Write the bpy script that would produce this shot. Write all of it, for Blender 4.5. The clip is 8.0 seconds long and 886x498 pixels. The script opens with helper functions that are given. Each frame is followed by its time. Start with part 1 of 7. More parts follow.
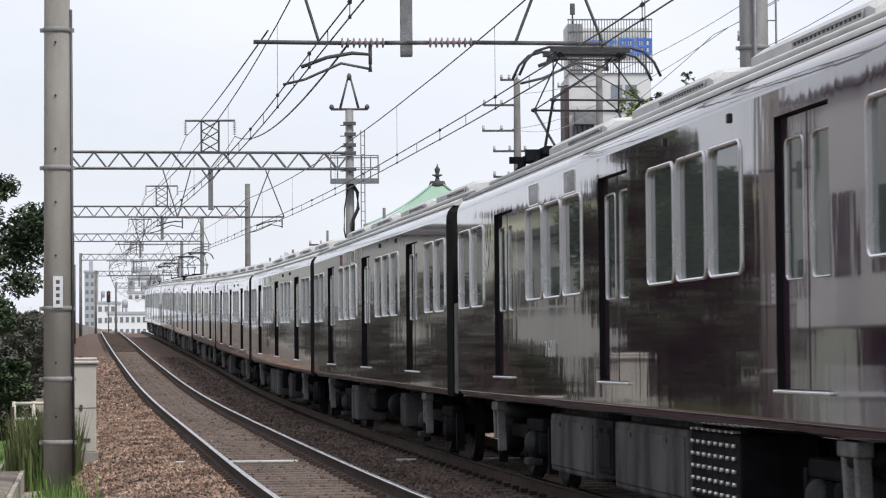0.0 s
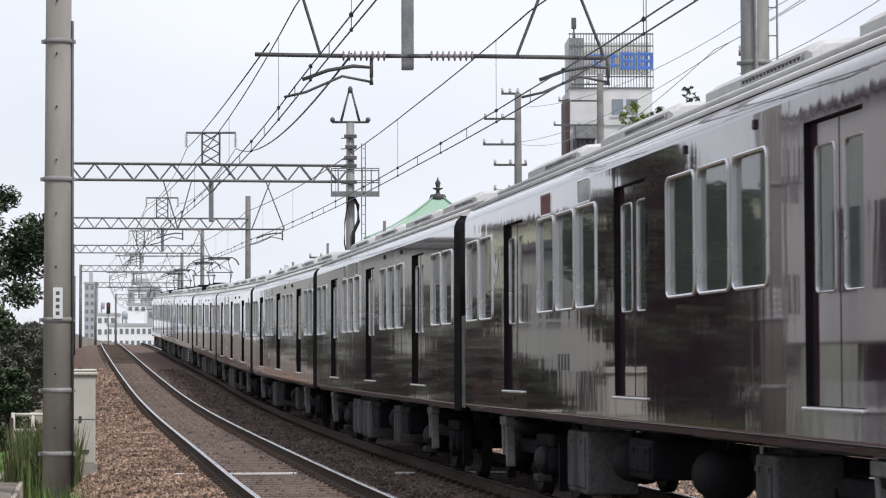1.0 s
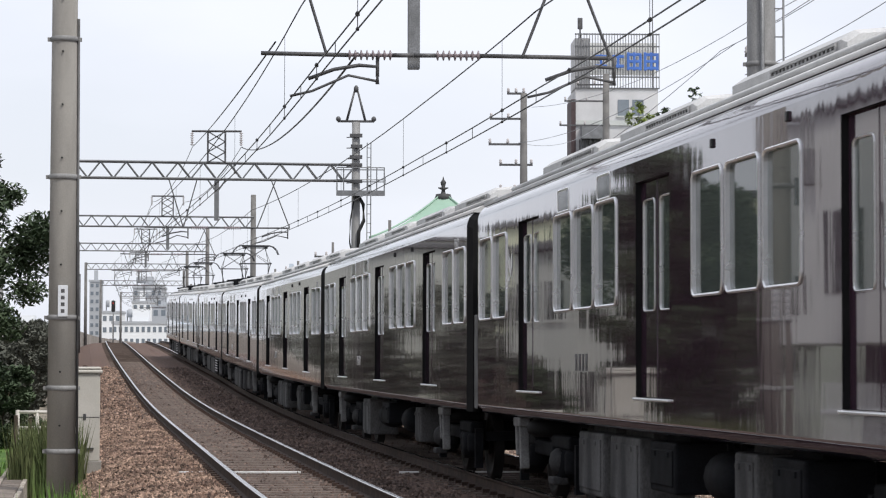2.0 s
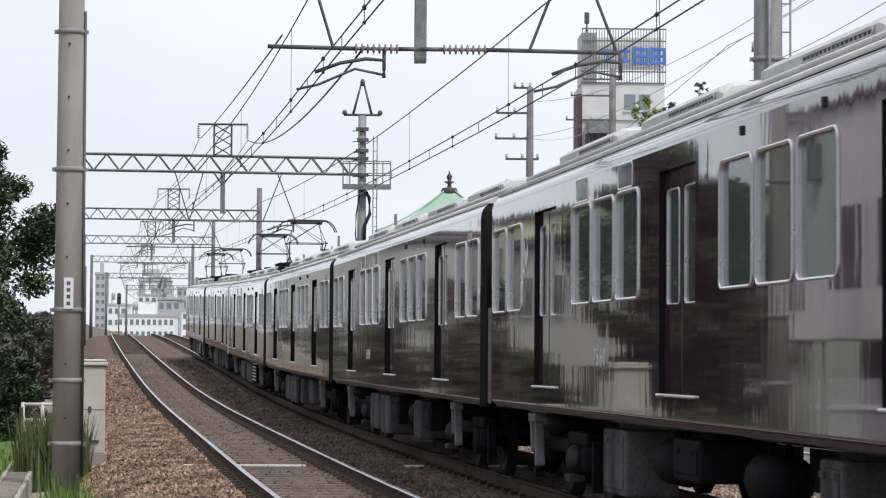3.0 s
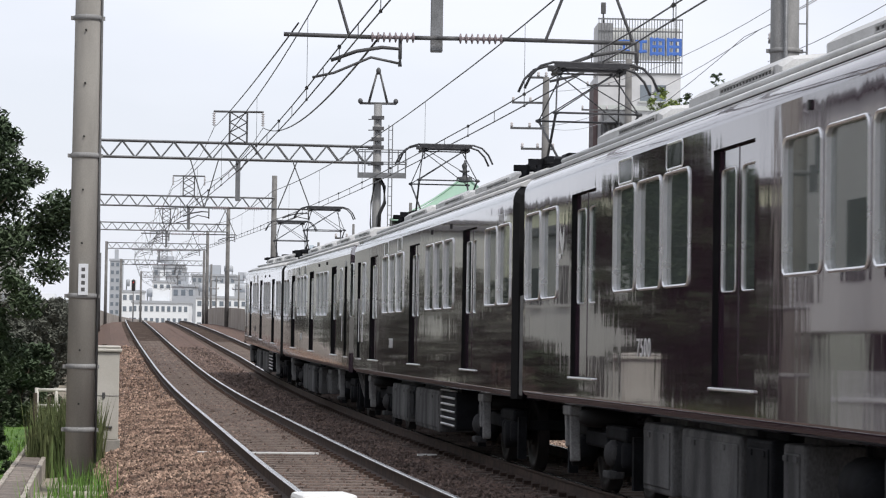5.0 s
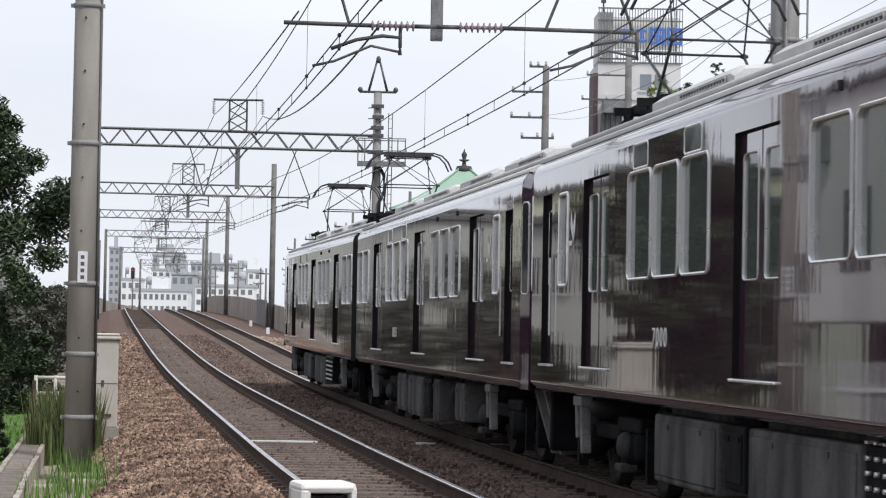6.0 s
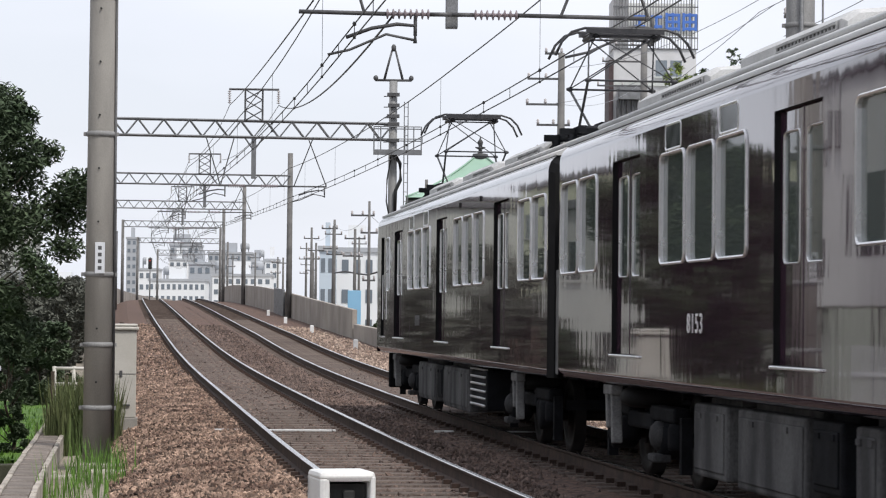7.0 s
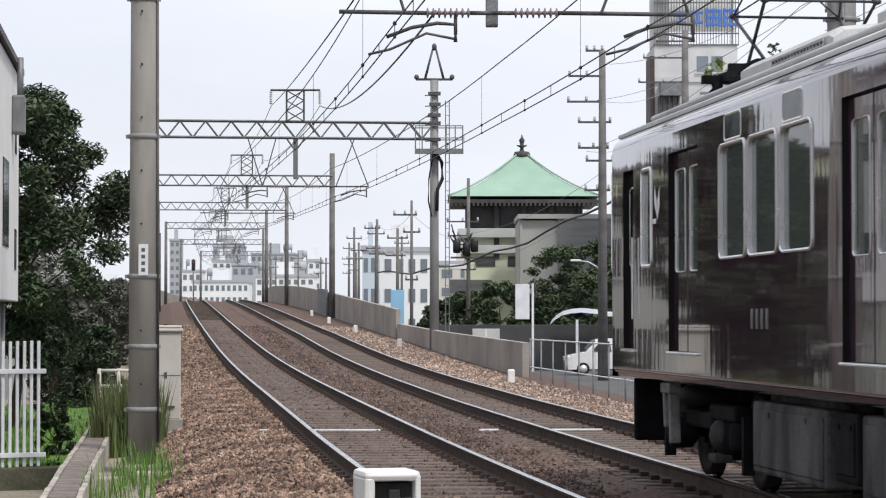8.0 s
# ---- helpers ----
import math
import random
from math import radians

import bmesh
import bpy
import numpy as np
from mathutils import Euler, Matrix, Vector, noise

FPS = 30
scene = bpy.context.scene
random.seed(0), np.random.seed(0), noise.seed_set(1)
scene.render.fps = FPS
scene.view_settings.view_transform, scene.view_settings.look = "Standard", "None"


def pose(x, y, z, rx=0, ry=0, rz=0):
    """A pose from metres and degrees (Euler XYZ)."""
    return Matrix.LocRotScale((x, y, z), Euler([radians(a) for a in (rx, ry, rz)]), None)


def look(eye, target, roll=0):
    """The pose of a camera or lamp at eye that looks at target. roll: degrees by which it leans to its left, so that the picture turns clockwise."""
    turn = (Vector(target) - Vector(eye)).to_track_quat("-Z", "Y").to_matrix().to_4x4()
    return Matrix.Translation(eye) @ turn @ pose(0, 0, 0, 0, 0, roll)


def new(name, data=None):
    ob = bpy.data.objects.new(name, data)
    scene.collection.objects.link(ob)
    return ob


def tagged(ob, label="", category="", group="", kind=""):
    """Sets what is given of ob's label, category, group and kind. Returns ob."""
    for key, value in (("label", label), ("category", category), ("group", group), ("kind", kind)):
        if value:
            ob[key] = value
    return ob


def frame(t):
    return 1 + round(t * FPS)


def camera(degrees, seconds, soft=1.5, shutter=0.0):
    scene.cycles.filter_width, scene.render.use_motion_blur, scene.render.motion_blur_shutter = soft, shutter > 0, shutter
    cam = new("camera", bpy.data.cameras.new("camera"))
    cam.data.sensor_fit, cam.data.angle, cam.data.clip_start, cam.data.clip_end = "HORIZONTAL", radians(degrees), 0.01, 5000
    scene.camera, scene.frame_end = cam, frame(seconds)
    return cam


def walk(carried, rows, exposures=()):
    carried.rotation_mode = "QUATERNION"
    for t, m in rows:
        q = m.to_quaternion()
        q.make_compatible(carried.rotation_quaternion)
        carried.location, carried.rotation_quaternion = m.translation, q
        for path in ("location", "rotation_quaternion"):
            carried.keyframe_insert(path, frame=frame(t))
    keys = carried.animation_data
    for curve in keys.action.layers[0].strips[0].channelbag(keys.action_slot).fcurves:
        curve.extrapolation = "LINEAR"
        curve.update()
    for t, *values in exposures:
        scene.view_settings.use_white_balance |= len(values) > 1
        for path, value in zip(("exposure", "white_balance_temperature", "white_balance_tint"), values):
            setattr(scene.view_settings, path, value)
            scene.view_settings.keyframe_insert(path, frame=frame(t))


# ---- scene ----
cam = camera(20.53, 8.0, soft=1.15, shutter=0.06)
EYE = (0.0, 0.0, 1.545)
TURNS = [
    (0.0, 92.287, 0.468, -1.950), (0.5, 92.492, 0.212, -1.994), (1.0, 92.599, 0.157, -1.959), (1.5, 92.623, 0.022, -1.902),
    (3.0, 92.448, -0.374, -1.726), (3.5, 92.413, -0.459, -1.614), (4.0, 92.372, -0.553, -1.498), (4.5, 92.297, -0.692, -1.423),
    (6.0, 91.928, -1.029, -1.424), (6.5, 91.788, -0.913, -1.303), (7.0, 91.639, -0.582, -1.015), (7.5, 91.570, -0.261, -0.558),
    (8.0, 91.603, 0.0, 0.0)]
walk(cam, [(t, pose(*EYE, rx, ry, rz)) for t, rx, ry, rz in TURNS])

# ---- light: bright thin overcast with pale blue gaps ----
scene.view_settings.exposure = 0.0
SUN_UP, SUN_ROUND = 56.0, 142.0
world = bpy.data.worlds.new("sky")
scene.world = world
world.use_nodes = True


def sky_nodes():
    nt = world.node_tree
    nt.nodes.clear()
    out = nt.nodes.new("ShaderNodeOutputWorld")
    bg = nt.nodes.new("ShaderNodeBackground")
    sky = nt.nodes.new("ShaderNodeTexSky")
    sky.sky_type = "NISHITA"
    sky.sun_disc = False
    sky.sun_elevation = radians(SUN_UP)
    sky.sun_rotation = radians(SUN_ROUND)
    sky.air_density, sky.dust_density, sky.ozone_density = 1.0, 2.5, 1.0
    co = nt.nodes.new("ShaderNodeTexCoord")
    mp = nt.nodes.new("ShaderNodeMapping")
    mp.inputs["Scale"].default_value = (1.0, 1.0, 3.0)
    cloud = nt.nodes.new("ShaderNodeTexNoise")
    cloud.inputs["Scale"].default_value = 3.2
    cloud.inputs["Detail"].default_value = 5.0
    cloud.inputs["Roughness"].default_value = 0.45
    ramp = nt.nodes.new("ShaderNodeMapRange")
    ramp.inputs["From Min"].default_value = 0.38
    ramp.inputs["From Max"].default_value = 0.62
    ramp.inputs["To Min"].default_value = 0.78
    ramp.inputs["To Max"].default_value = 0.97
    mix = nt.nodes.new("ShaderNodeMix")
    mix.data_type = "RGBA"
    mix.inputs["B"].default_value = (8.35, 8.62, 9.45, 1)
    nt.links.new(co.outputs["Generated"], mp.inputs["Vector"])
    nt.links.new(mp.outputs["Vector"], cloud.inputs["Vector"])
    nt.links.new(cloud.outputs["Fac"], ramp.inputs["Value"])
    nt.links.new(ramp.outputs["Result"], mix.inputs["Factor"])
    nt.links.new(sky.outputs["Color"], mix.inputs["A"])
    nt.links.new(mix.outputs["Result"], bg.inputs["Color"])
    bg.inputs["Strength"].default_value = 0.115
    nt.links.new(bg.outputs["Background"], out.inputs["Surface"])


sky_nodes()
sun = new("sun", bpy.data.lights.new("sun", "SUN"))
sun.data.energy, sun.data.angle, sun.data.color = 2.9, radians(10), (1.0, 0.96, 0.9)
a, e = radians(SUN_ROUND), radians(SUN_UP)
sun.matrix_world = look((40 * math.sin(a), 40 * math.cos(a), 60), (0, 0, 60 - 40 * math.tan(e)))


# ---- materials ----
def mat(name, c1, c2=None, scale=4.0, rough=0.6, metal=0.0, bump=0.0, bscale=60.0, coat=0.0, spread=0.15, fine=0.25,
        rvar=0.1, per=0.0, stretch=(1, 1, 1), specular=0.5):
    """Two colours mixed by coarse and fine grain, with relief; per: how much single objects or pieces differ."""
    m = bpy.data.materials.new(name)
    m.use_nodes = True
    nt = m.node_tree
    b = nt.nodes["Principled BSDF"]
    c2 = c2 or tuple(min(1, x * 0.7) for x in c1)
    co = nt.nodes.new("ShaderNodeTexCoord")
    mp = nt.nodes.new("ShaderNodeMapping")
    mp.inputs["Scale"].default_value = stretch
    n1 = nt.nodes.new("ShaderNodeTexNoise")
    n1.inputs["Scale"].default_value = scale
    n1.inputs["Detail"].default_value = 4
    n2 = nt.nodes.new("ShaderNodeTexNoise")
    n2.inputs["Scale"].default_value = bscale
    n2.inputs["Detail"].default_value = 3
    nt.links.new(co.outputs["Object"], mp.inputs["Vector"])
    for n in (n1, n2):
        nt.links.new(mp.outputs["Vector"], n.inputs["Vector"])
    r1 = nt.nodes.new("ShaderNodeMapRange")
    r1.inputs["From Min"].default_value = 0.5 - spread
    r1.inputs["From Max"].default_value = 0.5 + spread
    nt.links.new(n1.outputs["Fac"], r1.inputs["Value"])
    mix = nt.nodes.new("ShaderNodeMix")
    mix.data_type = "RGBA"
    mix.inputs["A"].default_value = (*c1, 1)
    mix.inputs["B"].default_value = (*c2, 1)
    nt.links.new(r1.outputs["Result"], mix.inputs["Factor"])
    hsv = nt.nodes.new("ShaderNodeHueSaturation")
    nt.links.new(mix.outputs["Result"], hsv.inputs["Color"])
    r2 = nt.nodes.new("ShaderNodeMapRange")
    r2.inputs["From Min"].default_value = 0.3
    r2.inputs["From Max"].default_value = 0.7
    r2.inputs["To Min"].default_value = 1 - fine
    r2.inputs["To Max"].default_value = 1 + fine
    nt.links.new(n2.outputs["Fac"], r2.inputs["Value"])
    if per:
        info = nt.nodes.new("ShaderNodeObjectInfo")
        geo = nt.nodes.new("ShaderNodeNewGeometry")
        add = nt.nodes.new("ShaderNodeMath")
        add.operation = "ADD"
        nt.links.new(info.outputs["Random"], add.inputs[0])
        nt.links.new(geo.outputs["Random Per Island"], add.inputs[1])
        fr = nt.nodes.new("ShaderNodeMath")
        fr.operation = "FRACT"
        nt.links.new(add.outputs[0], fr.inputs[0])
        r3 = nt.nodes.new("ShaderNodeMapRange")
        r3.inputs["To Min"].default_value = 1 - per
        r3.inputs["To Max"].default_value = 1 + per
        nt.links.new(fr.outputs[0], r3.inputs["Value"])
        mul = nt.nodes.new("ShaderNodeMath")
        mul.operation = "MULTIPLY"
        nt.links.new(r2.outputs["Result"], mul.inputs[0])
        nt.links.new(r3.outputs["Result"], mul.inputs[1])
        nt.links.new(mul.outputs[0], hsv.inputs["Value"])
    else:
        nt.links.new(r2.outputs["Result"], hsv.inputs["Value"])
    nt.links.new(hsv.outputs["Color"], b.inputs["Base Color"])
    r4 = nt.nodes.new("ShaderNodeMapRange")
    r4.inputs["To Min"].default_value = max(0.02, rough - rvar)
    r4.inputs["To Max"].default_value = min(1, rough + rvar)
    nt.links.new(n1.outputs["Fac"], r4.inputs["Value"])
    nt.links.new(r4.outputs["Result"], b.inputs["Roughness"])
    b.inputs["Metallic"].default_value = metal
    b.inputs["Specular IOR Level"].default_value = specular
    b.inputs["Coat Weight"].default_value = coat
    b.inputs["Coat Roughness"].default_value = 0.03
    if bump:
        bp = nt.nodes.new("ShaderNodeBump")
        bp.inputs["Strength"].default_value = bump
        bp.inputs["Distance"].default_value = 0.01
        nt.links.new(n2.outputs["Fac"], bp.inputs["Height"])
        nt.links.new(bp.outputs["Normal"], b.inputs["Normal"])
    return m


def paint_mat(name, c):
    """Deep glossy train enamel over slightly wavy sheet metal."""
    m = bpy.data.materials.new(name)
    m.use_nodes = True
    nt = m.node_tree
    b = nt.nodes["Principled BSDF"]
    b.inputs["Roughness"].default_value = 0.05
    b.inputs["Specular IOR Level"].default_value = 0.55
    b.inputs["Coat Weight"].default_value = 0.9
    b.inputs["Coat Roughness"].default_value = 0.03
    co = nt.nodes.new("ShaderNodeTexCoord")
    n = nt.nodes.new("ShaderNodeTexNoise")
    n.inputs["Scale"].default_value = 1.1
    n.inputs["Detail"].default_value = 2.5
    mp = nt.nodes.new("ShaderNodeMapping")
    mp.inputs["Scale"].default_value = (1, 2.4, 0.5)
    nt.links.new(co.outputs["Object"], mp.inputs["Vector"])
    nt.links.new(mp.outputs["Vector"], n.inputs["Vector"])
    bp = nt.nodes.new("ShaderNodeBump")
    bp.inputs["Strength"].default_value = 0.16
    bp.inputs["Distance"].default_value = 0.010
    nt.links.new(n.outputs["Fac"], bp.inputs["Height"])
    # ripples of the sheet between its ribs
    n2 = nt.nodes.new("ShaderNodeTexNoise")
    n2.inputs["Scale"].default_value = 5.5
    n2.inputs["Detail"].default_value = 1.5
    mp2 = nt.nodes.new("ShaderNodeMapping")
    mp2.inputs["Scale"].default_value = (1, 1.6, 0.22)
    nt.links.new(co.outputs["Object"], mp2.inputs["Vector"])
    nt.links.new(mp2.outputs["Vector"], n2.inputs["Vector"])
    bp2 = nt.nodes.new("ShaderNodeBump")
    bp2.inputs["Strength"].default_value = 0.075
    bp2.inputs["Distance"].default_value = 0.004
    nt.links.new(n2.outputs["Fac"], bp2.inputs["Height"])
    nt.links.new(bp.outputs["Normal"], bp2.inputs["Normal"])
    nt.links.new(bp2.outputs["Normal"], b.inputs["Normal"])
    nt.links.new(bp2.outputs["Normal"], b.inputs["Coat Normal"])
    d = nt.nodes.new("ShaderNodeTexNoise")
    d.inputs["Scale"].default_value = 5.0
    d.inputs["Detail"].default_value = 5
    nt.links.new(co.outputs["Object"], d.inputs["Vector"])
    mix = nt.nodes.new("ShaderNodeMix")
    mix.data_type = "RGBA"
    mix.inputs["A"].default_value = (*c, 1)
    mix.inputs["B"].default_value = (c[0] * 1.35, c[1] * 1.5, c[2] * 1.5, 1)
    nt.links.new(d.outputs["Fac"], mix.inputs["Factor"])
    nt.links.new(mix.outputs["Result"], b.inputs["Base Color"])
    return m


def pane_mat(name, tint, rough=0.02):
    """Thin tinted window glass: mostly clear, mirrors more at a slant."""
    m = bpy.data.materials.new(name)
    m.use_nodes = True
    nt = m.node_tree
    nt.nodes.clear()
    out = nt.nodes.new("ShaderNodeOutputMaterial")
    tr = nt.nodes.new("ShaderNodeBsdfTransparent")
    tr.inputs["Color"].default_value = (*tint, 1)
    gl = nt.nodes.new("ShaderNodeBsdfGlossy")
    gl.inputs["Roughness"].default_value = rough
    fr = nt.nodes.new("ShaderNodeFresnel")
    fr.inputs["IOR"].default_value = 1.75
    mx = nt.nodes.new("ShaderNodeMixShader")
    # a film of dust and the pane's grey-green sheen, put into its colour
    du = nt.nodes.new("ShaderNodeBsdfDiffuse")
    du.inputs["Color"].default_value = (0.40, 0.47, 0.44, 1)
    film_ = nt.nodes.new("ShaderNodeMixShader")
    film_.inputs["Fac"].default_value = 0.2
    nt.links.new(tr.outputs["BSDF"], film_.inputs[1])
    nt.links.new(du.outputs["BSDF"], film_.inputs[2])
    nt.links.new(fr.outputs["Fac"], mx.inputs["Fac"])
    nt.links.new(film_.outputs["Shader"], mx.inputs[1])
    nt.links.new(gl.outputs["BSDF"], mx.inputs[2])
    nt.links.new(mx.outputs["Shader"], out.inputs["Surface"])
    return m


def lamp_mat(name, c, power):
    m = mat(name, c, c, fine=0.05)
    b = m.node_tree.nodes["Principled BSDF"]
    b.inputs["Emission Color"].default_value = (*c, 1)
    b.inputs["Emission Strength"].default_value = power
    return m


MAROON = paint_mat("maroon_enamel", (0.043, 0.020, 0.033))
MAROON_DARK = mat("maroon_underframe", (0.035, 0.014, 0.015), rough=0.45)
ROOF_GREY = mat("roof_paint", (0.54, 0.54, 0.54), (0.43, 0.43, 0.43), scale=1.5, rough=0.5, fine=0.12)
GRILLE = mat("roof_grille", (0.40, 0.40, 0.40), (0.3, 0.3, 0.3), rough=0.5)
SILVER = mat("bright_aluminium", (0.88, 0.88, 0.89), (0.8, 0.8, 0.82), rough=0.3, metal=0.75, fine=0.05)
GLASS = pane_mat("window_glass", (0.42, 0.50, 0.46))
# real rubber, and also the shade in carriage openings and end gaps
RUBBER_AND_SHADE = mat("black_rubber_and_shade", (0.010, 0.010, 0.011), rough=0.7, specular=0.2)
CABIN = mat("wood_grain_lining", (0.30, 0.20, 0.13), (0.22, 0.14, 0.09), scale=6, rough=0.4, stretch=(1, 1, 8))
SEAT_GREEN = mat("olive_plush", (0.05, 0.11, 0.04), rough=0.9, bscale=200)
BLIND = mat("pale_blind", (0.62, 0.60, 0.55), (0.55, 0.53, 0.48), rough=0.8, fine=0.08)
GEAR_GREY = mat("underfloor_grey", (0.115, 0.115, 0.117), (0.045, 0.045, 0.047), scale=2.2, rough=0.8, fine=0.25, specular=0.2, stretch=(1, 1.6, 0.5))
PALE_GEAR = mat("dusty_pale_casting", (0.20, 0.20, 0.20), (0.10, 0.10, 0.10), scale=3, rough=0.7, specular=0.3)
# bogie grime and wheel steel made near black for the shade under the carriages
GEAR_DARK = mat("bogie_grime_and_shade", (0.012, 0.013, 0.016), (0.007, 0.0075, 0.009), scale=5, rough=0.8, specular=0.12)
WHEEL = mat("wheel_steel", (0.02, 0.018, 0.018), (0.012, 0.011, 0.011), rough=0.6, metal=0.3, specular=0.2)
BLACK_STEEL = mat("pantograph_steel", (0.03, 0.031, 0.035), (0.05, 0.05, 0.055), rough=0.45, metal=0.3)
WHITE_MARK = mat("white_lettering", (0.75, 0.75, 0.75), (0.7, 0.7, 0.7), rough=0.5, fine=0.05)
TUBE_LIGHT = lamp_mat("fluorescent_tube", (1.0, 0.97, 0.9), 5.0)
MOSS = mat("mossy_concrete", (0.10, 0.095, 0.07), (0.06, 0.065, 0.04), scale=3, rough=0.95, bump=0.4, bscale=30)
RED_LAMP = lamp_mat("red_sign", (0.10, 0.018, 0.022), 0.2)
CONCRETE = mat("pole_concrete", (0.33, 0.315, 0.29), (0.25, 0.238, 0.22), scale=1.2, rough=0.85, bump=0.25, bscale=90, fine=0.14, stretch=(3, 3, 0.6))
POLE_GREY = mat("dark_pole_concrete", (0.17, 0.165, 0.16), (0.11, 0.107, 0.105), scale=2, rough=0.85, fine=0.15)
WALL_CONC = mat("wall_concrete", (0.37, 0.335, 0.30), (0.25, 0.225, 0.20), scale=0.5, rough=0.9, bump=0.3, bscale=24, fine=0.1, stretch=(1, 1, 0.8), per=0.06)
TROUGH_CONC = mat("trough_concrete", (0.44, 0.40, 0.35), (0.30, 0.27, 0.24), scale=2.2, rough=0.9, bump=0.4, bscale=70, per=0.13)
STEEL = mat("galvanised_steel", (0.22, 0.225, 0.235), (0.15, 0.155, 0.16), scale=3, rough=0.55, metal=0.35)
MAST_GREY = mat("mast_grey", (0.26, 0.26, 0.26), (0.19, 0.19, 0.19), scale=1.5, rough=0.7, stretch=(3, 3, 0.6))
LID_CONC = mat("lid_concrete", (0.21, 0.18, 0.16), (0.14, 0.12, 0.105), scale=3, rough=0.95, bump=0.4, bscale=70, per=0.2)
STEEL_DARK = mat("weathered_steel", (0.11, 0.11, 0.115), (0.07, 0.07, 0.072), scale=3, rough=0.6, metal=0.3)
WIRE = mat("copper_wire", (0.035, 0.036, 0.04), (0.05, 0.05, 0.05), rough=0.5, metal=0.5)
WIRE_THIN = mat("grey_cable", (0.25, 0.26, 0.28), rough=0.6)
PORCELAIN = mat("brown_porcelain", (0.24, 0.20, 0.215), (0.17, 0.14, 0.15), rough=0.25)
PORCELAIN_W = mat("white_porcelain", (0.55, 0.52, 0.52), (0.4, 0.37, 0.37), rough=0.3)
BALLAST = mat("ballast_bed", (0.15, 0.086, 0.062), (0.05, 0.032, 0.026), scale=14, rough=0.95, bump=1.0, bscale=18, fine=0.65, spread=0.2)
STONES = mat("ballast_stone", (0.32, 0.222, 0.168), (0.11, 0.068, 0.052), scale=1.3, rough=0.9, bump=0.3, bscale=50, per=0.8, fine=0.2)
STONES_PALE = mat("ballast_stone_dusty", (0.40, 0.31, 0.25), (0.24, 0.17, 0.135), scale=1.3, rough=0.9, bump=0.3, bscale=50, per=0.6, fine=0.2)
STONES_DARK = mat("ballast_stone_grimy", (0.17, 0.120, 0.10), (0.09, 0.065, 0.056), scale=1.3, rough=0.9, bump=0.3, bscale=50, per=0.5, fine=0.2)
SLEEPER = mat("sleeper_concrete", (0.15, 0.12, 0.105), (0.085, 0.062, 0.052), scale=4, rough=0.95, bump=0.4, bscale=60, per=0.15)
RAIL_SIDE = mat("rusty_rail", (0.060, 0.034, 0.024), (0.035, 0.022, 0.017), scale=6, rough=0.85)
RAIL_TOP = mat("polished_rail", (0.62, 0.61, 0.60), (0.52, 0.51, 0.5), scale=2, rough=0.22, metal=0.95, fine=0.05)
SOIL = mat("bare_ground", (0.30, 0.265, 0.215), (0.20, 0.175, 0.14), scale=0.7, rough=0.95, bump=0.5, bscale=14, fine=0.3)
ASPHALT = mat("street_asphalt", (0.10, 0.10, 0.10), (0.075, 0.075, 0.077), scale=0.5, rough=0.9, bump=0.2)
GRASS = mat("meadow_grass", (0.115, 0.22, 0.030), (0.06, 0.14, 0.02), scale=1.2, rough=0.9, per=0.35, fine=0.2)
REED = mat("tall_weeds", (0.085, 0.125, 0.040), (0.13, 0.14, 0.06), scale=2, rough=0.85, per=0.35, fine=0.2)
WEED = mat("fresh_weeds", (0.12, 0.23, 0.035), (0.07, 0.15, 0.025), scale=2, rough=0.85, per=0.35, fine=0.2)
LEAF = mat("tree_leaf", (0.046, 0.070, 0.038), (0.080, 0.108, 0.060), scale=0.7, rough=0.75, per=0.28, fine=0.2, specular=0.25)
LEAF_DIM = mat("dull_leaf", (0.072, 0.077, 0.062), (0.112, 0.116, 0.098), scale=0.7, rough=0.8, per=0.35, fine=0.2, specular=0.2)
LEAF_PINE = mat("garden_pine_leaf", (0.045, 0.068, 0.034), (0.075, 0.10, 0.052), scale=0.5, rough=0.8, per=0.45, fine=0.2, specular=0.25)
LEAF_YELLOW = mat("bright_shrub_leaf", (0.22, 0.27, 0.06), (0.12, 0.18, 0.05), scale=0.8, rough=0.7, per=0.4)
BARK = mat("bark", (0.07, 0.05, 0.035), (0.04, 0.03, 0.022), scale=5, rough=0.95, bump=0.6, stretch=(3, 3, 0.5))
WHITE_WALL = mat("white_render", (0.76, 0.76, 0.75), (0.68, 0.68, 0.67), scale=0.5, rough=0.8, fine=0.05)
WHITE_PAINT = mat("white_fence_paint", (0.74, 0.76, 0.80), (0.62, 0.64, 0.68), scale=2.5, rough=0.5, fine=0.06, per=0.05)
BEIGE_METAL = mat("beige_cabinet_paint", (0.55, 0.53, 0.49), (0.47, 0.45, 0.41), scale=1.6, rough=0.5, fine=0.06)
BOX_WHITE = mat("white_housing", (0.80, 0.80, 0.80), (0.72, 0.72, 0.71), scale=3, rough=0.4, fine=0.04)
# near black that stands in for the shade inside holes and recesses
HOLE_SHADE = mat("recess_shade", (0.02, 0.02, 0.02), rough=0.7)
COPPER_GREEN = mat("verdigris_copper", (0.29, 0.43, 0.34), (0.25, 0.38, 0.30), scale=0.4, rough=0.65, fine=0.08)
TEMPLE_WALL = mat("cream_plaster", (0.62, 0.64, 0.47), (0.55, 0.57, 0.42), scale=0.5, rough=0.85, fine=0.06)
TEMPLE_DARK = mat("dark_timber", (0.055, 0.055, 0.058), (0.035, 0.035, 0.036), scale=1, rough=0.7)
TEMPLE_PALE = mat("pale_stone_band", (0.52, 0.54, 0.52), (0.42, 0.44, 0.43), scale=0.6, rough=0.8)
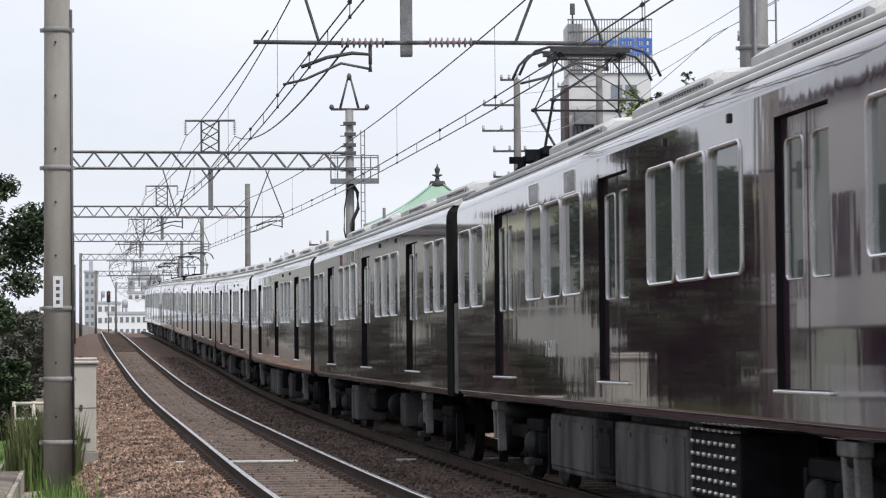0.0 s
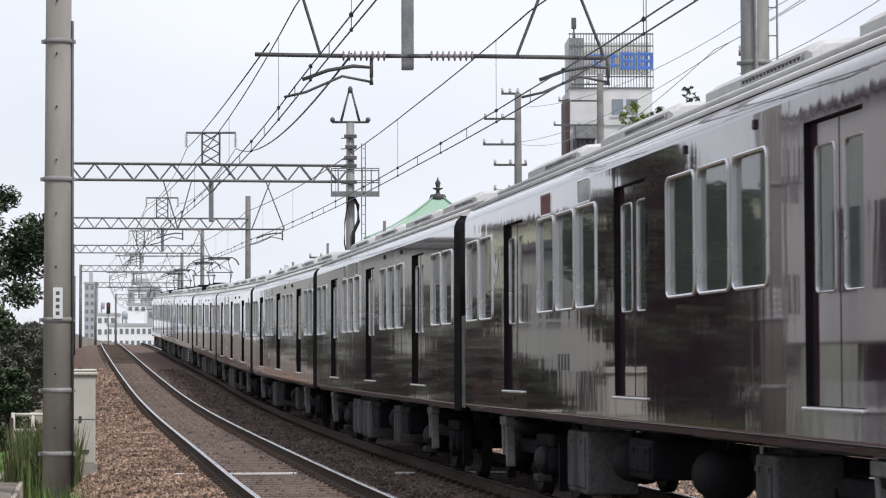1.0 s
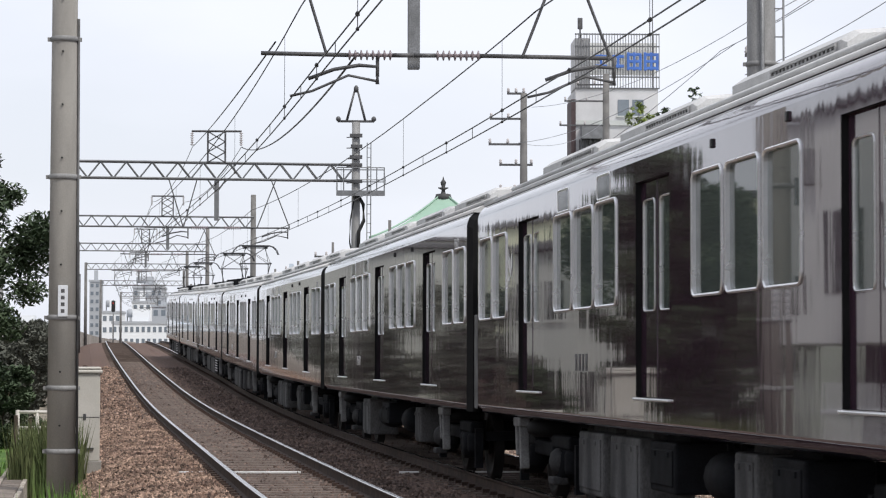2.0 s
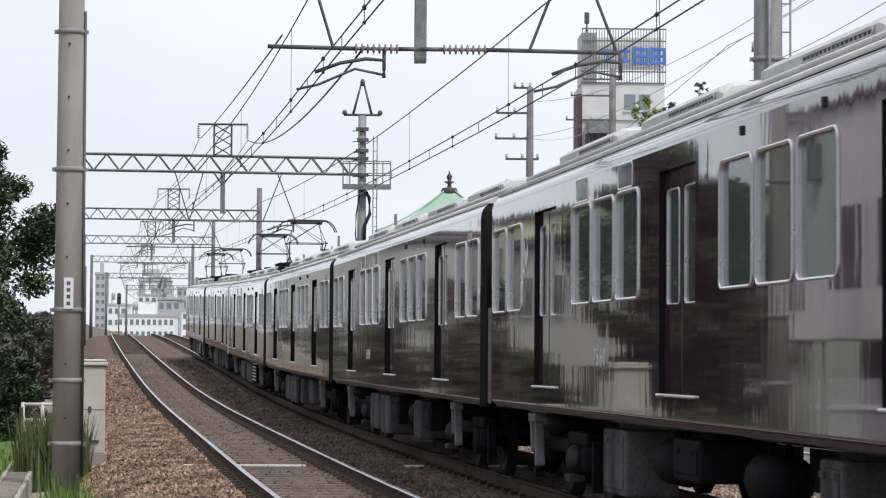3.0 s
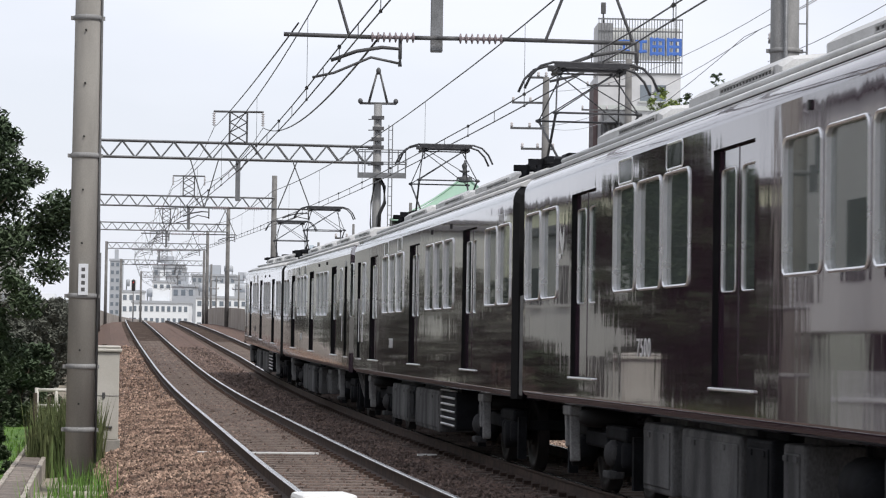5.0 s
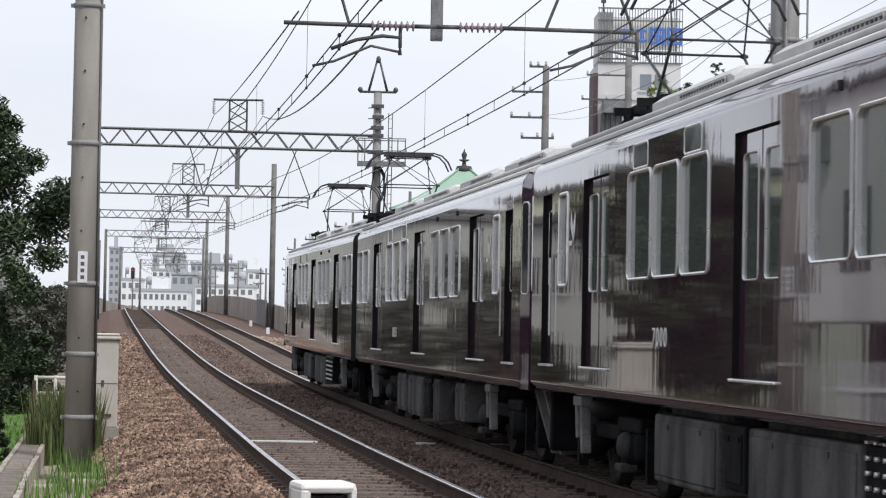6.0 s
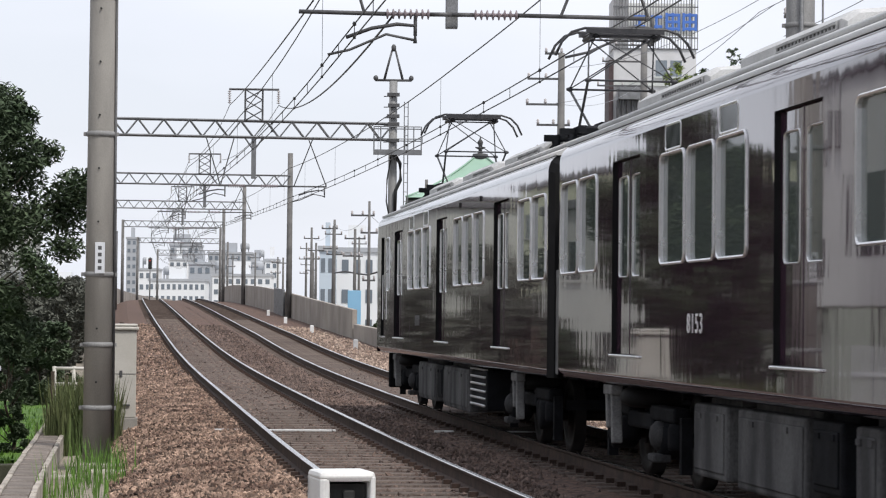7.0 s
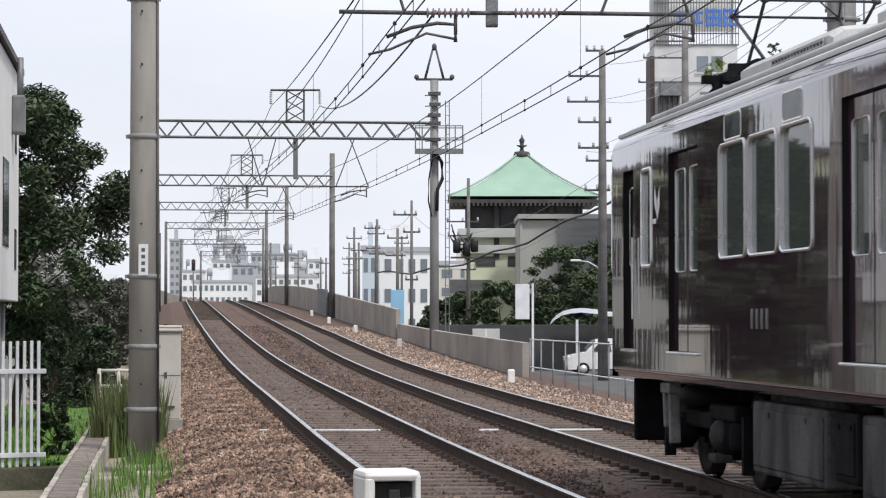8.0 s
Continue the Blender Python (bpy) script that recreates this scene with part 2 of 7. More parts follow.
SIDING = mat("grey_siding", (0.20, 0.21, 0.21), (0.165, 0.17, 0.17), scale=0.4, rough=0.7, stretch=(1, 1, 8))
SIDING_PALE = mat("pale_siding", (0.40, 0.41, 0.38), (0.34, 0.35, 0.33), scale=0.4, rough=0.75)
TOWER_WALL = mat("tower_tiles", (0.80, 0.81, 0.80), (0.70, 0.71, 0.70), scale=0.5, rough=0.7, fine=0.1)
SIGN_BLUE = mat("blue_sign_paint", (0.06, 0.16, 0.50), (0.05, 0.13, 0.42), scale=1, rough=0.5, fine=0.05)
BLUE_SHEET = mat("light_blue_sheet", (0.25, 0.48, 0.68), (0.2, 0.42, 0.62), scale=0.5, rough=0.6, fine=0.06)
# pale town walls, the white most, lightened in colour to stand in for haze
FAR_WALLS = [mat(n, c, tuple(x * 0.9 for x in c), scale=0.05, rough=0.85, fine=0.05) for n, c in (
    ("far_hazed_white", (0.78, 0.80, 0.82)), ("far_grey", (0.40, 0.42, 0.45)), ("far_cream", (0.58, 0.57, 0.52)), ("far_pale_blue", (0.52, 0.60, 0.68)))]
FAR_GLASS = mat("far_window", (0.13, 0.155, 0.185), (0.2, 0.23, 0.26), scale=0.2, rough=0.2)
ROOF_TILE = mat("dark_roof", (0.13, 0.13, 0.135), (0.09, 0.09, 0.095), scale=1, rough=0.8)
CAR_WHITE = mat("white_car_paint", (0.78, 0.78, 0.78), (0.72, 0.72, 0.72), rough=0.2, coat=0.6, fine=0.03)
CAR_GLASS = mat("dark_car_glass", (0.02, 0.025, 0.025), rough=0.06)
SIGNAL_RED = lamp_mat("signal_red", (0.5, 0.04, 0.03), 0.3)
BLACKPAINT = mat("black_paint", (0.015, 0.015, 0.016), rough=0.5)
YELLOW = mat("yellow_paint", (0.55, 0.42, 0.05), (0.45, 0.33, 0.04), rough=0.6)


# ---- mesh helpers ----
def finish(name, bm, material, parent=None, label="", smooth=False, category="", group="", kind=""):
    me = bpy.data.meshes.new(name)
    bm.normal_update()
    bm.to_mesh(me)
    bm.free()
    for m in (material if isinstance(material, (list, tuple)) else [material]):
        me.materials.append(m)
    if smooth:
        me.polygons.foreach_set("use_smooth", [True] * len(me.polygons))
    ob = new(name, me)
    if parent:
        ob.parent = parent
    return tagged(ob, label, category, group, kind)


def part(name, bm, material, parent, label="", smooth=False):
    return finish(name, bm, material, parent, label, smooth)


def empty(name, m, label="", category="", group="", kind=""):
    ob = new(name)
    ob.matrix_basis = m
    return tagged(ob, label, category, group, kind)


def box(bm, x0, x1, y0, y1, z0, z1, bevel=0.0, m=None, mi=0):
    vs = [Vector((x, y, z)) for z in (z0, z1) for y in (y0, y1) for x in (x0, x1)]
    if m is not None:
        vs = [m @ v for v in vs]
    vs = [bm.verts.new(v) for v in vs]
    fs = [bm.faces.new([vs[i] for i in q]) for q in ((0, 2, 3, 1), (4, 5, 7, 6), (0, 1, 5, 4), (2, 6, 7, 3), (0, 4, 6, 2), (1, 3, 7, 5))]
    for f in fs:
        f.material_index = mi
    if bevel:
        bmesh.ops.bevel(bm, geom=list({e for f in fs for e in f.edges}), offset=bevel, segments=2, affect="EDGES", profile=0.5)
    return fs


def boxed(*a, **k):
    bm = bmesh.new()
    box(bm, *a, **k)
    return bm


def rod(bm, p, q, r, r2=None, n=8, caps=True, mi=0):
    """A round bar from p to q."""
    p, q = Vector(p), Vector(q)
    d = (q - p)
    if d.length < 1e-6:
        return
    t = d.to_track_quat("Z", "Y").to_matrix()
    r2 = r if r2 is None else r2
    ra = [bm.verts.new(p + t @ Vector((r * math.cos(2 * math.pi * i / n), r * math.sin(2 * math.pi * i / n), 0))) for i in range(n)]
    rb = [bm.verts.new(q + t @ Vector((r2 * math.cos(2 * math.pi * i / n), r2 * math.sin(2 * math.pi * i / n), 0))) for i in range(n)]
    for i in range(n):
        j = (i + 1) % n
        f = bm.faces.new((ra[i], ra[j], rb[j], rb[i]))
        f.smooth = n > 5
        f.material_index = mi
    if caps:
        bm.faces.new(ra[::-1]).material_index = mi
        bm.faces.new(rb).material_index = mi


def tube(bm, pts, r, n=6, mi=0):
    """A bar along a line of points."""
    pts = [Vector(p) for p in pts]
    rings = []
    for i, p in enumerate(pts):
        d = pts[min(i + 1, len(pts) - 1)] - pts[max(i - 1, 0)]
        t = d.to_track_quat("Z", "Y").to_matrix()
        rings.append([bm.verts.new(p + t @ Vector((r * math.cos(2 * math.pi * k / n), r * math.sin(2 * math.pi * k / n), 0))) for k in range(n)])
    for a_, b_ in zip(rings, rings[1:]):
        for k in range(n):
            f = bm.faces.new((a_[k], a_[(k + 1) % n], b_[(k + 1) % n], b_[k]))
            f.smooth = True
            f.material_index = mi
    bm.faces.new(rings[0][::-1])
    bm.faces.new(rings[-1])


def lathe(bm, prof, m=None, n=16, mi=0):
    """Turns (radius, height) rows round z."""
    m = m or Matrix()
    rings = [[bm.verts.new(m @ Vector((r * math.cos(2 * math.pi * k / n), r * math.sin(2 * math.pi * k / n), z))) for k in range(n)] for r, z in prof]
    for a_, b_ in zip(rings, rings[1:]):
        for k in range(n):
            f = bm.faces.new((a_[k], a_[(k + 1) % n], b_[(k + 1) % n], b_[k]))
            f.smooth = True
            f.material_index = mi
    bm.faces.new(rings[0][::-1]).material_index = mi
    bm.faces.new(rings[-1]).material_index = mi


# ---- the line of the tracks: nearly straight, level here, then climbing to a crest ----
SY = np.concatenate([np.arange(-260, 60, 1.0), np.arange(60, 200, 2.0), np.arange(200, 905, 5.0)])
HEAD = np.interp(SY, [12, 33, 55, 87, 130, 215, 300, 420, 900], [-0.1365, -0.1104, -0.1201, -0.1182, -0.1162, -0.1061, -0.07, -0.01, -0.01])
SLOPE = np.interp(SY, [33, 55, 87, 130, 215, 260, 900], [0.0004, 0.0081, 0.0220, 0.0239, 0.0119, 0.0, 0.0])


def summed(v):
    return np.r_[0, np.cumsum((v[1:] + v[:-1]) / 2 * np.diff(SY))]


CX = summed(HEAD)
CX += 1.62 - np.interp(12, SY, CX)
CZ = summed(SLOPE)
CZ -= np.interp(20, SY, CZ)
GAP = np.interp(SY, [8, 16, 20, 24, 29, 45, 100, 300], [2.98, 3.07, 3.14, 3.212, 3.28, 3.29, 3.77, 3.80])
RISE = np.interp(SY, [16, 22, 29], [0.045, 0.032, 0.0])


def along(y, off=0.0, z=0.0, second=False):
    """A point on the line: y along it, off to the right of the first track's centre (or the second's), z over the rails."""
    x, h, cz = np.interp(y, SY, CX), np.interp(y, SY, HEAD), np.interp(y, SY, CZ)
    o = off + (np.interp(y, SY, GAP) if second else 0.0)
    cz += np.interp(y, SY, RISE) if second else 0.0
    n = math.sqrt(1 + h * h)
    return Vector((x + o / n, y - h * o / n, cz + z))


def turn_at(y):
    return math.degrees(-math.atan(np.interp(y, SY, HEAD)))


SEC = np.array([along(y, 0, 0, True) for y in SY])
ARC = np.r_[0, np.cumsum(np.linalg.norm(np.diff(SEC, axis=0), axis=1))]
ARC -= np.interp(12, SY, ARC)


def on_second(s):
    """The point at s metres along the second track."""
    return Vector([np.interp(s, ARC, SEC[:, i]) for i in range(3)])


def strip(bm, ys, offs, zs, second=False, mi=0, rough=0.0):
    """A sheet along the line; zs: a height over the rails for each offset."""
    rows = []
    for y in ys:
        rows.append([bm.verts.new(along(y, o, z + (random.uniform(-rough, rough) if rough else 0), second)) for o, z in zip(offs, zs)])
    for a_, b_ in zip(rows, rows[1:]):
        for i in range(len(offs) - 1):
            bm.faces.new((a_[i], a_[i + 1], b_[i + 1], b_[i])).material_index = mi


# ---- ground, ballast and tracks ----
def ground():
    bm = bmesh.new()
    # one sheet to the horizon, lower than the line on both sides
    xs = [-3000, -400, -120, -60, -30, -18, -12, -9, -6.5, 9, 14, 20, 30, 60, 120, 400, 3000]
    ys = [-3000, -400, -150, -60, -20, 0, 15, 25, 35, 45, 55, 65, 75, 90, 110, 140, 180, 240, 320, 500, 900, 4000]
    g = [[bm.verts.new((x, y, -0.95 + (random.uniform(-0.05, 0.05) if abs(x) < 30 else 0))) for x in xs] for y in ys]
    for r, q in zip(g, g[1:]):
        for i in range(len(xs) - 1):
            bm.faces.new((r[i], r[i + 1], q[i + 1], q[i]))
    finish("ground", bm, SOIL, label="bare brown earth and town ground round the railway", category="ground", kind="structure")
    bm = bmesh.new()
    ys = np.concatenate([np.arange(-250, 12, 6), np.arange(12, 90, 1.0), np.arange(90, 420, 5)])
    offs = [-3.3, -2.75, -2.0, -1.15, -0.7, 0, 0.7, 1.15, 1.7, 2.7]
    zs = [-0.75, -0.46, -0.24, -0.20, -0.215, -0.225, -0.215, -0.20, -0.23, -0.26]
    strip(bm, ys, offs, zs, rough=0.012)
    sb = bmesh.new()
    strip(sb, [y for y in ys if y < 58], [-4.15, -4.0, -3.6, -2.6], [-1.05, -0.62, -0.56, -0.50], rough=0.02)
    finish("cess_path", sb, SOIL, label="pale sandy path between the ballast and the verge", category="path", kind="structure")
    offs2 = [-1.6, -1.15, -0.7, 0, 0.7, 1.15, 1.7, 2.6, 3.5, 6.5]
    zs2 = [-0.23, -0.20, -0.215, -0.225, -0.215, -0.20, -0.22, -0.30, -0.28, -0.85]
    strip(bm, ys, offs2, zs2, second=True, rough=0.012)
    finish("ballast_bed", bm, BALLAST, label="rusty brown crushed stone bed under both tracks", category="ballast", kind="structure")


def stones():
    """Loose ballast stones over the near part of the bed."""
    rnd = random.Random(4)

    def scatter(name, material, zones, label):
        verts, faces = [], []
        for count, y0, y1, lo, hi, second, prof in zones:
            for _ in range(count):
                y = y0 + (y1 - y0) * rnd.random() ** 1.35
                o = rnd.uniform(lo, hi)
                z = np.interp(o, *prof)
                c = along(y, o, z + rnd.uniform(-0.006, 0.02), second)
                r = (0.012 + 0.03 * rnd.random() ** 2) * (1 + max(0, y - 20) * 0.008)
                q = Euler((rnd.uniform(0, 6.3), rnd.uniform(0, 6.3), rnd.uniform(0, 6.3))).to_matrix()
                n0 = len(verts)
                sx, sy, sz = r * rnd.uniform(0.8, 1.4), r * rnd.uniform(0.7, 1.1), r * rnd.uniform(0.55, 0.85)
                for v in ((sx, 0, 0.2 * sz), (-sx, 0.1 * sy, 0), (0, sy, 0), (0.2 * sx, -sy, 0), (0.1 * sx, 0, sz), (0, 0, -sz), (0.6 * sx, 0.6 * sy, 0.55 * sz)):
                    verts.append(c + q @ Vector(v))
                for f in ((0, 6, 4), (6, 2, 4), (2, 1, 4), (1, 3, 4), (3, 0, 4), (0, 2, 6), (2, 0, 5), (1, 2, 5), (3, 1, 5), (0, 3, 5)):
                    faces.append([n0 + i for i in f])
        me = bpy.data.meshes.new(name)
        me.from_pydata(verts, [], faces)
        me.materials.append(material)
        tagged(new(name, me), label, "ballast", kind="stuff")

    left = ([-3.3, -2.75, -2.0, -1.15], [-0.62, -0.45, -0.235, -0.20])
    flat = ([-1.2, 0, 1.2, 1.7], [-0.20, -0.225, -0.20, -0.23])
    right = ([1.15, 1.7, 2.6, 3.5], [-0.20, -0.22, -0.30, -0.28])
    scatter("ballast_stones", STONES, [(56000, 14, 62, -2.85, -0.86, False, left), (7000, 60, 120, -2.85, -0.86, False, left)],
            "loose reddish brown and tan crushed stones beside the rails")
    scatter("dusty_ballast_stones", STONES_PALE, [(9000, 30, 75, 1.1, 3.3, True, right), (5000, 70, 120, 1.1, 3.3, True, right)],
            "dusty pale brown crushed stones on the shoulder by the wall")
    scatter("grimy_ballast_stones", STONES_DARK, [(10000, 16, 60, -0.66, 0.66, False, flat), (14000, 16, 70, 0.86, 2.4, False, ([0.86, 1.7, 2.4], [-0.20, -0.23, -0.21])),
                                              (5000, 24, 70, -0.66, 0.66, True, flat), (5000, 58, 120, 0.86, 2.5, False, ([0.86, 1.7, 2.4], [-0.20, -0.23, -0.21])), (3000, 58, 120, -0.66, 0.66, False, flat)],
            "dark brake-dusted crushed stones between the rails")


def rail_mesh(name, second, off, parent):
    """Foot, web and head of a rail along the line, its running face polished."""
    prof = [(-0.07, -0.17), (0.07, -0.17), (0.065, -0.155), (0.012, -0.14), (0.010, -0.045), (0.034, -0.03), (0.034, -0.006), (0.024, 0.0),
            (-0.024, 0.0), (-0.034, -0.006), (-0.034, -0.03), (-0.010, -0.045), (-0.012, -0.14), (-0.065, -0.155)]
    bm = bmesh.new()
    ys = np.concatenate([np.arange(-250, 10, 10), np.arange(10, 240, 2.0), np.arange(240, 420, 10)])
    rows = [[bm.verts.new(along(y, off + o, z, second)) for o, z in prof] for y in ys]
    n = len(prof)
    for r, q in zip(rows, rows[1:]):
        for i in range(n):
            f = bm.faces.new((r[i], r[(i + 1) % n], q[(i + 1) % n], q[i]))
            f.material_index = 1 if i in (6, 7, 8) else 0
    return part("rail", bm, [RAIL_SIDE, RAIL_TOP], parent, "rusty steel rail with a polished running face")


def sleeper_mesh():
    bm = bmesh.new()
    box(bm, -1.1, 1.1, -0.12, 0.12, -0.30, -0.185, bevel=0.02)
    for s in (-0.7525, 0.7525):
        for d in (-0.11, 0.11):
            box(bm, s + d - 0.045, s + d + 0.045, -0.05, 0.05, -0.185, -0.135, mi=1)
    me = bpy.data.meshes.new("sleeper")
    bm.to_mesh(me)
    bm.free()
    me.materials.append(SLEEPER)
    me.materials.append(RAIL_SIDE)
    return me


def tracks():
    me = sleeper_mesh()
    for second, name, label in ((False, "railway_track", "empty standard-gauge track on concrete sleepers in brown ballast"),
                                (True, "second_railway_track", "standard-gauge track under the passing train on concrete sleepers")):
        t = empty(name, Matrix(), label, "railway track", kind="structure")
        rail_mesh(name, second, -0.7525, t)
        rail_mesh(name, second, 0.7525, t)
        for i in range(200):
            y = 11.2 + i * 0.6
            s = new("sleeper", me)
            s.parent = t
            s.matrix_basis = Matrix.Translation(along(y, 0, 0, second)) @ pose(0, 0, 0, 0, 0, turn_at(y))
        bm = bmesh.new()
        for y in [*np.arange(-60, 11, 0.6), *np.arange(131.2, 240, 0.6)]:
            box(bm, -1.1, 1.1, -0.12, 0.12, -0.30, -0.185, m=Matrix.Translation(along(y, 0, 0, second)) @ pose(0, 0, 0, 0, 0, turn_at(y)))
        tagged(part("sleepers", bm, SLEEPER, t), kind="stuff")
    # the white cable duct that crosses both tracks
    m = Matrix.Translation(along(37.3, 0, 0)) @ pose(0, 0, 0, 0, 0, turn_at(37.3) * 0.35)
    duct = empty("cable_crossing", m, "thin white cable duct lying across both tracks", "cable duct")
    for x0, x1 in ((-1.35, -0.95), (-0.62, 0.5), (0.95, 1.15), (2.0, 2.3), (3.0, 3.9)):
        bm = boxed(x0, x1, -0.035, 0.035, -0.2, -0.165, bevel=0.01)
        part("duct_section", bm, BOX_WHITE, duct)


ground()
tracks()


# ---- walls beside the line ----
def line_wall(name, label, second, off, y0, y1, step, top, bottom, thick, material, tops=None, drop=None):
    w = empty(name, Matrix(), label, "wall", kind="structure")
    y = y0
    i = 0
    while y < y1 - 0.01:
        ye = min(y + step, y1)
        bm = bmesh.new()
        g = 0.004
        ring = []
        for yy in (y + g, ye - g):
            tz = np.interp(yy, *tops) if tops else np.interp(yy, SY, CZ) + top
            if drop:
                tz -= drop[2] * max(0.0, min(1.0, (drop[1] - yy) / (drop[1] - drop[0])))
            bz = np.interp(yy, SY, CZ) + bottom
            for o, z in ((off, bz), (off + thick, bz), (off + thick, tz), (off, tz)):
                p = along(yy, o, 0, second)
                p.z = z
                ring.append(bm.verts.new(p))
        a_, b_ = ring[:4], ring[4:]
        bm.faces.new(a_)
        bm.faces.new(b_[::-1])
        for k in range(4):
            bm.faces.new((a_[k], b_[k], b_[(k + 1) % 4], a_[(k + 1) % 4]))
        bmesh.ops.recalc_face_normals(bm, faces=bm.faces)
        part("wall_panel", bm, material, w)
        y = ye
        i += 1
    return w


line_wall("wall_low", "low weathered grey-brown concrete retaining wall beside the tracks", True, 3.6, 66.2, 103.6, 6.6, 0, -1.5, 0.22, WALL_CONC,
          tops=([66, 85, 96, 103.6], [0.85, 1.02, 1.16, 1.28]))
line_wall("wall_high", "tall weathered grey-brown concrete parapet beside the tracks", True, 3.55, 103.7, 330, 3.2, 1.25, -1.8, 0.2, WALL_CONC, drop=(103.7, 175, 0.3))
line_wall("wall_left", "dark concrete parapet on the far stretch of the line", False, -3.5, 112, 400, 4.0, 0.9, -2.6, 0.2, WALL_CONC, drop=(112, 170, 1.1))


def wall_gate():
    """Pale steel sheet set into the parapet."""
    g = empty("metal_sheet_gate", Matrix(), "pale grey corrugated steel gate set in the parapet", "gate")
    for k in range(8):
        y = 145 + k * 1.1
        bm = bmesh.new()
        p, q = along(y, 3.45, -0.5, True), along(y + 1.06, 3.45, -0.5, True)
        d = (q - p).normalized()
        m = Matrix.Translation(p) @ d.to_track_quat("Y", "Z").to_matrix().to_4x4()
        box(bm, -0.05, 0.05, 0, 1.06, 0, 1.8, m=m, bevel=0.015)
        part("gate_panel", bm, STEEL, g)


wall_gate()


# ---- overhead line: masts, gantries, wires ----
def insulator(bm, p, q, n=7, r=0.055, mi=0):
    p, q = Vector(p), Vector(q)
    d = q - p
    m = Matrix.Translation(p) @ d.to_track_quat("Z", "Y").to_matrix().to_4x4()
    L = d.length
    prof = [(0.02, 0)]
    for i in range(n):
        z = L * (i + 0.3) / n
        prof += [(0.025, z), (r, z + L * 0.2 / n), (r * 0.9, z + L * 0.4 / n), (0.025, z + L * 0.5 / n)]
    prof.append((0.02, L))
    lathe(bm, prof, m, n=10, mi=mi)


def truss(bm, p, q, h, d=0.35, bays=10, r=0.03):
    """A lattice beam from p to q (its lower chord), h high."""
    p, q = Vector(p), Vector(q)
    side = Vector((0, 0, 1)).cross((q - p).normalized()) * d / 2
    up = Vector((0, 0, h))
    for s in (-side, side):
        rod(bm, p + s, q + s, r * 1.35, n=4)
        rod(bm, p + s + up, q + s + up, r * 1.35, n=4)
        for i in range(bays):
            a_, b_ = p.lerp(q, i / bays) + s, p.lerp(q, (i + 1) / bays) + s
            mid = (a_ + b_) / 2
            rod(bm, a_ + up, mid, r * 0.85, n=4)
            rod(bm, mid, b_ + up, r * 0.85, n=4)
    for i in range(bays + 1):
        a_ = p.lerp(q, i / bays)
        rod(bm, a_ - side, a_ + side, r * 0.7, n=4)
        rod(bm, a_ - side + up, a_ + side + up, r * 0.7, n=4)


def concrete_pole(name, base, height, r0, r1, label, bands=(), group="", material=CONCRETE):
    p = empty(name, Matrix.Translation(base), label, "pole", group)
    bm = bmesh.new()
    lathe(bm, [(r0, 0), (r0 + (r1 - r0) * 0.5, height * 0.5), (r1, height - 0.02), (r1 * 0.9, height)], n=24)
    part("shaft", bm, material, p, smooth=True)
    for z in bands:
        r = r0 + (r1 - r0) * z / height
        bm = bmesh.new()
        lathe(bm, [(r + 0.001, z - 0.035), (r + 0.016, z - 0.03), (r + 0.016, z + 0.03), (r + 0.001, z + 0.035)], n=24)
        box(bm, r, r + 0.055, -0.03, 0.03, z - 0.025, z + 0.025)
        box(bm, -r - 0.055, -r, -0.03, 0.03, z - 0.025, z + 0.025)
        part("band", bm, MAST_GREY, p, "weathered steel clamp band")
    return p


RAIL_TO_WIRE, RAIL_TO_AUX, RAIL_TO_MESS = 5.12, 5.30, 6.40
GANTRIES = [-14.0, 33.5, 90.0, 140.0, 195.0, 250.0, 305.0, 360.0]


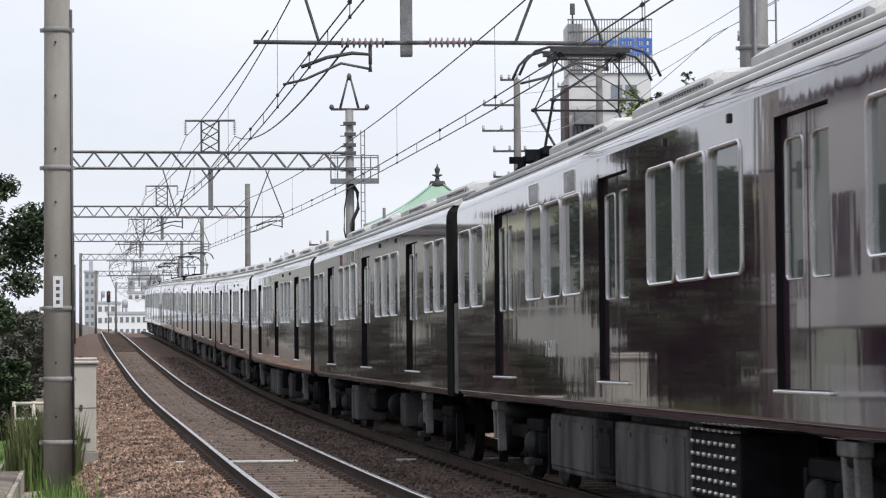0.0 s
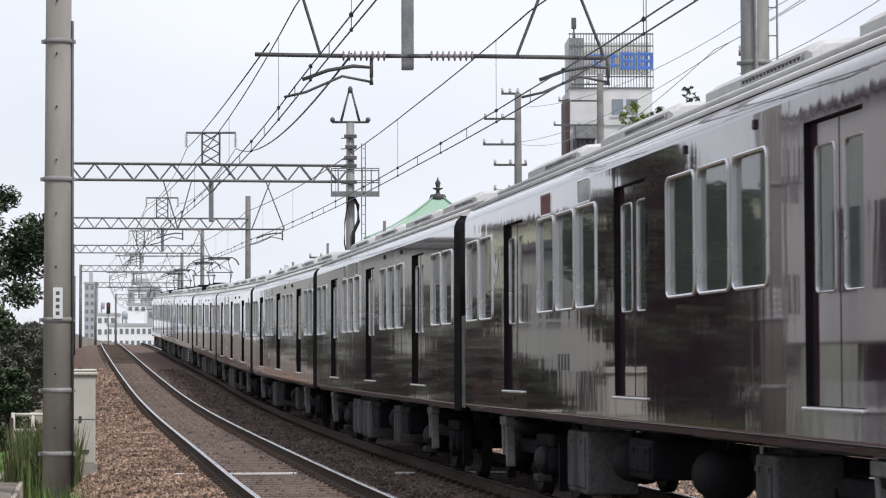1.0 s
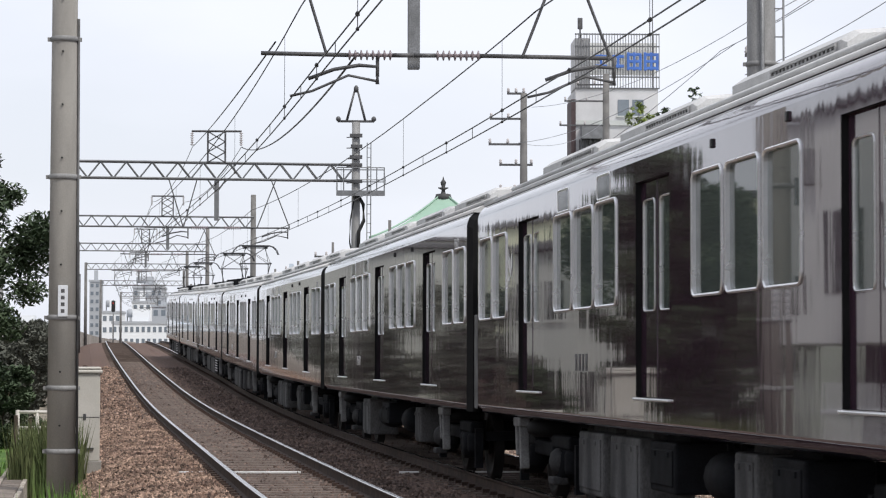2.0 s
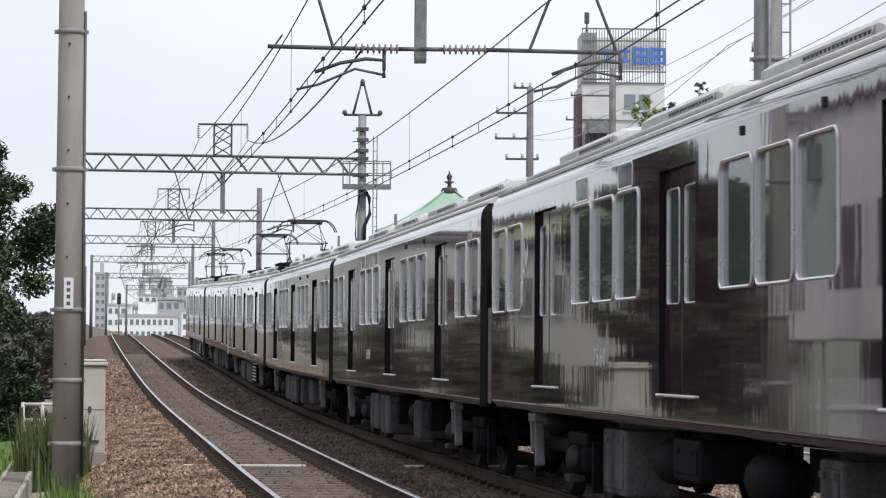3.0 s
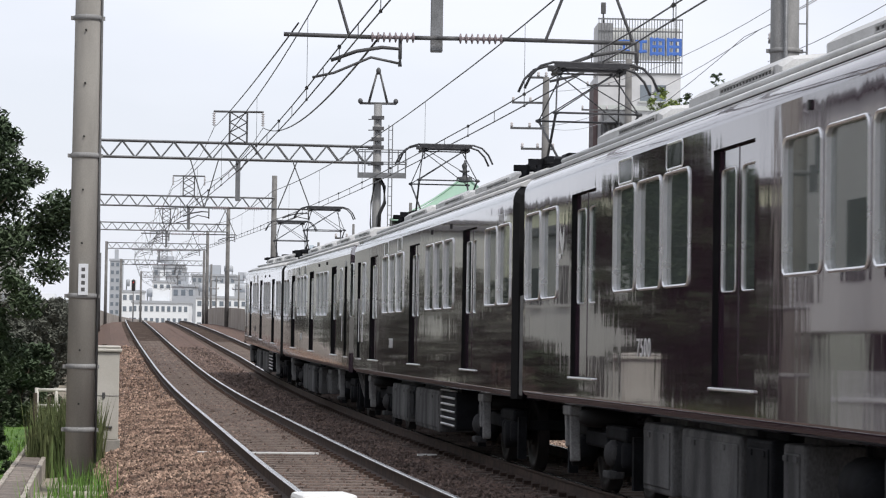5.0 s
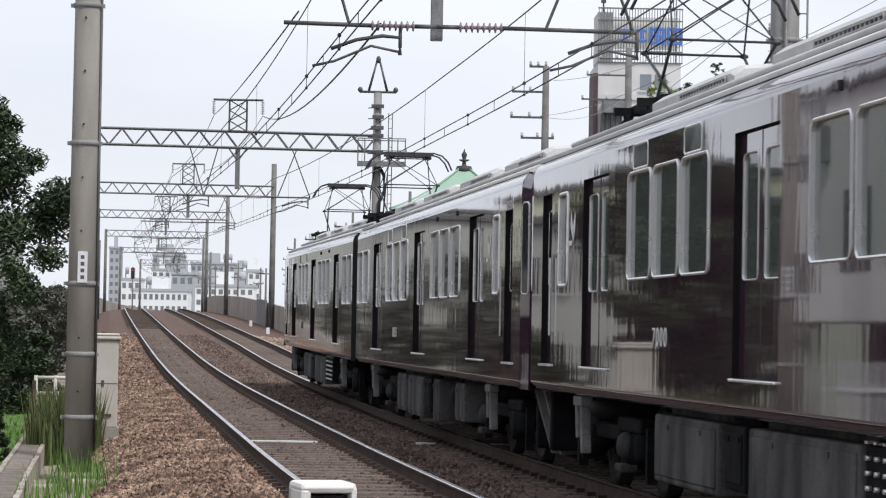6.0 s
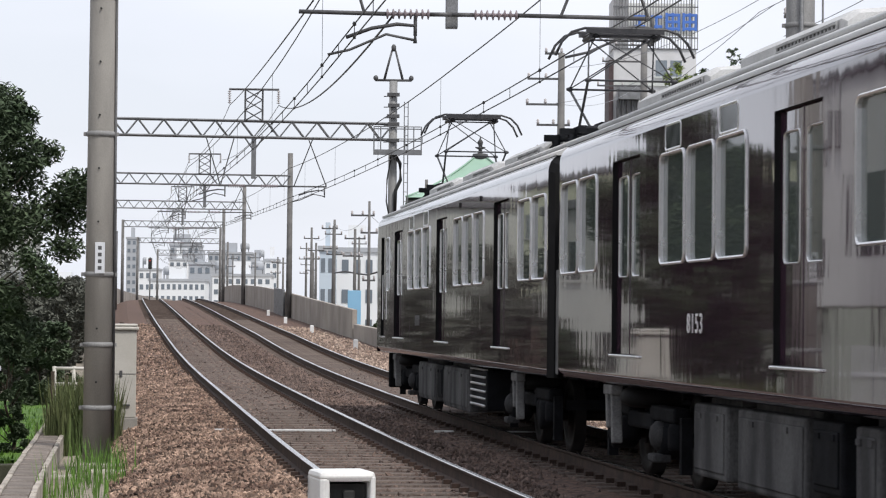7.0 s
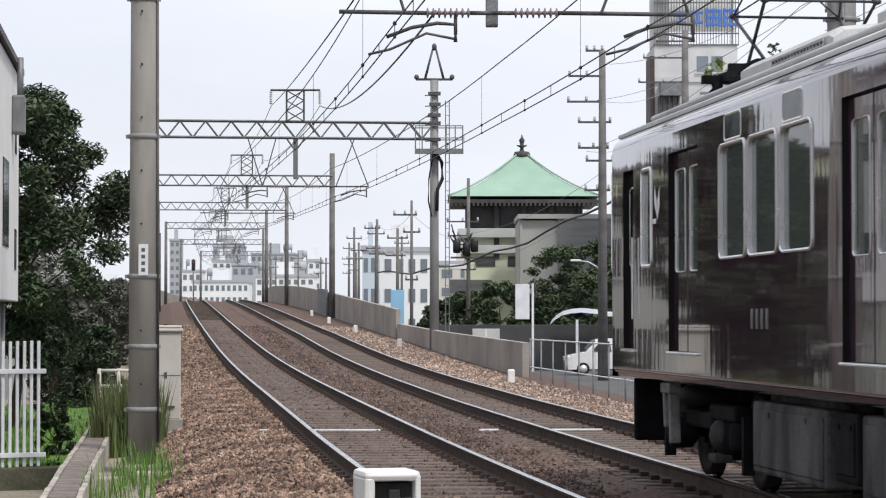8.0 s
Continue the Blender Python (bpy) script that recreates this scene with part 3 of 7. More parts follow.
def gantry(y, first=False):
    left, right = along(y, -3.05), along(y, 3.72 if y == 90 else 3.4, 0, True)
    g = empty("catenary_gantry", Matrix(), "grey lattice steel gantry carrying the overhead wires across both tracks", "gantry", "gantries over the line")
    h = 7.53 if y < 100 else 7.3
    zt = left.z + h
    if not first:
        bm = bmesh.new()
        rod(bm, left + Vector((0, 0, -1.5)), left + Vector((0, 0, h + 0.7)), 0.17, 0.14, n=14)
        part("left_mast", bm, POLE_GREY, g)
        bm = bmesh.new()
        rod(bm, right + Vector((0, 0, -1.8)), right + Vector((0, 0, h + (2.2 if y == 90 else 1.9))), 0.18, 0.15, n=14)
        part("right_mast", bm, MAST_GREY if y == 90 else POLE_GREY, g)
    bm = bmesh.new()
    truss(bm, (left.x + 0.1, left.y, zt), (right.x, right.y, zt), 0.6, bays=11)
    part("truss", bm, STEEL, g)
    # hanging post between the tracks with pull-off arms
    mid = (along(y, 0) + along(y, 0, 0, True)) / 2 + Vector((0.07 if first else 0.4, 0, 0))
    bm = bmesh.new()
    low = mid.z + (5.55 if first else 6.0)
    box(bm, mid.x - 0.085, mid.x + 0.085, mid.y - 0.085, mid.y + 0.085, low, zt, bevel=0.015)
    rod(bm, (mid.x - 0.35, mid.y, zt), (mid.x, mid.y, zt - 0.5), 0.03, n=5)
    rod(bm, (mid.x + 0.35, mid.y, zt), (mid.x, mid.y, zt - 0.5), 0.03, n=5)
    part("hanging_post", bm, STEEL, g)
    for sgn, second in ((-1, False), (1, True)):
        c = along(y, 0, 0, second)
        bm = bmesh.new()
        zp = mid.z + 5.72
        reach = c.x + (-0.4 if sgn < 0 else 1.25) - mid.x
        rod(bm, (mid.x + sgn * 0.9, y, zp), (mid.x + reach, c.y, zp + 0.02), 0.03, n=8)
        part("cantilever_pipe", bm, STEEL_DARK, g)
        bm = bmesh.new()
        rod(bm, (mid.x, y, zp), (mid.x + sgn * 0.3, y, zp), 0.03, n=8)
        part("pipe_stub", bm, STEEL_DARK, g)
        bm = bmesh.new()
        insulator(bm, (mid.x + sgn * 0.28, y, zp), (mid.x + sgn * 0.92, y, zp), n=8, r=0.075)
        part("insulator", bm, PORCELAIN, g, "ribbed brown porcelain insulator")
        bm = bmesh.new()
        if sgn < 0:
            rod(bm, (mid.x - 1.2, y, zp), (mid.x - 1.75, y, zt), 0.022, n=5)
            if not first:
                rod(bm, (mid.x - 1.2, y, zp), (mid.x - 0.7, y, zt), 0.022, n=5)
        else:
            rod(bm, (mid.x + 1.5, y, zp), (mid.x + 2.2, y, zt), 0.022, n=5)
            rod(bm, (mid.x + 2.7, y, zp), (mid.x + 2.0, y, zt), 0.022, n=5)
        part("hanger", bm, STEEL_DARK, g)
        # registration arm
        bm = bmesh.new()
        tube(bm, [(c.x + 1.2, y, zp - 0.4), (c.x + 1.2, y, zp - 0.16), (c.x + 0.95, y, zp - 0.14), (c.x + 0.6, y, zp - 0.2), (c.x + 0.25, y, zp - 0.33)], 0.028)
        tube(bm, [(c.x + 1.2, y, zp - 0.36), (c.x + 0.8, y, zp - 0.28), (c.x + 0.3, y, zp - 0.5), (c.x, y, mid.z + RAIL_TO_WIRE + 0.03)], 0.02)
        rod(bm, (c.x + 1.2, y, zp), (c.x + 1.2, y, zp - 0.3), 0.025, n=6)
        part("registration_arm", bm, STEEL_DARK, g)
    # feeder frame on top
    if not first:
        bm = bmesh.new()
        cx = mid.x
        zt2 = zt + 0.6
        for sx in (-0.32, 0.32):
            rod(bm, (cx + sx, y, zt2), (cx + sx, y, zt2 + 1.15), 0.035, n=4)
        for k in range(3):
            z0, z1 = zt2 + k * 0.38, zt2 + (k + 1) * 0.38
            rod(bm, (cx - 0.32, y, z0), (cx + 0.32, y, z1), 0.022, n=4)
            rod(bm, (cx + 0.32, y, z0), (cx - 0.32, y, z1), 0.022, n=4)
        rod(bm, (cx - 0.92, y, zt2 + 1.15), (cx + 0.92, y, zt2 + 1.15), 0.04, n=4)
        part("feeder_frame", bm, STEEL_DARK, g)
        for sx in (-0.9, 0.9):
            bm = bmesh.new()
            insulator(bm, (cx + sx, y, zt2 + 1.12), (cx + sx, y, zt2 + 0.62), n=6, r=0.07)
            part("insulator", bm, PORCELAIN_W, g)
    return g


for i, gy in enumerate(GANTRIES):
    gantry(gy, first=(gy == 33.5))


def wires():
    """Messenger, auxiliary and contact wire of each track, with droppers; two feeders over the middle."""
    for second in (False, True):
        w = empty("overhead_wire", Matrix(), "dark catenary with messenger, auxiliary and contact wire on droppers", "overhead wire", "overhead wires")
        far = bmesh.new()
        for y0, y1 in zip(GANTRIES, GANTRIES[1:]):
            n = 20
            L = y1 - y0
            pm, pa, pc = [], [], []
            for i in range(n + 1):
                u = i / n
                y = y0 + L * u
                sag = 4 * u * (1 - u)
                zig = 0.15 * math.cos(math.pi * u) * (1 if GANTRIES.index(y0) % 2 else -1)
                pm.append(along(y, zig, RAIL_TO_MESS - 0.22 * sag, second))
                pa.append(along(y, zig, RAIL_TO_AUX - 0.03 * sag, second))
                pc.append(along(y, zig, RAIL_TO_WIRE, second))
            for nm, pts, r in (("messenger_wire", pm, 0.011), ("auxiliary_wire", pa, 0.010), ("contact_wire", pc, 0.010)):
                bm = bmesh.new()
                tube(bm, pts, r)
                part(nm, bm, WIRE, w)
            for i in range(1, n, 2):
                bars = [("dropper", pa[i], pc[i], 0.006), ("dropper", pa[i - 1], pc[i - 1], 0.006)]
                if i % 4 == 1:
                    bars.append(("dropper", pm[i], pa[i], 0.004))
                for q, d, r in ((pa[i], 0.05, 0.028), (pc[i], 0.04, 0.022)):
                    bars.append(("clip", q - Vector((0, d, 0)), q + Vector((0, d, 0)), r))
                for nm, p, q, r in bars:
                    if y0 < 140:
                        bm = bmesh.new()
                        rod(bm, p, q, r, n=5)
                        part(nm, bm, WIRE, w)
                    else:
                        rod(far, p, q, r, n=4)
        tagged(part("far_fittings", far, WIRE, w), kind="stuff")
    for off, low in ((-0.9, Vector((-1.23, 33.5, 5.9))), (0.9, Vector((-0.1, 33.5, 5.75)))):
        f = empty("feeder_cable", Matrix(), "dark bare feeder cable slung from gantry to gantry", "cable", "feeder cables")
        for y0, y1 in zip(GANTRIES[2:], GANTRIES[3:]):
            pts = []
            for i in range(17):
                u = i / 16
                y = y0 + (y1 - y0) * u
                mid = (along(y, 0) + along(y, 0, 0, True)) / 2
                pts.append(mid + Vector((off + 0.4, 0, 8.72 - 0.5 * 4 * u * (1 - u))))
            bm = bmesh.new()
            tube(bm, pts, 0.013)
            part("span", bm, WIRE, f)
        top = (along(90, 0) + along(90, 0, 0, True)) / 2 + Vector((off + 0.4, 0, 8.72))
        bm = bmesh.new()
        sag = 0.1 if off < 0 else 0.55
        tube(bm, [top.lerp(low, i / 20) - Vector((0, 0, sag * 4 * i / 20 * (1 - i / 20))) for i in range(21)], 0.013 if off < 0 else 0.017)
        part("jumper", bm, WIRE, f)


wires()


def first_gantry_masts():
    b = along(33.5, -3.06)
    b.z = -0.75
    p = concrete_pole("concrete_pole", b, 9.6, 0.195, 0.165, "tall round weathered concrete pole with steel clamp bands beside the track", bands=(1.05, 1.9, 2.85, 4.75, 6.62, 8.4))
    bm = bmesh.new()
    for k, z in enumerate(np.arange(1.4, 9.0, 0.72)):
        rod(bm, (0.0, -0.2, z), (0.0, -0.13, z), 0.014, n=8)
    part("bolt_hole", bm, HOLE_SHADE, p)
    bm = bmesh.new()
    box(bm, -0.035, 0.095, -0.215, -0.19, 2.86, 3.28, bevel=0.004)
    plate = part("number_plate", bm, WHITE_PAINT, p, "small white vertical plate")
    bm = bmesh.new()
    for k in range(4):
        box(bm, 0.005, 0.055, -0.2165, -0.214, 2.91 + k * 0.09, 2.96 + k * 0.09)
    part("plate_marks", bm, STEEL_DARK, plate)
    bm = bmesh.new()
    rod(bm, (0.215, -0.02, 0.6), (0.19, -0.02, 6.9), 0.018, n=8)
    part("conduit", bm, STEEL_DARK, p)
    # stout mast of the same gantry beyond the second track
    r = along(33.5, 3.38, 0, True)
    r.z = -0.9
    q = concrete_pole("steel_mast", r, 9.6, 0.22, 0.195, "stout grey catenary mast with steps and clamps", bands=(6.3, 6.62, 8.6), material=MAST_GREY)
    bm = bmesh.new()
    rod(bm, (0.3, -0.1, 2.0), (0.3, -0.1, 9.4), 0.015, n=6)
    rod(bm, (-0.02, -0.235, 2.0), (-0.02, -0.225, 9.4), 0.03, n=6)
    for z in np.arange(2.2, 9.3, 0.4):
        rod(bm, (0.14, -0.1, z), (0.3, -0.1, z), 0.01, n=5)
    part("ladder", bm, STEEL, q)
    bm = bmesh.new()
    box(bm, -0.28, 0.5, -0.28, 0.1, 6.22, 6.29, bevel=0.01)
    box(bm, 0.21, 0.48, -0.2, 0.1, 6.12, 6.22, bevel=0.01)
    part("bracket", bm, STEEL_DARK, q)


first_gantry_masts()


def platform_mast():
    """Extras on the second gantry's mast: peak, crossarm, railed platform, ladder, cables."""
    m = along(90, 3.72, 0, True)
    g = empty("mast_platform", Matrix.Translation(m + Vector((0, 0, 1.04))), "steel work platform with railing, ladder and crossarm on a mast", "platform")
    bm = bmesh.new()
    for sx in (-1, 1):
        rod(bm, (sx * 0.34, 0, 8.75), (sx * 0.06, 0, 9.85), 0.055, 0.04, n=6)
    lathe(bm, [(0.05, 9.8), (0.09, 9.88), (0.09, 9.98), (0.04, 10.06)], n=10)
    part("peak", bm, STEEL_DARK, g)
    bm = bmesh.new()
    rod(bm, (-0.68, 0, 8.72), (0.68, 0, 8.72), 0.05, n=6)
    for sx in (-0.66, 0.66):
        lathe(bm, [(0.03, 8.7), (0.09, 8.76), (0.09, 8.84), (0.04, 8.9)], Matrix.Translation((sx, 0, 0)), n=10)
    part("crossarm", bm, STEEL_DARK, g)
    bm = bmesh.new()
    box(bm, -0.72, 1.08, -0.55, 0.55, 5.98, 6.06, bevel=0.01)
    box(bm, -0.72, 1.08, -0.58, -0.54, 5.9, 6.1)
    part("deck", bm, STEEL, g)
    for x in (-0.7, -0.45, 0.45, 0.78, 1.06):
        for y in (-0.53, 0.53):
            bm = bmesh.new()
            rod(bm, (x, y, 6.05), (x, y, 6.95), 0.02, n=5)
            part("railing_post", bm, STEEL, g)
    for z in (6.5, 6.95):
        bm = bmesh.new()
        tube(bm, [(-0.7, 0.53, z), (-0.7, -0.53, z), (1.06, -0.53, z), (1.06, 0.53, z), (-0.7, 0.53, z)], 0.02, n=5)
        part("railing_bar", bm, STEEL, g)
    bm = bmesh.new()
    for x in (0.42, 0.56):
        rod(bm, (x, -0.3, -1.6), (x, -0.3, 7.9), 0.02, n=5)
    for z in np.arange(-1.4, 7.8, 0.35):
        rod(bm, (0.42, -0.3, z), (0.56, -0.3, z), 0.012, n=4)
    part("ladder", bm, STEEL, g)
    bm = bmesh.new()
    tube(bm, [(0.05, -0.2, 6.0), (0.28, -0.25, 5.6), (0.3, -0.25, 5.0), (0.12, -0.22, 4.6), (0.1, -0.22, 3.8)], 0.07)
    tube(bm, [(-0.05, -0.22, 5.9), (-0.2, -0.22, 5.0), (-0.22, -0.22, 4.2), (-0.1, -0.22, 3.6)], 0.03)
    part("cable_loom", bm, BLACKPAINT, g)
    for k, z in enumerate((6.4, 7.0, 7.3, 7.7, 8.1)):
        bm = bmesh.new()
        box(bm, -0.23 + 0.04 * (k % 2), 0.24, -0.24, -0.16, z, z + 0.14, bevel=0.01)
        rod(bm, (-0.35, -0.2, z), (0.2, -0.2, z + 0.02), 0.02, n=5)
        part("clamp_fitting", bm, STEEL_DARK, g)


platform_mast()


# ---- the train ----
HW, SILL, BELT, EAVE = 1.37, 1.205, 3.20, 3.37
HALF, PITCH, SPEED = 9.17, 19.353, 20.0
DOORS = (-5.755, 0.0, 5.755)
SMALL_WIN = [(s * (7.135 + k * 1.0), s * (8.025 + k * 1.0)) for s in (-1, 1) for k in (0, 1)]
WIDE_WIN = [(s * (1.38 + k * 1.01), s * (2.27 + k * 1.01)) for s in (-1, 1) for k in (0, 1, 2)]
WINDOWS = [(min(w), max(w)) for w in SMALL_WIN + WIDE_WIN]
WIN_Z = (2.01, 2.945)
MESHES = {}


def shared(name, key, make, material, parent, m=None, label=""):
    """An object on a mesh that all its likes share."""
    if key not in MESHES:
        bm = make()
        me = bpy.data.meshes.new(name)
        bm.normal_update()
        bm.to_mesh(me)
        bm.free()
        for x in (material if isinstance(material, (list, tuple)) else [material]):
            me.materials.append(x)
        MESHES[key] = me
    ob = new(name, MESHES[key])
    ob.parent = parent
    if m is not None:
        ob.matrix_basis = m
    return tagged(ob, label)


def rounded(w, h, r, n=4):
    """The outline of a rounded opening, w by h, in the y-z plane."""
    pts = []
    for cy, cz, a0 in ((w / 2 - r, h / 2 - r, 0), (-w / 2 + r, h / 2 - r, 90), (-w / 2 + r, -h / 2 + r, 180), (w / 2 - r, -h / 2 + r, 270)):
        for i in range(n + 1):
            t = radians(a0 + 90 * i / n)
            pts.append((cy + r * math.cos(t), cz + r * math.sin(t)))
    return pts


def ring_mesh(w, h, r, width, x_out, x_in):
    """A rounded window frame seen from -x: flat band with a reveal behind it."""
    bm = bmesh.new()
    o, i_ = rounded(w, h, r), rounded(w - 2 * width, h - 2 * width, max(0.01, r - width))
    a_ = [bm.verts.new((x_in, y, z)) for y, z in o]
    mid = rounded(w - width, h - width, max(0.012, r - width / 2))
    b_ = [bm.verts.new((x_out * 0.45, y * 0.997, z * 0.997)) for y, z in o]
    e_ = [bm.verts.new((x_out, y, z)) for y, z in mid]
    c_ = [bm.verts.new((x_out * 0.45, y, z)) for y, z in i_]
    d_ = [bm.verts.new((x_in, y, z)) for y, z in i_]
    n = len(o)
    for k in range(n):
        j = (k + 1) % n
        for p, q in ((a_, b_), (b_, e_), (e_, c_), (c_, d_)):
            bm.faces.new((p[k], p[j], q[j], q[k]))
    return bm


def pane_mesh(w, h, r):
    bm = bmesh.new()
    o = rounded(w, h, r)
    a_ = [bm.verts.new((-0.004, y, z)) for y, z in o]
    b_ = [bm.verts.new((0.004, y, z)) for y, z in o]
    bm.faces.new(a_[::-1])
    bm.faces.new(b_)
    for k in range(len(o)):
        j = (k + 1) % len(o)
        bm.faces.new((a_[k], a_[j], b_[j], b_[k]))
    return bm


def shell(cab=None):
    """Both flanks with their openings, shoulders, ends; cab: 1 or -1 for the end that is a driver's cab."""
    def make():
        bm = bmesh.new()
        holes = [(d - 0.61, d + 0.61, SILL, 3.02) for d in DOORS] + [(a_, b_, *WIN_Z) for a_, b_ in WINDOWS]
        if cab:
            holes = [x for x in holes if not (x[0] * cab > 6.5 or x[1] * cab > 6.5)]
            c = sorted((cab * 7.15, cab * 7.62))
            holes.append((c[0], c[1], 2.0, 2.95))
            c = sorted((cab * 8.035, cab * 8.565))
            holes.append((c[0], c[1], SILL, 2.98))
        ys = sorted({-HALF, HALF, *[v for h in holes for v in h[:2]]})
        zs = sorted({1.01, BELT, *[v for h in holes for v in h[2:]]})
        for sx in (-1, 1):
            g = {(y, z): bm.verts.new((sx * HW, y, z)) for y in ys for z in zs}
            for y0, y1 in zip(ys, ys[1:]):
                for z0, z1 in zip(zs, zs[1:]):
                    cy, cz = (y0 + y1) / 2, (z0 + z1) / 2
                    if any(h[0] < cy < h[1] and h[2] < cz < h[3] for h in holes):
                        continue
                    q = [g[y0, z0], g[y1, z0], g[y1, z1], g[y0, z1]]
                    bm.faces.new(q if sx > 0 else q[::-1])
            # reveals coloured black: the shade inside the openings is put into them
            for a_, b_, z0, z1 in holes:
                xi = sx * (HW - (0.085 if z0 < 1.5 else 0.06))
                for p, q in (((a_, z0), (a_, z1)), ((b_, z1), (b_, z0)), ((a_, z1), (b_, z1)), ((b_, z0), (a_, z0))):
                    vs = [bm.verts.new((sx * HW, *p)), bm.verts.new((sx * HW, *q)), bm.verts.new((xi, *q)), bm.verts.new((xi, *p))]
                    bm.faces.new(vs).material_index = 1
            # shoulder above and tumblehome below
            for prof in ([(HW, BELT), (HW - 0.008, 3.25), (HW - 0.03, 3.30), (HW - 0.065, 3.34), (HW - 0.10, EAVE), (HW - 0.09, EAVE + 0.012)],
                         [(HW, 1.01), (HW - 0.012, 0.96), (HW - 0.05, 0.92), (HW - 0.12, 0.90), (HW - 0.4, 0.90)]):
                r0 = [bm.verts.new((sx * x, -HALF, z)) for x, z in prof]
                r1 = [bm.verts.new((sx * x, HALF, z)) for x, z in prof]
                for i in range(len(prof) - 1):
                    bm.faces.new((r0[i], r0[i + 1], r1[i + 1], r1[i])).smooth = True
        outline = [(HW, 0.91), (HW, BELT), (HW - 0.03, 3.30), (HW - 0.10, EAVE), (0.9, 3.52), (0, 3.6)]
        outline = outline + [(-x, z) for x, z in outline[-2::-1]]
        for sy in (-1, 1):
            bulge = 0.16 if cab == sy else 0.0
            f0 = [bm.verts.new((x, sy * HALF, z)) for x, z in outline]
            f1 = [bm.verts.new((x * 0.955, sy * (HALF + 0.10 + bulge), z - (0.04 if z > 3 else 0))) for x, z in outline]
            for k in range(len(outline)):
                j = (k + 1) % len(outline)
                # coupled ends coloured black to carry the shade of the gap between carriages
                f = bm.faces.new((f0[k], f0[j], f1[j], f1[k]))
                f.smooth = False
                f.material_index = 0 if cab == sy else 1
            bm.faces.new(f1).material_index = 0 if cab == sy else 1
        bmesh.ops.remove_doubles(bm, verts=[v for v in bm.verts if abs(v.co.y) < HALF - 0.01], dist=0.0005)
        bmesh.ops.recalc_face_normals(bm, faces=bm.faces)
        return bm
    return make


def roof_make():
    bm = bmesh.new()
    prof = [(HW - 0.08, EAVE - 0.005), (HW - 0.075, EAVE + 0.03), (HW - 0.13, EAVE + 0.045), (HW - 0.2, 3.46), (0.9, 3.55), (0.45, 3.62), (0, 3.64)]
    prof = prof + [(-x, z) for x, z in prof[-2::-1]]
    L = HALF + 0.05
    r0 = [bm.verts.new((x, -L, z)) for x, z in prof]
    r1 = [bm.verts.new((x, L, z)) for x, z in prof]
    for i in range(len(prof) - 1):
        bm.faces.new((r0[i], r1[i], r1[i + 1], r0[i + 1])).smooth = True
    bm.faces.new(r0)
    bm.faces.new(r1[::-1])
    return bm


def lining_make():
    bm = bmesh.new()
    L = HALF - 0.05
    box(bm, -1.28, 1.28, -L, L, 1.06, 1.13)
    box(bm, -1.25, 1.25, -L, L, 3.28, 3.32, mi=1)
    for sy in (-1, 1):
        box(bm, -1.25, 1.25, sy * L - 0.03, sy * L + 0.03, 1.13, 3.28)
    for sx in (-1, 1):
        for a_, b_ in ((-4.9, -0.75), (0.75, 4.9), (-8.9, -6.4), (6.4, 8.9)):
            box(bm, min(sx * 1.27, sx * 1.22), max(sx * 1.27, sx * 1.22), a_, b_, 1.13, 1.93)
            box(bm, min(sx * 1.27, sx * 1.22), max(sx * 1.27, sx * 1.22), a_, b_, 2.98, 3.28)
    return bm


def tube_light_make():
    bm = bmesh.new()
    for sx in (-0.6, 0.6):
        for k in range(7):
            y = -7.5 + k * 2.5
            box(bm, sx - 0.06, sx + 0.06, y - 0.9, y + 0.9, 3.225, 3.275)
    return bm


def seat_make():
    bm = bmesh.new()
    box(bm, -0.26, 0.26, -1.35, 1.35, 1.45, 1.58, bevel=0.04)
    box(bm, -0.30, -0.2, -1.35, 1.35, 1.55, 2.0, bevel=0.03)
    return bm


def cooler_make():
    bm = bmesh.new()
    pr = [(-0.86, 3.46), (-0.86, 3.71), (-0.76, 3.78), (-0.35, 3.82), (0.35, 3.82), (0.76, 3.78), (0.86, 3.71), (0.86, 3.46)]
    rows = []
    for y, k in ((-1.5, 0.0), (-1.44, 0.03), (1.44, 0.03), (1.5, 0.0)):
        rows.append([bm.verts.new((x * (1 if k else 0.97), y, z if k else 3.46 + (z - 3.46) * 0.9)) for x, z in pr])
    for r, q in zip(rows, rows[1:]):
        for i in range(len(pr) - 1):
            bm.faces.new((r[i], q[i], q[i + 1], r[i + 1]))
    bm.faces.new(rows[0])
    bm.faces.new(rows[-1][::-1])
    return bm


def grille_make():
    """Bars of the air intake over a black plate standing in for its shade."""
    bm = bmesh.new()
    box(bm, -0.87, -0.862, -1.34, 0.24, 3.54, 3.70, mi=1)
    for k in range(4):
        z = 3.545 + k * 0.044
        box(bm, -0.885, -0.865, -1.36, 0.26, z, z + 0.015)
    for k in range(17):
        y = -1.35 + k * 0.1
        box(bm, -0.88, -0.864, y - 0.012, y + 0.012, 3.54, 3.70)
    return bm


def vent_make():
    bm = bmesh.new()
    box(bm, -0.55, 0.55, -0.5, 0.5, 3.55, 3.76, bevel=0.05)
    return bm


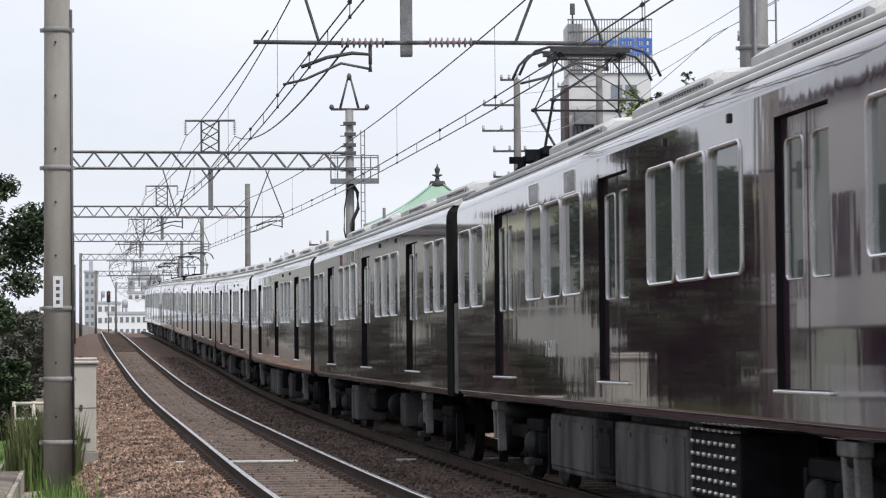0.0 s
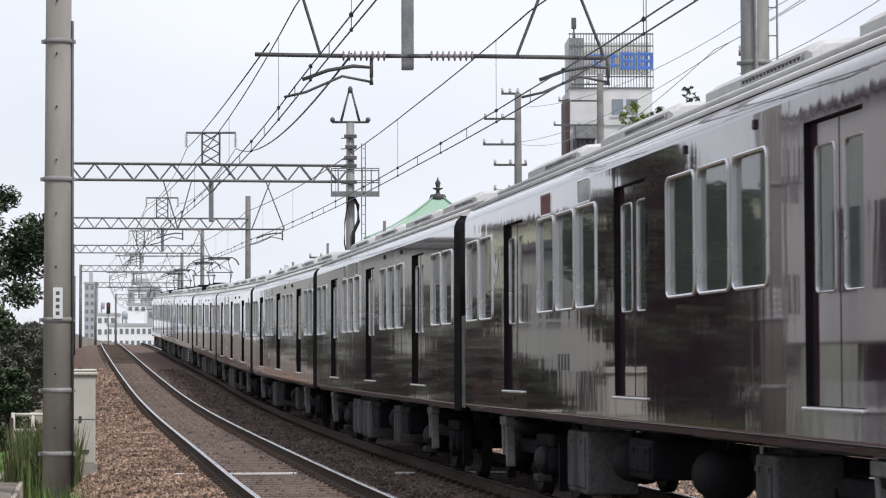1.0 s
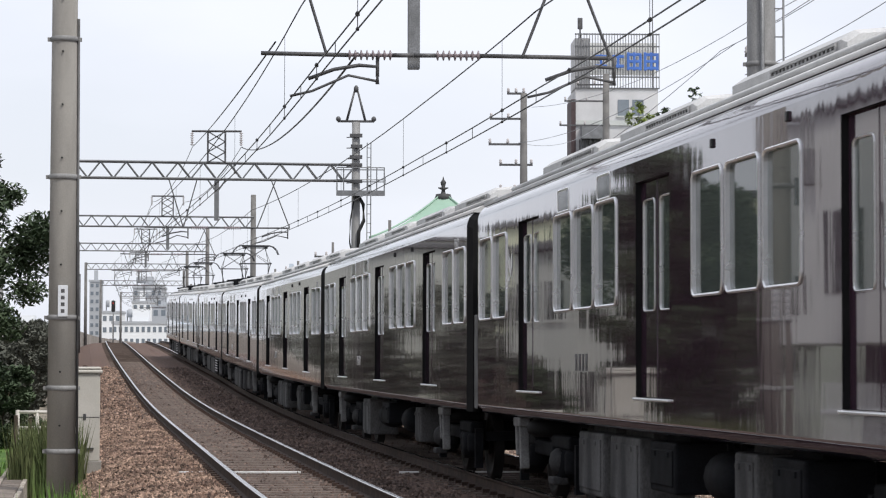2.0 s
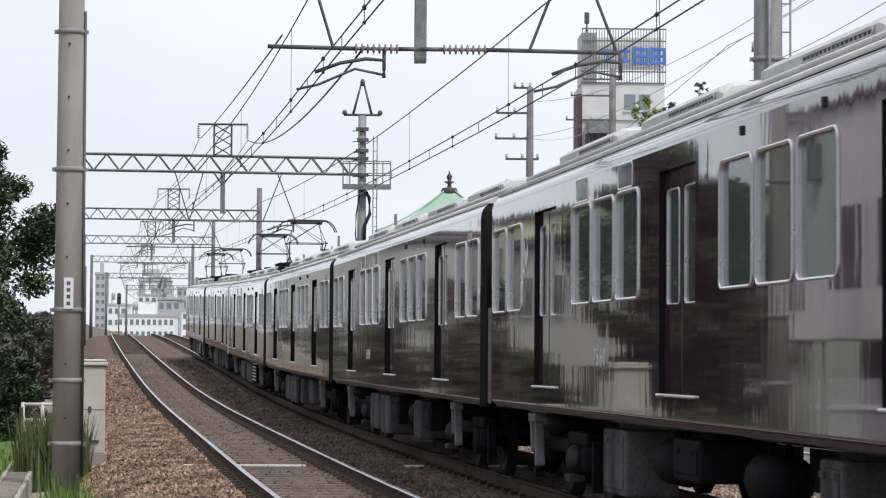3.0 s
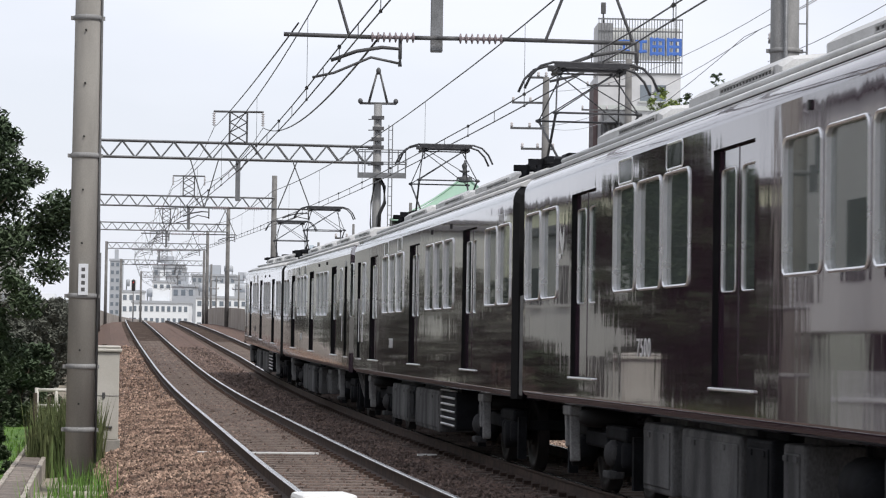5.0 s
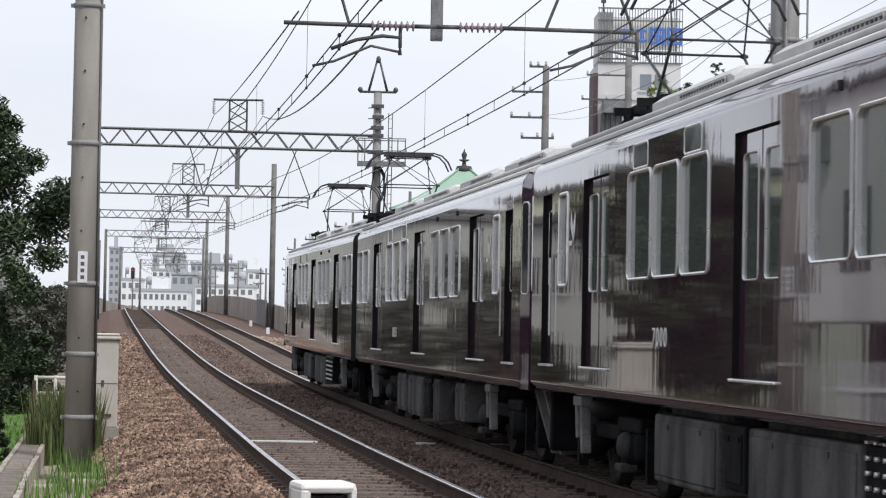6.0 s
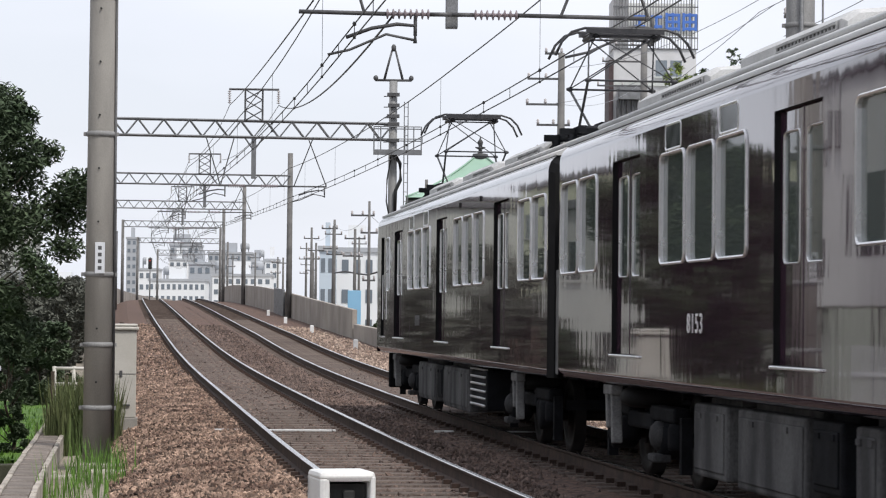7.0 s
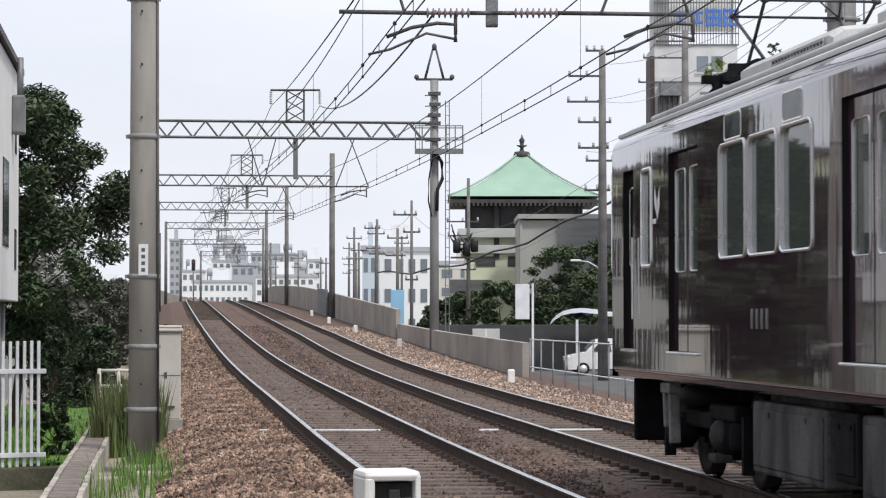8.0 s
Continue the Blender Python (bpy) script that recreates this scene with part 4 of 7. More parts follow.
def wheelset_make():
    bm = bmesh.new()
    for sx in (-1, 1):
        m = Matrix.Translation((sx * 0.72, 0, 0)) @ pose(0, 0, 0, 0, 90, 0)
        lathe(bm, [(0.12, -0.09), (0.13, -0.05), (0.33, -0.05), (0.35, -0.065), (0.43, -0.065), (0.43, 0.05), (0.455 if sx < 0 else 0.43, 0.055), (0.35, 0.065), (0.33, 0.04), (0.13, 0.04), (0.12, 0.08)], m, n=24)
    rod(bm, (-0.95, 0, 0), (0.95, 0, 0), 0.07, n=10)
    return bm


def bogie_frame_make():
    bm = bmesh.new()
    for sx in (-1, 1):
        x = sx * 1.02
        box(bm, x - 0.08, x + 0.08, -0.55, 0.55, 0.5, 0.66, bevel=0.03)
        for sy in (-1, 1):
            box(bm, x - 0.08, x + 0.08, sy * 0.95 - 0.5, sy * 0.95 + 0.5, 0.6, 0.74, bevel=0.03)
            lathe(bm, [(0.10, -0.13), (0.17, -0.11), (0.17, 0.09), (0.12, 0.13)], Matrix.Translation((x, sy * 1.05, 0.43)) @ pose(0, 0, 0, 0, 90, 0), n=14)
            for d in (-0.3, 0.3):
                lathe(bm, [(0.10, 0.36), (0.11, 0.4), (0.11, 0.56), (0.09, 0.6)], Matrix.Translation((x, sy * 1.05 + d, 0)), n=10)
            box(bm, x - 0.05, x + 0.05, sy * 1.6 - 0.04, sy * 1.6 + 0.04, 0.16, 0.66)
    box(bm, -1.0, 1.0, -0.22, 0.22, 0.5, 0.72, bevel=0.03)
    box(bm, -0.9, 0.9, -1.5, -1.4, 0.5, 0.62)
    box(bm, -0.9, 0.9, 1.4, 1.5, 0.5, 0.62)
    return bm


def air_spring_make():
    bm = bmesh.new()
    for sx in (-1,):
        lathe(bm, [(0.2, 0.7), (0.29, 0.74), (0.3, 0.8), (0.28, 0.86), (0.2, 0.9)], Matrix.Translation((sx * 0.98, 0, 0)), n=18)
    return bm


def axle_cap_make():
    bm = bmesh.new()
    lathe(bm, [(0.12, 0.0), (0.135, 0.03), (0.13, 0.07), (0.09, 0.11), (0.03, 0.13)], Matrix.Translation((-1.1, 0, 0.48)) @ pose(0, 0, 0, 0, -90, 0), n=16)
    box(bm, -1.22, -1.05, -0.13, 0.13, 0.24, 0.32, bevel=0.02)
    return bm


def strut_make():
    """Pale A-shaped bolster anchor at the bogie."""
    bm = bmesh.new()
    for sx in (-1,):
        x = sx * 1.24
        for p, q in (((x, -0.13, 0.88), (x, -0.2, 0.34)), ((x, 0.13, 0.88), (x, 0.05, 0.48))):
            d = Vector(q) - Vector(p)
            m = Matrix.Translation(p) @ d.to_track_quat("Z", "Y").to_matrix().to_4x4()
            box(bm, -0.05, 0.05, -0.035, 0.035, 0, d.length, m=m, bevel=0.012)
        box(bm, x - 0.06, x + 0.06, -0.2, 0.2, 0.80, 0.9, bevel=0.015)
    return bm


def plough_make():
    """A trapezoid plate with folded edges."""
    bm = bmesh.new()
    outer = [(-1.2, 0.9), (-1.0, 0.2), (1.0, 0.2), (1.2, 0.9), (1.05, 0.9), (0.85, 0.48), (-0.85, 0.48), (-1.05, 0.9)]
    a_ = [bm.verts.new((x, -0.05, z)) for x, z in outer]
    b_ = [bm.verts.new((x, 0.05, z)) for x, z in outer]
    for q in ((0, 1, 6, 7), (1, 2, 5, 6), (2, 3, 4, 5)):
        bm.faces.new([a_[i] for i in q])
        bm.faces.new([b_[i] for i in q[::-1]])
    for i in range(8):
        j = (i + 1) % 8
        bm.faces.new((a_[j], a_[i], b_[i], b_[j]))
    return bm


def box_make(l, h, w=0.5, z=0.84, ribs=0):
    def make():
        bm = bmesh.new()
        for sx in (-1,):
            x0, x1 = sorted((sx * 1.24, sx * (1.24 - w)))
            box(bm, x0, x1, -l / 2, l / 2, z - h, z, bevel=0.025)
            xo = sx * 1.245
            box(bm, xo - 0.008, xo + 0.008, -l / 2 + 0.06, l / 2 - 0.06, z - h + 0.06, z - 0.06, bevel=0.01)
            for k in range(2):
                y = -l / 4 + k * l / 2
                box(bm, xo - 0.02, xo + 0.02, y - 0.05, y + 0.05, z - 0.12, z - 0.08)
            box(bm, min(sx * 1.1, sx * 0.9), max(sx * 1.1, sx * 0.9), -l / 2 + 0.05, l / 2 - 0.05, z, 0.9)
        return bm
    return make


def resistor_make():
    """Open grid box with rows of bright insulator knobs."""
    bm = bmesh.new()
    for sx in (-1,):
        x0, x1 = sorted((sx * 1.2, sx * 0.6))
        box(bm, x0, x1, -0.75, 0.75, 0.32, 0.84, bevel=0.02)
        box(bm, min(sx * 1.1, sx * 0.9), max(sx * 1.1, sx * 0.9), -0.6, 0.6, 0.84, 0.9)
    return bm


def knob_make():
    bm = bmesh.new()
    rod(bm, (-1.19, 0, 0), (-1.23, 0, 0), 0.018, n=6)
    return bm


def tank_make():
    bm = bmesh.new()
    for sx in (-1,):
        lathe(bm, [(0.05, -0.36), (0.16, -0.33), (0.2, -0.26), (0.2, 0.26), (0.16, 0.33), (0.05, 0.36)], Matrix.Translation((sx * 0.98, 0, 0.6)) @ pose(0, 0, 0, 90, 0, 0), n=16)
        for y in (-0.2, 0.2):
            box(bm, sx * 0.98 - 0.02, sx * 0.98 + 0.02, y - 0.02, y + 0.02, 0.78, 0.9)
    return bm


def door_leaf_make():
    """One leaf of a sliding door, 0.6 wide, with a rounded window opening."""
    bm = bmesh.new()
    w, z0, z1 = 0.6, SILL, 3.02
    y0, y1, a0, a1, b0, b1 = -w / 2, w / 2, -0.205, 0.205, 1.93, 2.86
    for x in (-0.015, 0.015):
        ys, zs = [y0, a0, a1, y1], [z0, b0, b1, z1]
        g = {(i, j): bm.verts.new((x, ys[i], zs[j])) for i in range(4) for j in range(4)}
        for i in range(3):
            for j in range(3):
                if (i, j) != (1, 1):
                    bm.faces.new((g[i, j], g[i + 1, j], g[i + 1, j + 1], g[i, j + 1]))
    box(bm, -0.02, 0.015, y0, y0 + 0.02, z0, z1)
    return bm


def sill_make():
    bm = bmesh.new()
    box(bm, -0.03, 0.09, -0.63, 0.63, SILL - 0.028, SILL - 0.004, bevel=0.008)
    return bm


def bellows_make():
    bm = bmesh.new()
    for k in range(9):
        y = -0.26 + k * 0.065
        w = 1.02 if k % 2 else 0.95
        box(bm, -w, w, y - 0.03, y + 0.03, 0.95, 3.34 if k % 2 else 3.28)
    return bm


def coupler_make():
    bm = bmesh.new()
    box(bm, -0.12, 0.12, -0.6, 0.6, 0.72, 0.9, bevel=0.02)
    return bm


P_BASE, P_KNEE, P_TOP = 3.86, 4.42, RAIL_TO_WIRE - 0.12


def bar_make(p, q, r):
    def make():
        bm = bmesh.new()
        rod(bm, p, q, r, n=6)
        lathe(bm, [(0.015, -0.04), (0.032, 0), (0.015, 0.04)], Matrix.Translation(q) @ pose(0, 0, 0, 0, 90, 0), n=8)
        return bm
    return make


def pantograph(c, y):
    """Cross-type pantograph raised to the contact wire."""
    p = shared("pantograph", "panto_base", panto_base_make, GEAR_DARK, c, pose(0, y, 0), "black crossed pantograph raised to the wire")
    bars = []
    for x in (-0.5, 0.5):
        for s in (-1, 1):
            bars.append(("lower_arm", (x * 0.9, s * 0.42, P_BASE), (x * 1.05, -s * 0.62, P_KNEE), 0.017))
            bars.append(("upper_arm", (x * 1.05, -s * 0.62, P_KNEE), (x * 0.72, s * 0.22, P_TOP), 0.010))
    for s in (-1, 1):
        bars.append(("cross_tube", (-0.53, s * 0.62, P_KNEE), (0.53, s * 0.62, P_KNEE), 0.014))
        bars.append(("head_tube", (-0.36, s * 0.22, P_TOP), (0.36, s * 0.22, P_TOP), 0.013))
        bars.append(("brace", (-0.53, s * 0.62, P_KNEE), (0.36, s * 0.22, P_TOP), 0.008))
        bars.append(("brace", (0.53, s * 0.62, P_KNEE), (-0.36, s * 0.22, P_TOP), 0.008))
        bars.append(("pivot_shaft", (-0.5, s * 0.42, P_BASE), (0.5, s * 0.42, P_BASE), 0.034))
    for n, a_, b_, r in bars:
        shared(n, ("panto", n, a_, b_), bar_make(a_, b_, r), BLACK_STEEL, p)
    shared("contact_shoe", "panto_head", panto_head_make, BLACK_STEEL, p)


def panto_head_make():
    bm = bmesh.new()
    z = RAIL_TO_WIRE - 0.03
    for s in (-1, 1):
        y = s * 0.24
        pts = [(-0.86, y, z - 0.34), (-0.78, y, z - 0.17), (-0.66, y, z - 0.05), (-0.5, y, z), (0.5, y, z), (0.66, y, z - 0.05), (0.78, y, z - 0.17), (0.86, y, z - 0.34)]
        tube(bm, pts, 0.018, n=6)
        box(bm, -0.48, 0.48, y - 0.035, y + 0.035, z - 0.06, z - 0.005)
    for x in (-0.42, 0.42):
        rod(bm, (x, -0.24, z - 0.06), (x, 0.24, z - 0.06), 0.02, n=5)
        rod(bm, (x, -0.22, z - 0.1), (x, 0.22, z - 0.1), 0.03, n=5)
    return bm


def panto_base_make():
    bm = bmesh.new()
    for s in (-1, 1):
        box(bm, -0.85, 0.85, s * 0.55 - 0.04, s * 0.55 + 0.04, 3.76, 3.84)
        box(bm, s * 0.62 - 0.04, s * 0.62 + 0.04, -0.85, 0.85, 3.78, 3.86)
        for x in (-0.7, 0.7):
            lathe(bm, [(0.05, 3.56), (0.09, 3.6), (0.05, 3.64), (0.09, 3.68), (0.05, 3.72), (0.06, 3.77)], Matrix.Translation((x, s * 0.55, 0)), n=10)
    box(bm, -0.3, 0.3, -0.2, 0.2, 3.78, 3.96, bevel=0.03)
    return bm


def emblem_make():
    """Small pale two-leaf company mark, as plain shapes."""
    bm = bmesh.new()
    for pts in ([(0.0, 0.0), (-0.10, 0.16), (-0.09, 0.34), (0.0, 0.2)], [(0.0, 0.02), (0.02, 0.2), (0.12, 0.36), (0.13, 0.18)], [(0.05, -0.02), (0.2, -0.02), (0.2, 0.03), (0.05, 0.03)]):
        bm.faces.new([bm.verts.new((0, y * 1.1, z * 0.95)) for y, z in pts])
    return bm


def side(sx, y, z=0.0, inset=0.0):
    """A pose on a flank: local -x faces out."""
    return pose(sx * (HW - inset), y, z, 0, 0, 0 if sx < 0 else 180)


def numeral(text, size, parent, m):
    """A fleet number, digit by digit, centred on m."""
    for i, ch in enumerate(text):
        if ("digit", ch, size) not in MESHES:
            cu = bpy.data.curves.new("digit", "FONT")
            cu.body, cu.size, cu.extrude, cu.align_x = ch, size, 0.002, "CENTER"
            ob = new("digit_curve", cu)
            me = bpy.data.meshes.new_from_object(ob.evaluated_get(bpy.context.evaluated_depsgraph_get()))
            bpy.data.objects.remove(ob)
            me.materials.append(WHITE_MARK)
            MESHES["digit", ch, size] = me
        shared("fleet_digit", ("digit", ch, size), None, WHITE_MARK, parent, m @ pose((i - (len(text) - 1) / 2) * size * 0.62, 0, 0), "pale fleet digit on maroon paint")


CARS = []
WHEELS = []


def carriage(k, cab=None, panto=(), number=""):
    lab = "glossy maroon railway carriage with three doors, silver-framed windows and grey roof"
    if panto:
        lab = "glossy maroon motor carriage with raised pantographs on its grey roof"
    if cab:
        lab = "glossy maroon end carriage with a driver's cab and narrow cab door"
    c = empty("railway_carriage", Matrix(), lab, "train carriage", "carriages of the train")
    shared("body", ("body", cab), shell(cab), [MAROON, RUBBER_AND_SHADE], c, label="glossy dark maroon enamelled body")
    shared("roof", "roof", roof_make, ROOF_GREY, c, label="light grey curved roof")
    shared("lining", "lining", lining_make, [CABIN, BLIND], c, label="wood-grain interior lining")
    shared("ceiling_light", "tubes", tube_light_make, TUBE_LIGHT, c, label="white fluorescent ceiling lights")
    for sx in (-1, 1):
        for y in (-2.85, 2.85):
            shared("bench_seat", "seat", seat_make, SEAT_GREEN, c, pose(sx * 0.95, y, 0, 0, 0, 0 if sx < 0 else 180), "olive green plush bench")
        for a_, b_ in WINDOWS:
            mid = (a_ + b_) / 2
            if cab and mid * cab > 6.5:
                continue
            w = shared("window", "win_frame", lambda: ring_mesh(0.925, 0.97, 0.085, 0.026, -0.016, 0.05), SILVER, c, side(sx, mid, sum(WIN_Z) / 2), "bright aluminium window frame")
            shared("pane", "win_pane", lambda: pane_mesh(0.875, 0.92, 0.06), GLASS, w, pose(0.028, 0, 0))
        blinds = [w for i, w in enumerate(WINDOWS) if (i * 7 + k * 5 + (3 if sx > 0 else 0)) % 4 == 0 and not (cab and (w[0] + w[1]) / 2 * cab > 6.5)]
        for a_, b_ in blinds:
            shared("blind", "blind", lambda: boxed(-0.005, 0.005, -0.435, 0.435, -0.46, 0.46), BLIND, c, side(sx, (a_ + b_) / 2, sum(WIN_Z) / 2, 0.10), "pale drawn blind")
        for d in DOORS:
            dr = shared("door", "door_head", lambda: boxed(0.05, 0.075, -0.63, 0.63, 2.99, 3.05), MAROON_DARK, c, side(sx, d), "recessed double sliding door")
            for o in (-0.302, 0.302):
                lf = shared("door_leaf", "leaf", door_leaf_make, MAROON, dr, pose(0.062, o, 0))
                shared("leaf_glass", "leaf_glass", lambda: pane_mesh(0.41, 0.93, 0.05), GLASS, dr, pose(0.062, o, 2.395))
                shared("leaf_trim", "leaf_trim", lambda: ring_mesh(0.43, 0.95, 0.06, 0.015, -0.010, 0.02), SILVER, dr, pose(0.05, o, 2.395))
            shared("door_sill", "sill", sill_make, SILVER, dr, pose(0, 0, 0), "bright metal door sill")
        # upper signs and small lamps
        for j, y in enumerate((1.92, 3.83)):
            s = shared("sign_window", "sign_frame", lambda: ring_mesh(0.60, 0.24, 0.05, 0.024, -0.010, 0.04), SILVER, c, side(sx, y * 1.0, 3.085) @ pose(0.004, 0, 0), "small silver-framed sign window")
            red = sx < 0 and j == 1 and k == 0
            shared("sign_glass", ("sign_pane", red), lambda: pane_mesh(0.56, 0.20, 0.03), RED_LAMP if red else CAR_GLASS, s, pose(0.0, 0, 0))
        for y in (-2.0, -4.0):
            shared("side_lamp", "side_lamp", lambda: boxed(-0.02, 0.02, -0.025, 0.025, 3.09, 3.16, bevel=0.008), BLACKPAINT, c, side(sx, y))
        if cab:
            w = shared("cab_window", "cab_ring", lambda: ring_mesh(0.49, 0.97, 0.07, 0.035, -0.014, 0.05), SILVER, c, side(sx, cab * 7.385, 2.475))
            shared("pane", "cab_pane", lambda: pane_mesh(0.43, 0.91, 0.05), GLASS, w, pose(0.028, 0, 0))
            cd = shared("cab_door", "cab_door", lambda: boxed(0.06, 0.085, -0.265, 0.265, SILL, 2.98), MAROON, c, side(sx, cab * 8.30), "narrow recessed cab door")
            shared("cab_door_trim", "cab_dring", lambda: ring_mesh(0.36, 0.8, 0.05, 0.025, -0.01, 0.01), SILVER, cd, pose(0.058, 0, 2.42))
            shared("cab_door_pane", "cab_dpane", lambda: pane_mesh(0.32, 0.76, 0.04), CAR_GLASS, cd, pose(0.054, 0, 2.42))
            shared("door_sill", "cab_sill", lambda: boxed(-0.03, 0.09, -0.28, 0.28, SILL - 0.028, SILL - 0.004), SILVER, cd, pose(0, 0, 0))
            shared("grab_rail", "grab", lambda: boxed(-0.04, -0.024, -0.007, 0.007, 1.5, 2.3), SILVER, c, side(sx, cab * 7.94))
            cw = shared("corner_window", "corner_ring", lambda: ring_mesh(0.21, 1.05, 0.06, 0.022, -0.014, 0.02), SILVER, c, pose(sx * 1.338, cab * (HALF + 0.13), 2.5, 0, 0, -13 * cab if sx < 0 else 180 + 13 * cab), "silver-edged corner window of the cab")
            shared("pane", "corner_pane", lambda: pane_mesh(0.18, 1.02, 0.05), CAR_GLASS, cw, pose(-0.006, 0, 0))
        shared("emblem", "emblem", emblem_make, WHITE_MARK, c, side(sx, (cab or 1) * 6.85 if sx < 0 else -(cab or 1) * 6.85, 2.42, -0.004), "pale leaf-shaped mark")
    if number:
        numeral(number, 0.23, c, pose(-HW - 0.003, 3.0, 1.42, 90, 0, -90))
        numeral(number, 0.16, c, pose(-HW - 0.003, -8.3, 2.97, 90, 0, -90))
    else:
        for j in range(4):
            shared("number_bar", "nbar", lambda: boxed(-0.004, 0.002, -0.035, 0.035, -0.08, 0.08), PALE_GEAR, c, pose(-HW - 0.001, 2.7 + j * 0.16, 1.5), "pale illegible fleet marking")
    if cab:
        shared("windscreen", ("screen", cab), lambda: boxed(-1.12, 1.12, -0.02, 0.02, 2.0, 2.95, bevel=0.01), CAR_GLASS, c, pose(0, cab * (HALF + 0.255), 0), "dark cab windscreen")
        for x0, x1, z0, z1 in ((-1.18, 1.18, 2.95, 3.0), (-1.18, 1.18, 1.95, 2.0), (-1.2, -1.13, 1.95, 3.0), (1.13, 1.2, 1.95, 3.0)):
            shared("screen_frame", ("sframe", cab, x0, z0), lambda x0=x0, x1=x1, z0=z0, z1=z1: boxed(x0, x1, -0.04, 0.04, z0, z1, bevel=0.01), SILVER, c, pose(0, cab * (HALF + 0.255), 0))
        if k in (5, 6):
            for sx in (-1, 1):
                shared("jumper_cover", "jcover", lambda: boxed(-0.1, 0.1, -0.09, 0.09, 0.95, 1.95, bevel=0.03), PALE_GEAR, c, pose(sx * 1.12, cab * (HALF + 0.32), 0), "grey jumper cover on the coupled cab end")
        for sx in (-0.9, 0.9):
            shared("tail_lamp", "tail_lamp", lambda: boxed(-0.1, 0.1, -0.03, 0.03, 1.35, 1.5, bevel=0.02), RED_LAMP, c, pose(sx, cab * (HALF + 0.27), 0))
        shared("front_skirt", ("skirt", cab), lambda: boxed(-1.15, 1.15, -0.05, 0.05, 0.25, 0.9, bevel=0.03), GEAR_DARK, c, pose(0, cab * (HALF - 0.05), 0), "dark obstacle guard below the cab")
        if k in (5, 6):
            shared("snow_plough", "plough", plough_make, PALE_GEAR, c, pose(0, cab * (HALF + 0.12), 0), "pale grey steel plough plate under the coupled cab")
    coolers = (-4.2, 0.0, 4.2) if len(panto) > 0 else (-6.2, -2.1, 2.1, 6.2)
    for y in coolers:
        u = shared("roof_cooler", "cooler", cooler_make, ROOF_GREY, c, pose(0, y, 0), "light grey rooftop cooler")
        shared("grille", "grille", grille_make, [GRILLE, HOLE_SHADE], u)
        shared("grille", "grille", grille_make, [GRILLE, HOLE_SHADE], u, pose(0, 0, 0, 0, 0, 180))
    if panto:
        for y in panto:
            pantograph(c, y)
    else:
        shared("roof_vent", "vent", vent_make, ROOF_GREY, c, pose(0, 8.5, 0))
    shared("roof_pipe", "pipe", lambda: (lambda bm: (rod(bm, (-0.95, -9.1, 3.57), (-0.95, 9.1, 3.57), 0.03, n=6), bm)[1])(bmesh.new()), BLACK_STEEL if panto else ROOF_GREY, c)
    # under the floor
    shared("underframe", "underframe", lambda: boxed(-1.0, 1.0, -HALF + 0.1, HALF - 0.1, 0.88, 1.06), GEAR_DARK, c)
    for y in (-6.35, 6.35):
        b = shared("bogie", "bogie", bogie_frame_make, GEAR_DARK, c, pose(0, y, 0), "grimy steel bogie, coloured near black for the shade under the carriage")
        for rz in (0, 180):
            shared("air_spring", "air_spring", air_spring_make, RUBBER_AND_SHADE, b, pose(0, 0, 0, 0, 0, rz))
        for d in (-1.05, 1.05):
            WHEELS.append((d, shared("wheelset", "wheelset", wheelset_make, WHEEL, b, pose(0, d, 0.43))))
        for rz in (0, 180):
            shared("anchor_strut", "strut", strut_make, PALE_GEAR, c, pose(0, y + (0.55 if y > 0 else -0.05) * (1 if rz == 0 else -1), 0, 0, 0, rz), "pale grey A-shaped bracket")
            inner = -1.05 if y > 0 else 1.05
            shared("axle_cap", "axle_cap", axle_cap_make, GEAR_GREY, b, pose(0, inner, 0, 0, 0, rz), "dusty domed axle box cover")
    motor = [("box", 2.6, 2.2, 0.58), ("box", -0.75, 2.7, 0.6), ("res", -2.8, 0, 0), ("dark", 1.0, 0.6, 0.5)]
    trailer = [("box", 2.95, 0.95, 0.6), ("tank", 1.4, 0, 0), ("dark", 0.2, 0.9, 0.34), ("tank", -1.6, 0, 0), ("box", -3.7, 0.5, 0.5)]
    odd = [("box", 3.15, 1.1, 0.6), ("box", 1.65, 1.2, 0.62), ("dark", 0.2, 0.9, 0.42), ("tank", -1.2, 0, 0), ("box", -2.4, 0.6, 0.56), ("dark", -3.5, 0.8, 0.4)]
    fitted = [("box", 3.0, 1.1, 0.6), ("box", 1.15, 1.9, 0.62), ("dark", -0.3, 0.7, 0.5), ("box", -1.2, 0.5, 0.6), ("tank", -2.3, 0, 0), ("box", -3.6, 0.8, 0.52)]
    gear = motor if panto else odd if k % 2 else fitted if k > 3 else trailer
    for kind, y, l, h in gear:
        for rz in (0, 180):
            m = pose(0, y, 0, 0, 0, rz)
            if kind == "box":
                shared("equipment_box", ("eq", l, h), box_make(l, h), GEAR_GREY, c, m, "dusty grey underfloor equipment box")
            elif kind == "dark":
                shared("switch_box", ("sw", l, h), box_make(l, h), GEAR_DARK, c, m, "grimy underfloor switch box, coloured darker for the shade there")
            elif kind == "tank":
                shared("air_tank", "tank", tank_make, GEAR_DARK, c, m, "cylindrical air tank, coloured near black for the underfloor shade")
            else:
                r = shared("resistor_bank", "res", resistor_make, GEAR_DARK, c, m, "open resistor bank with rows of bright knobs")
                for i in range(8):
                    y_ = -0.62 + i * 0.177
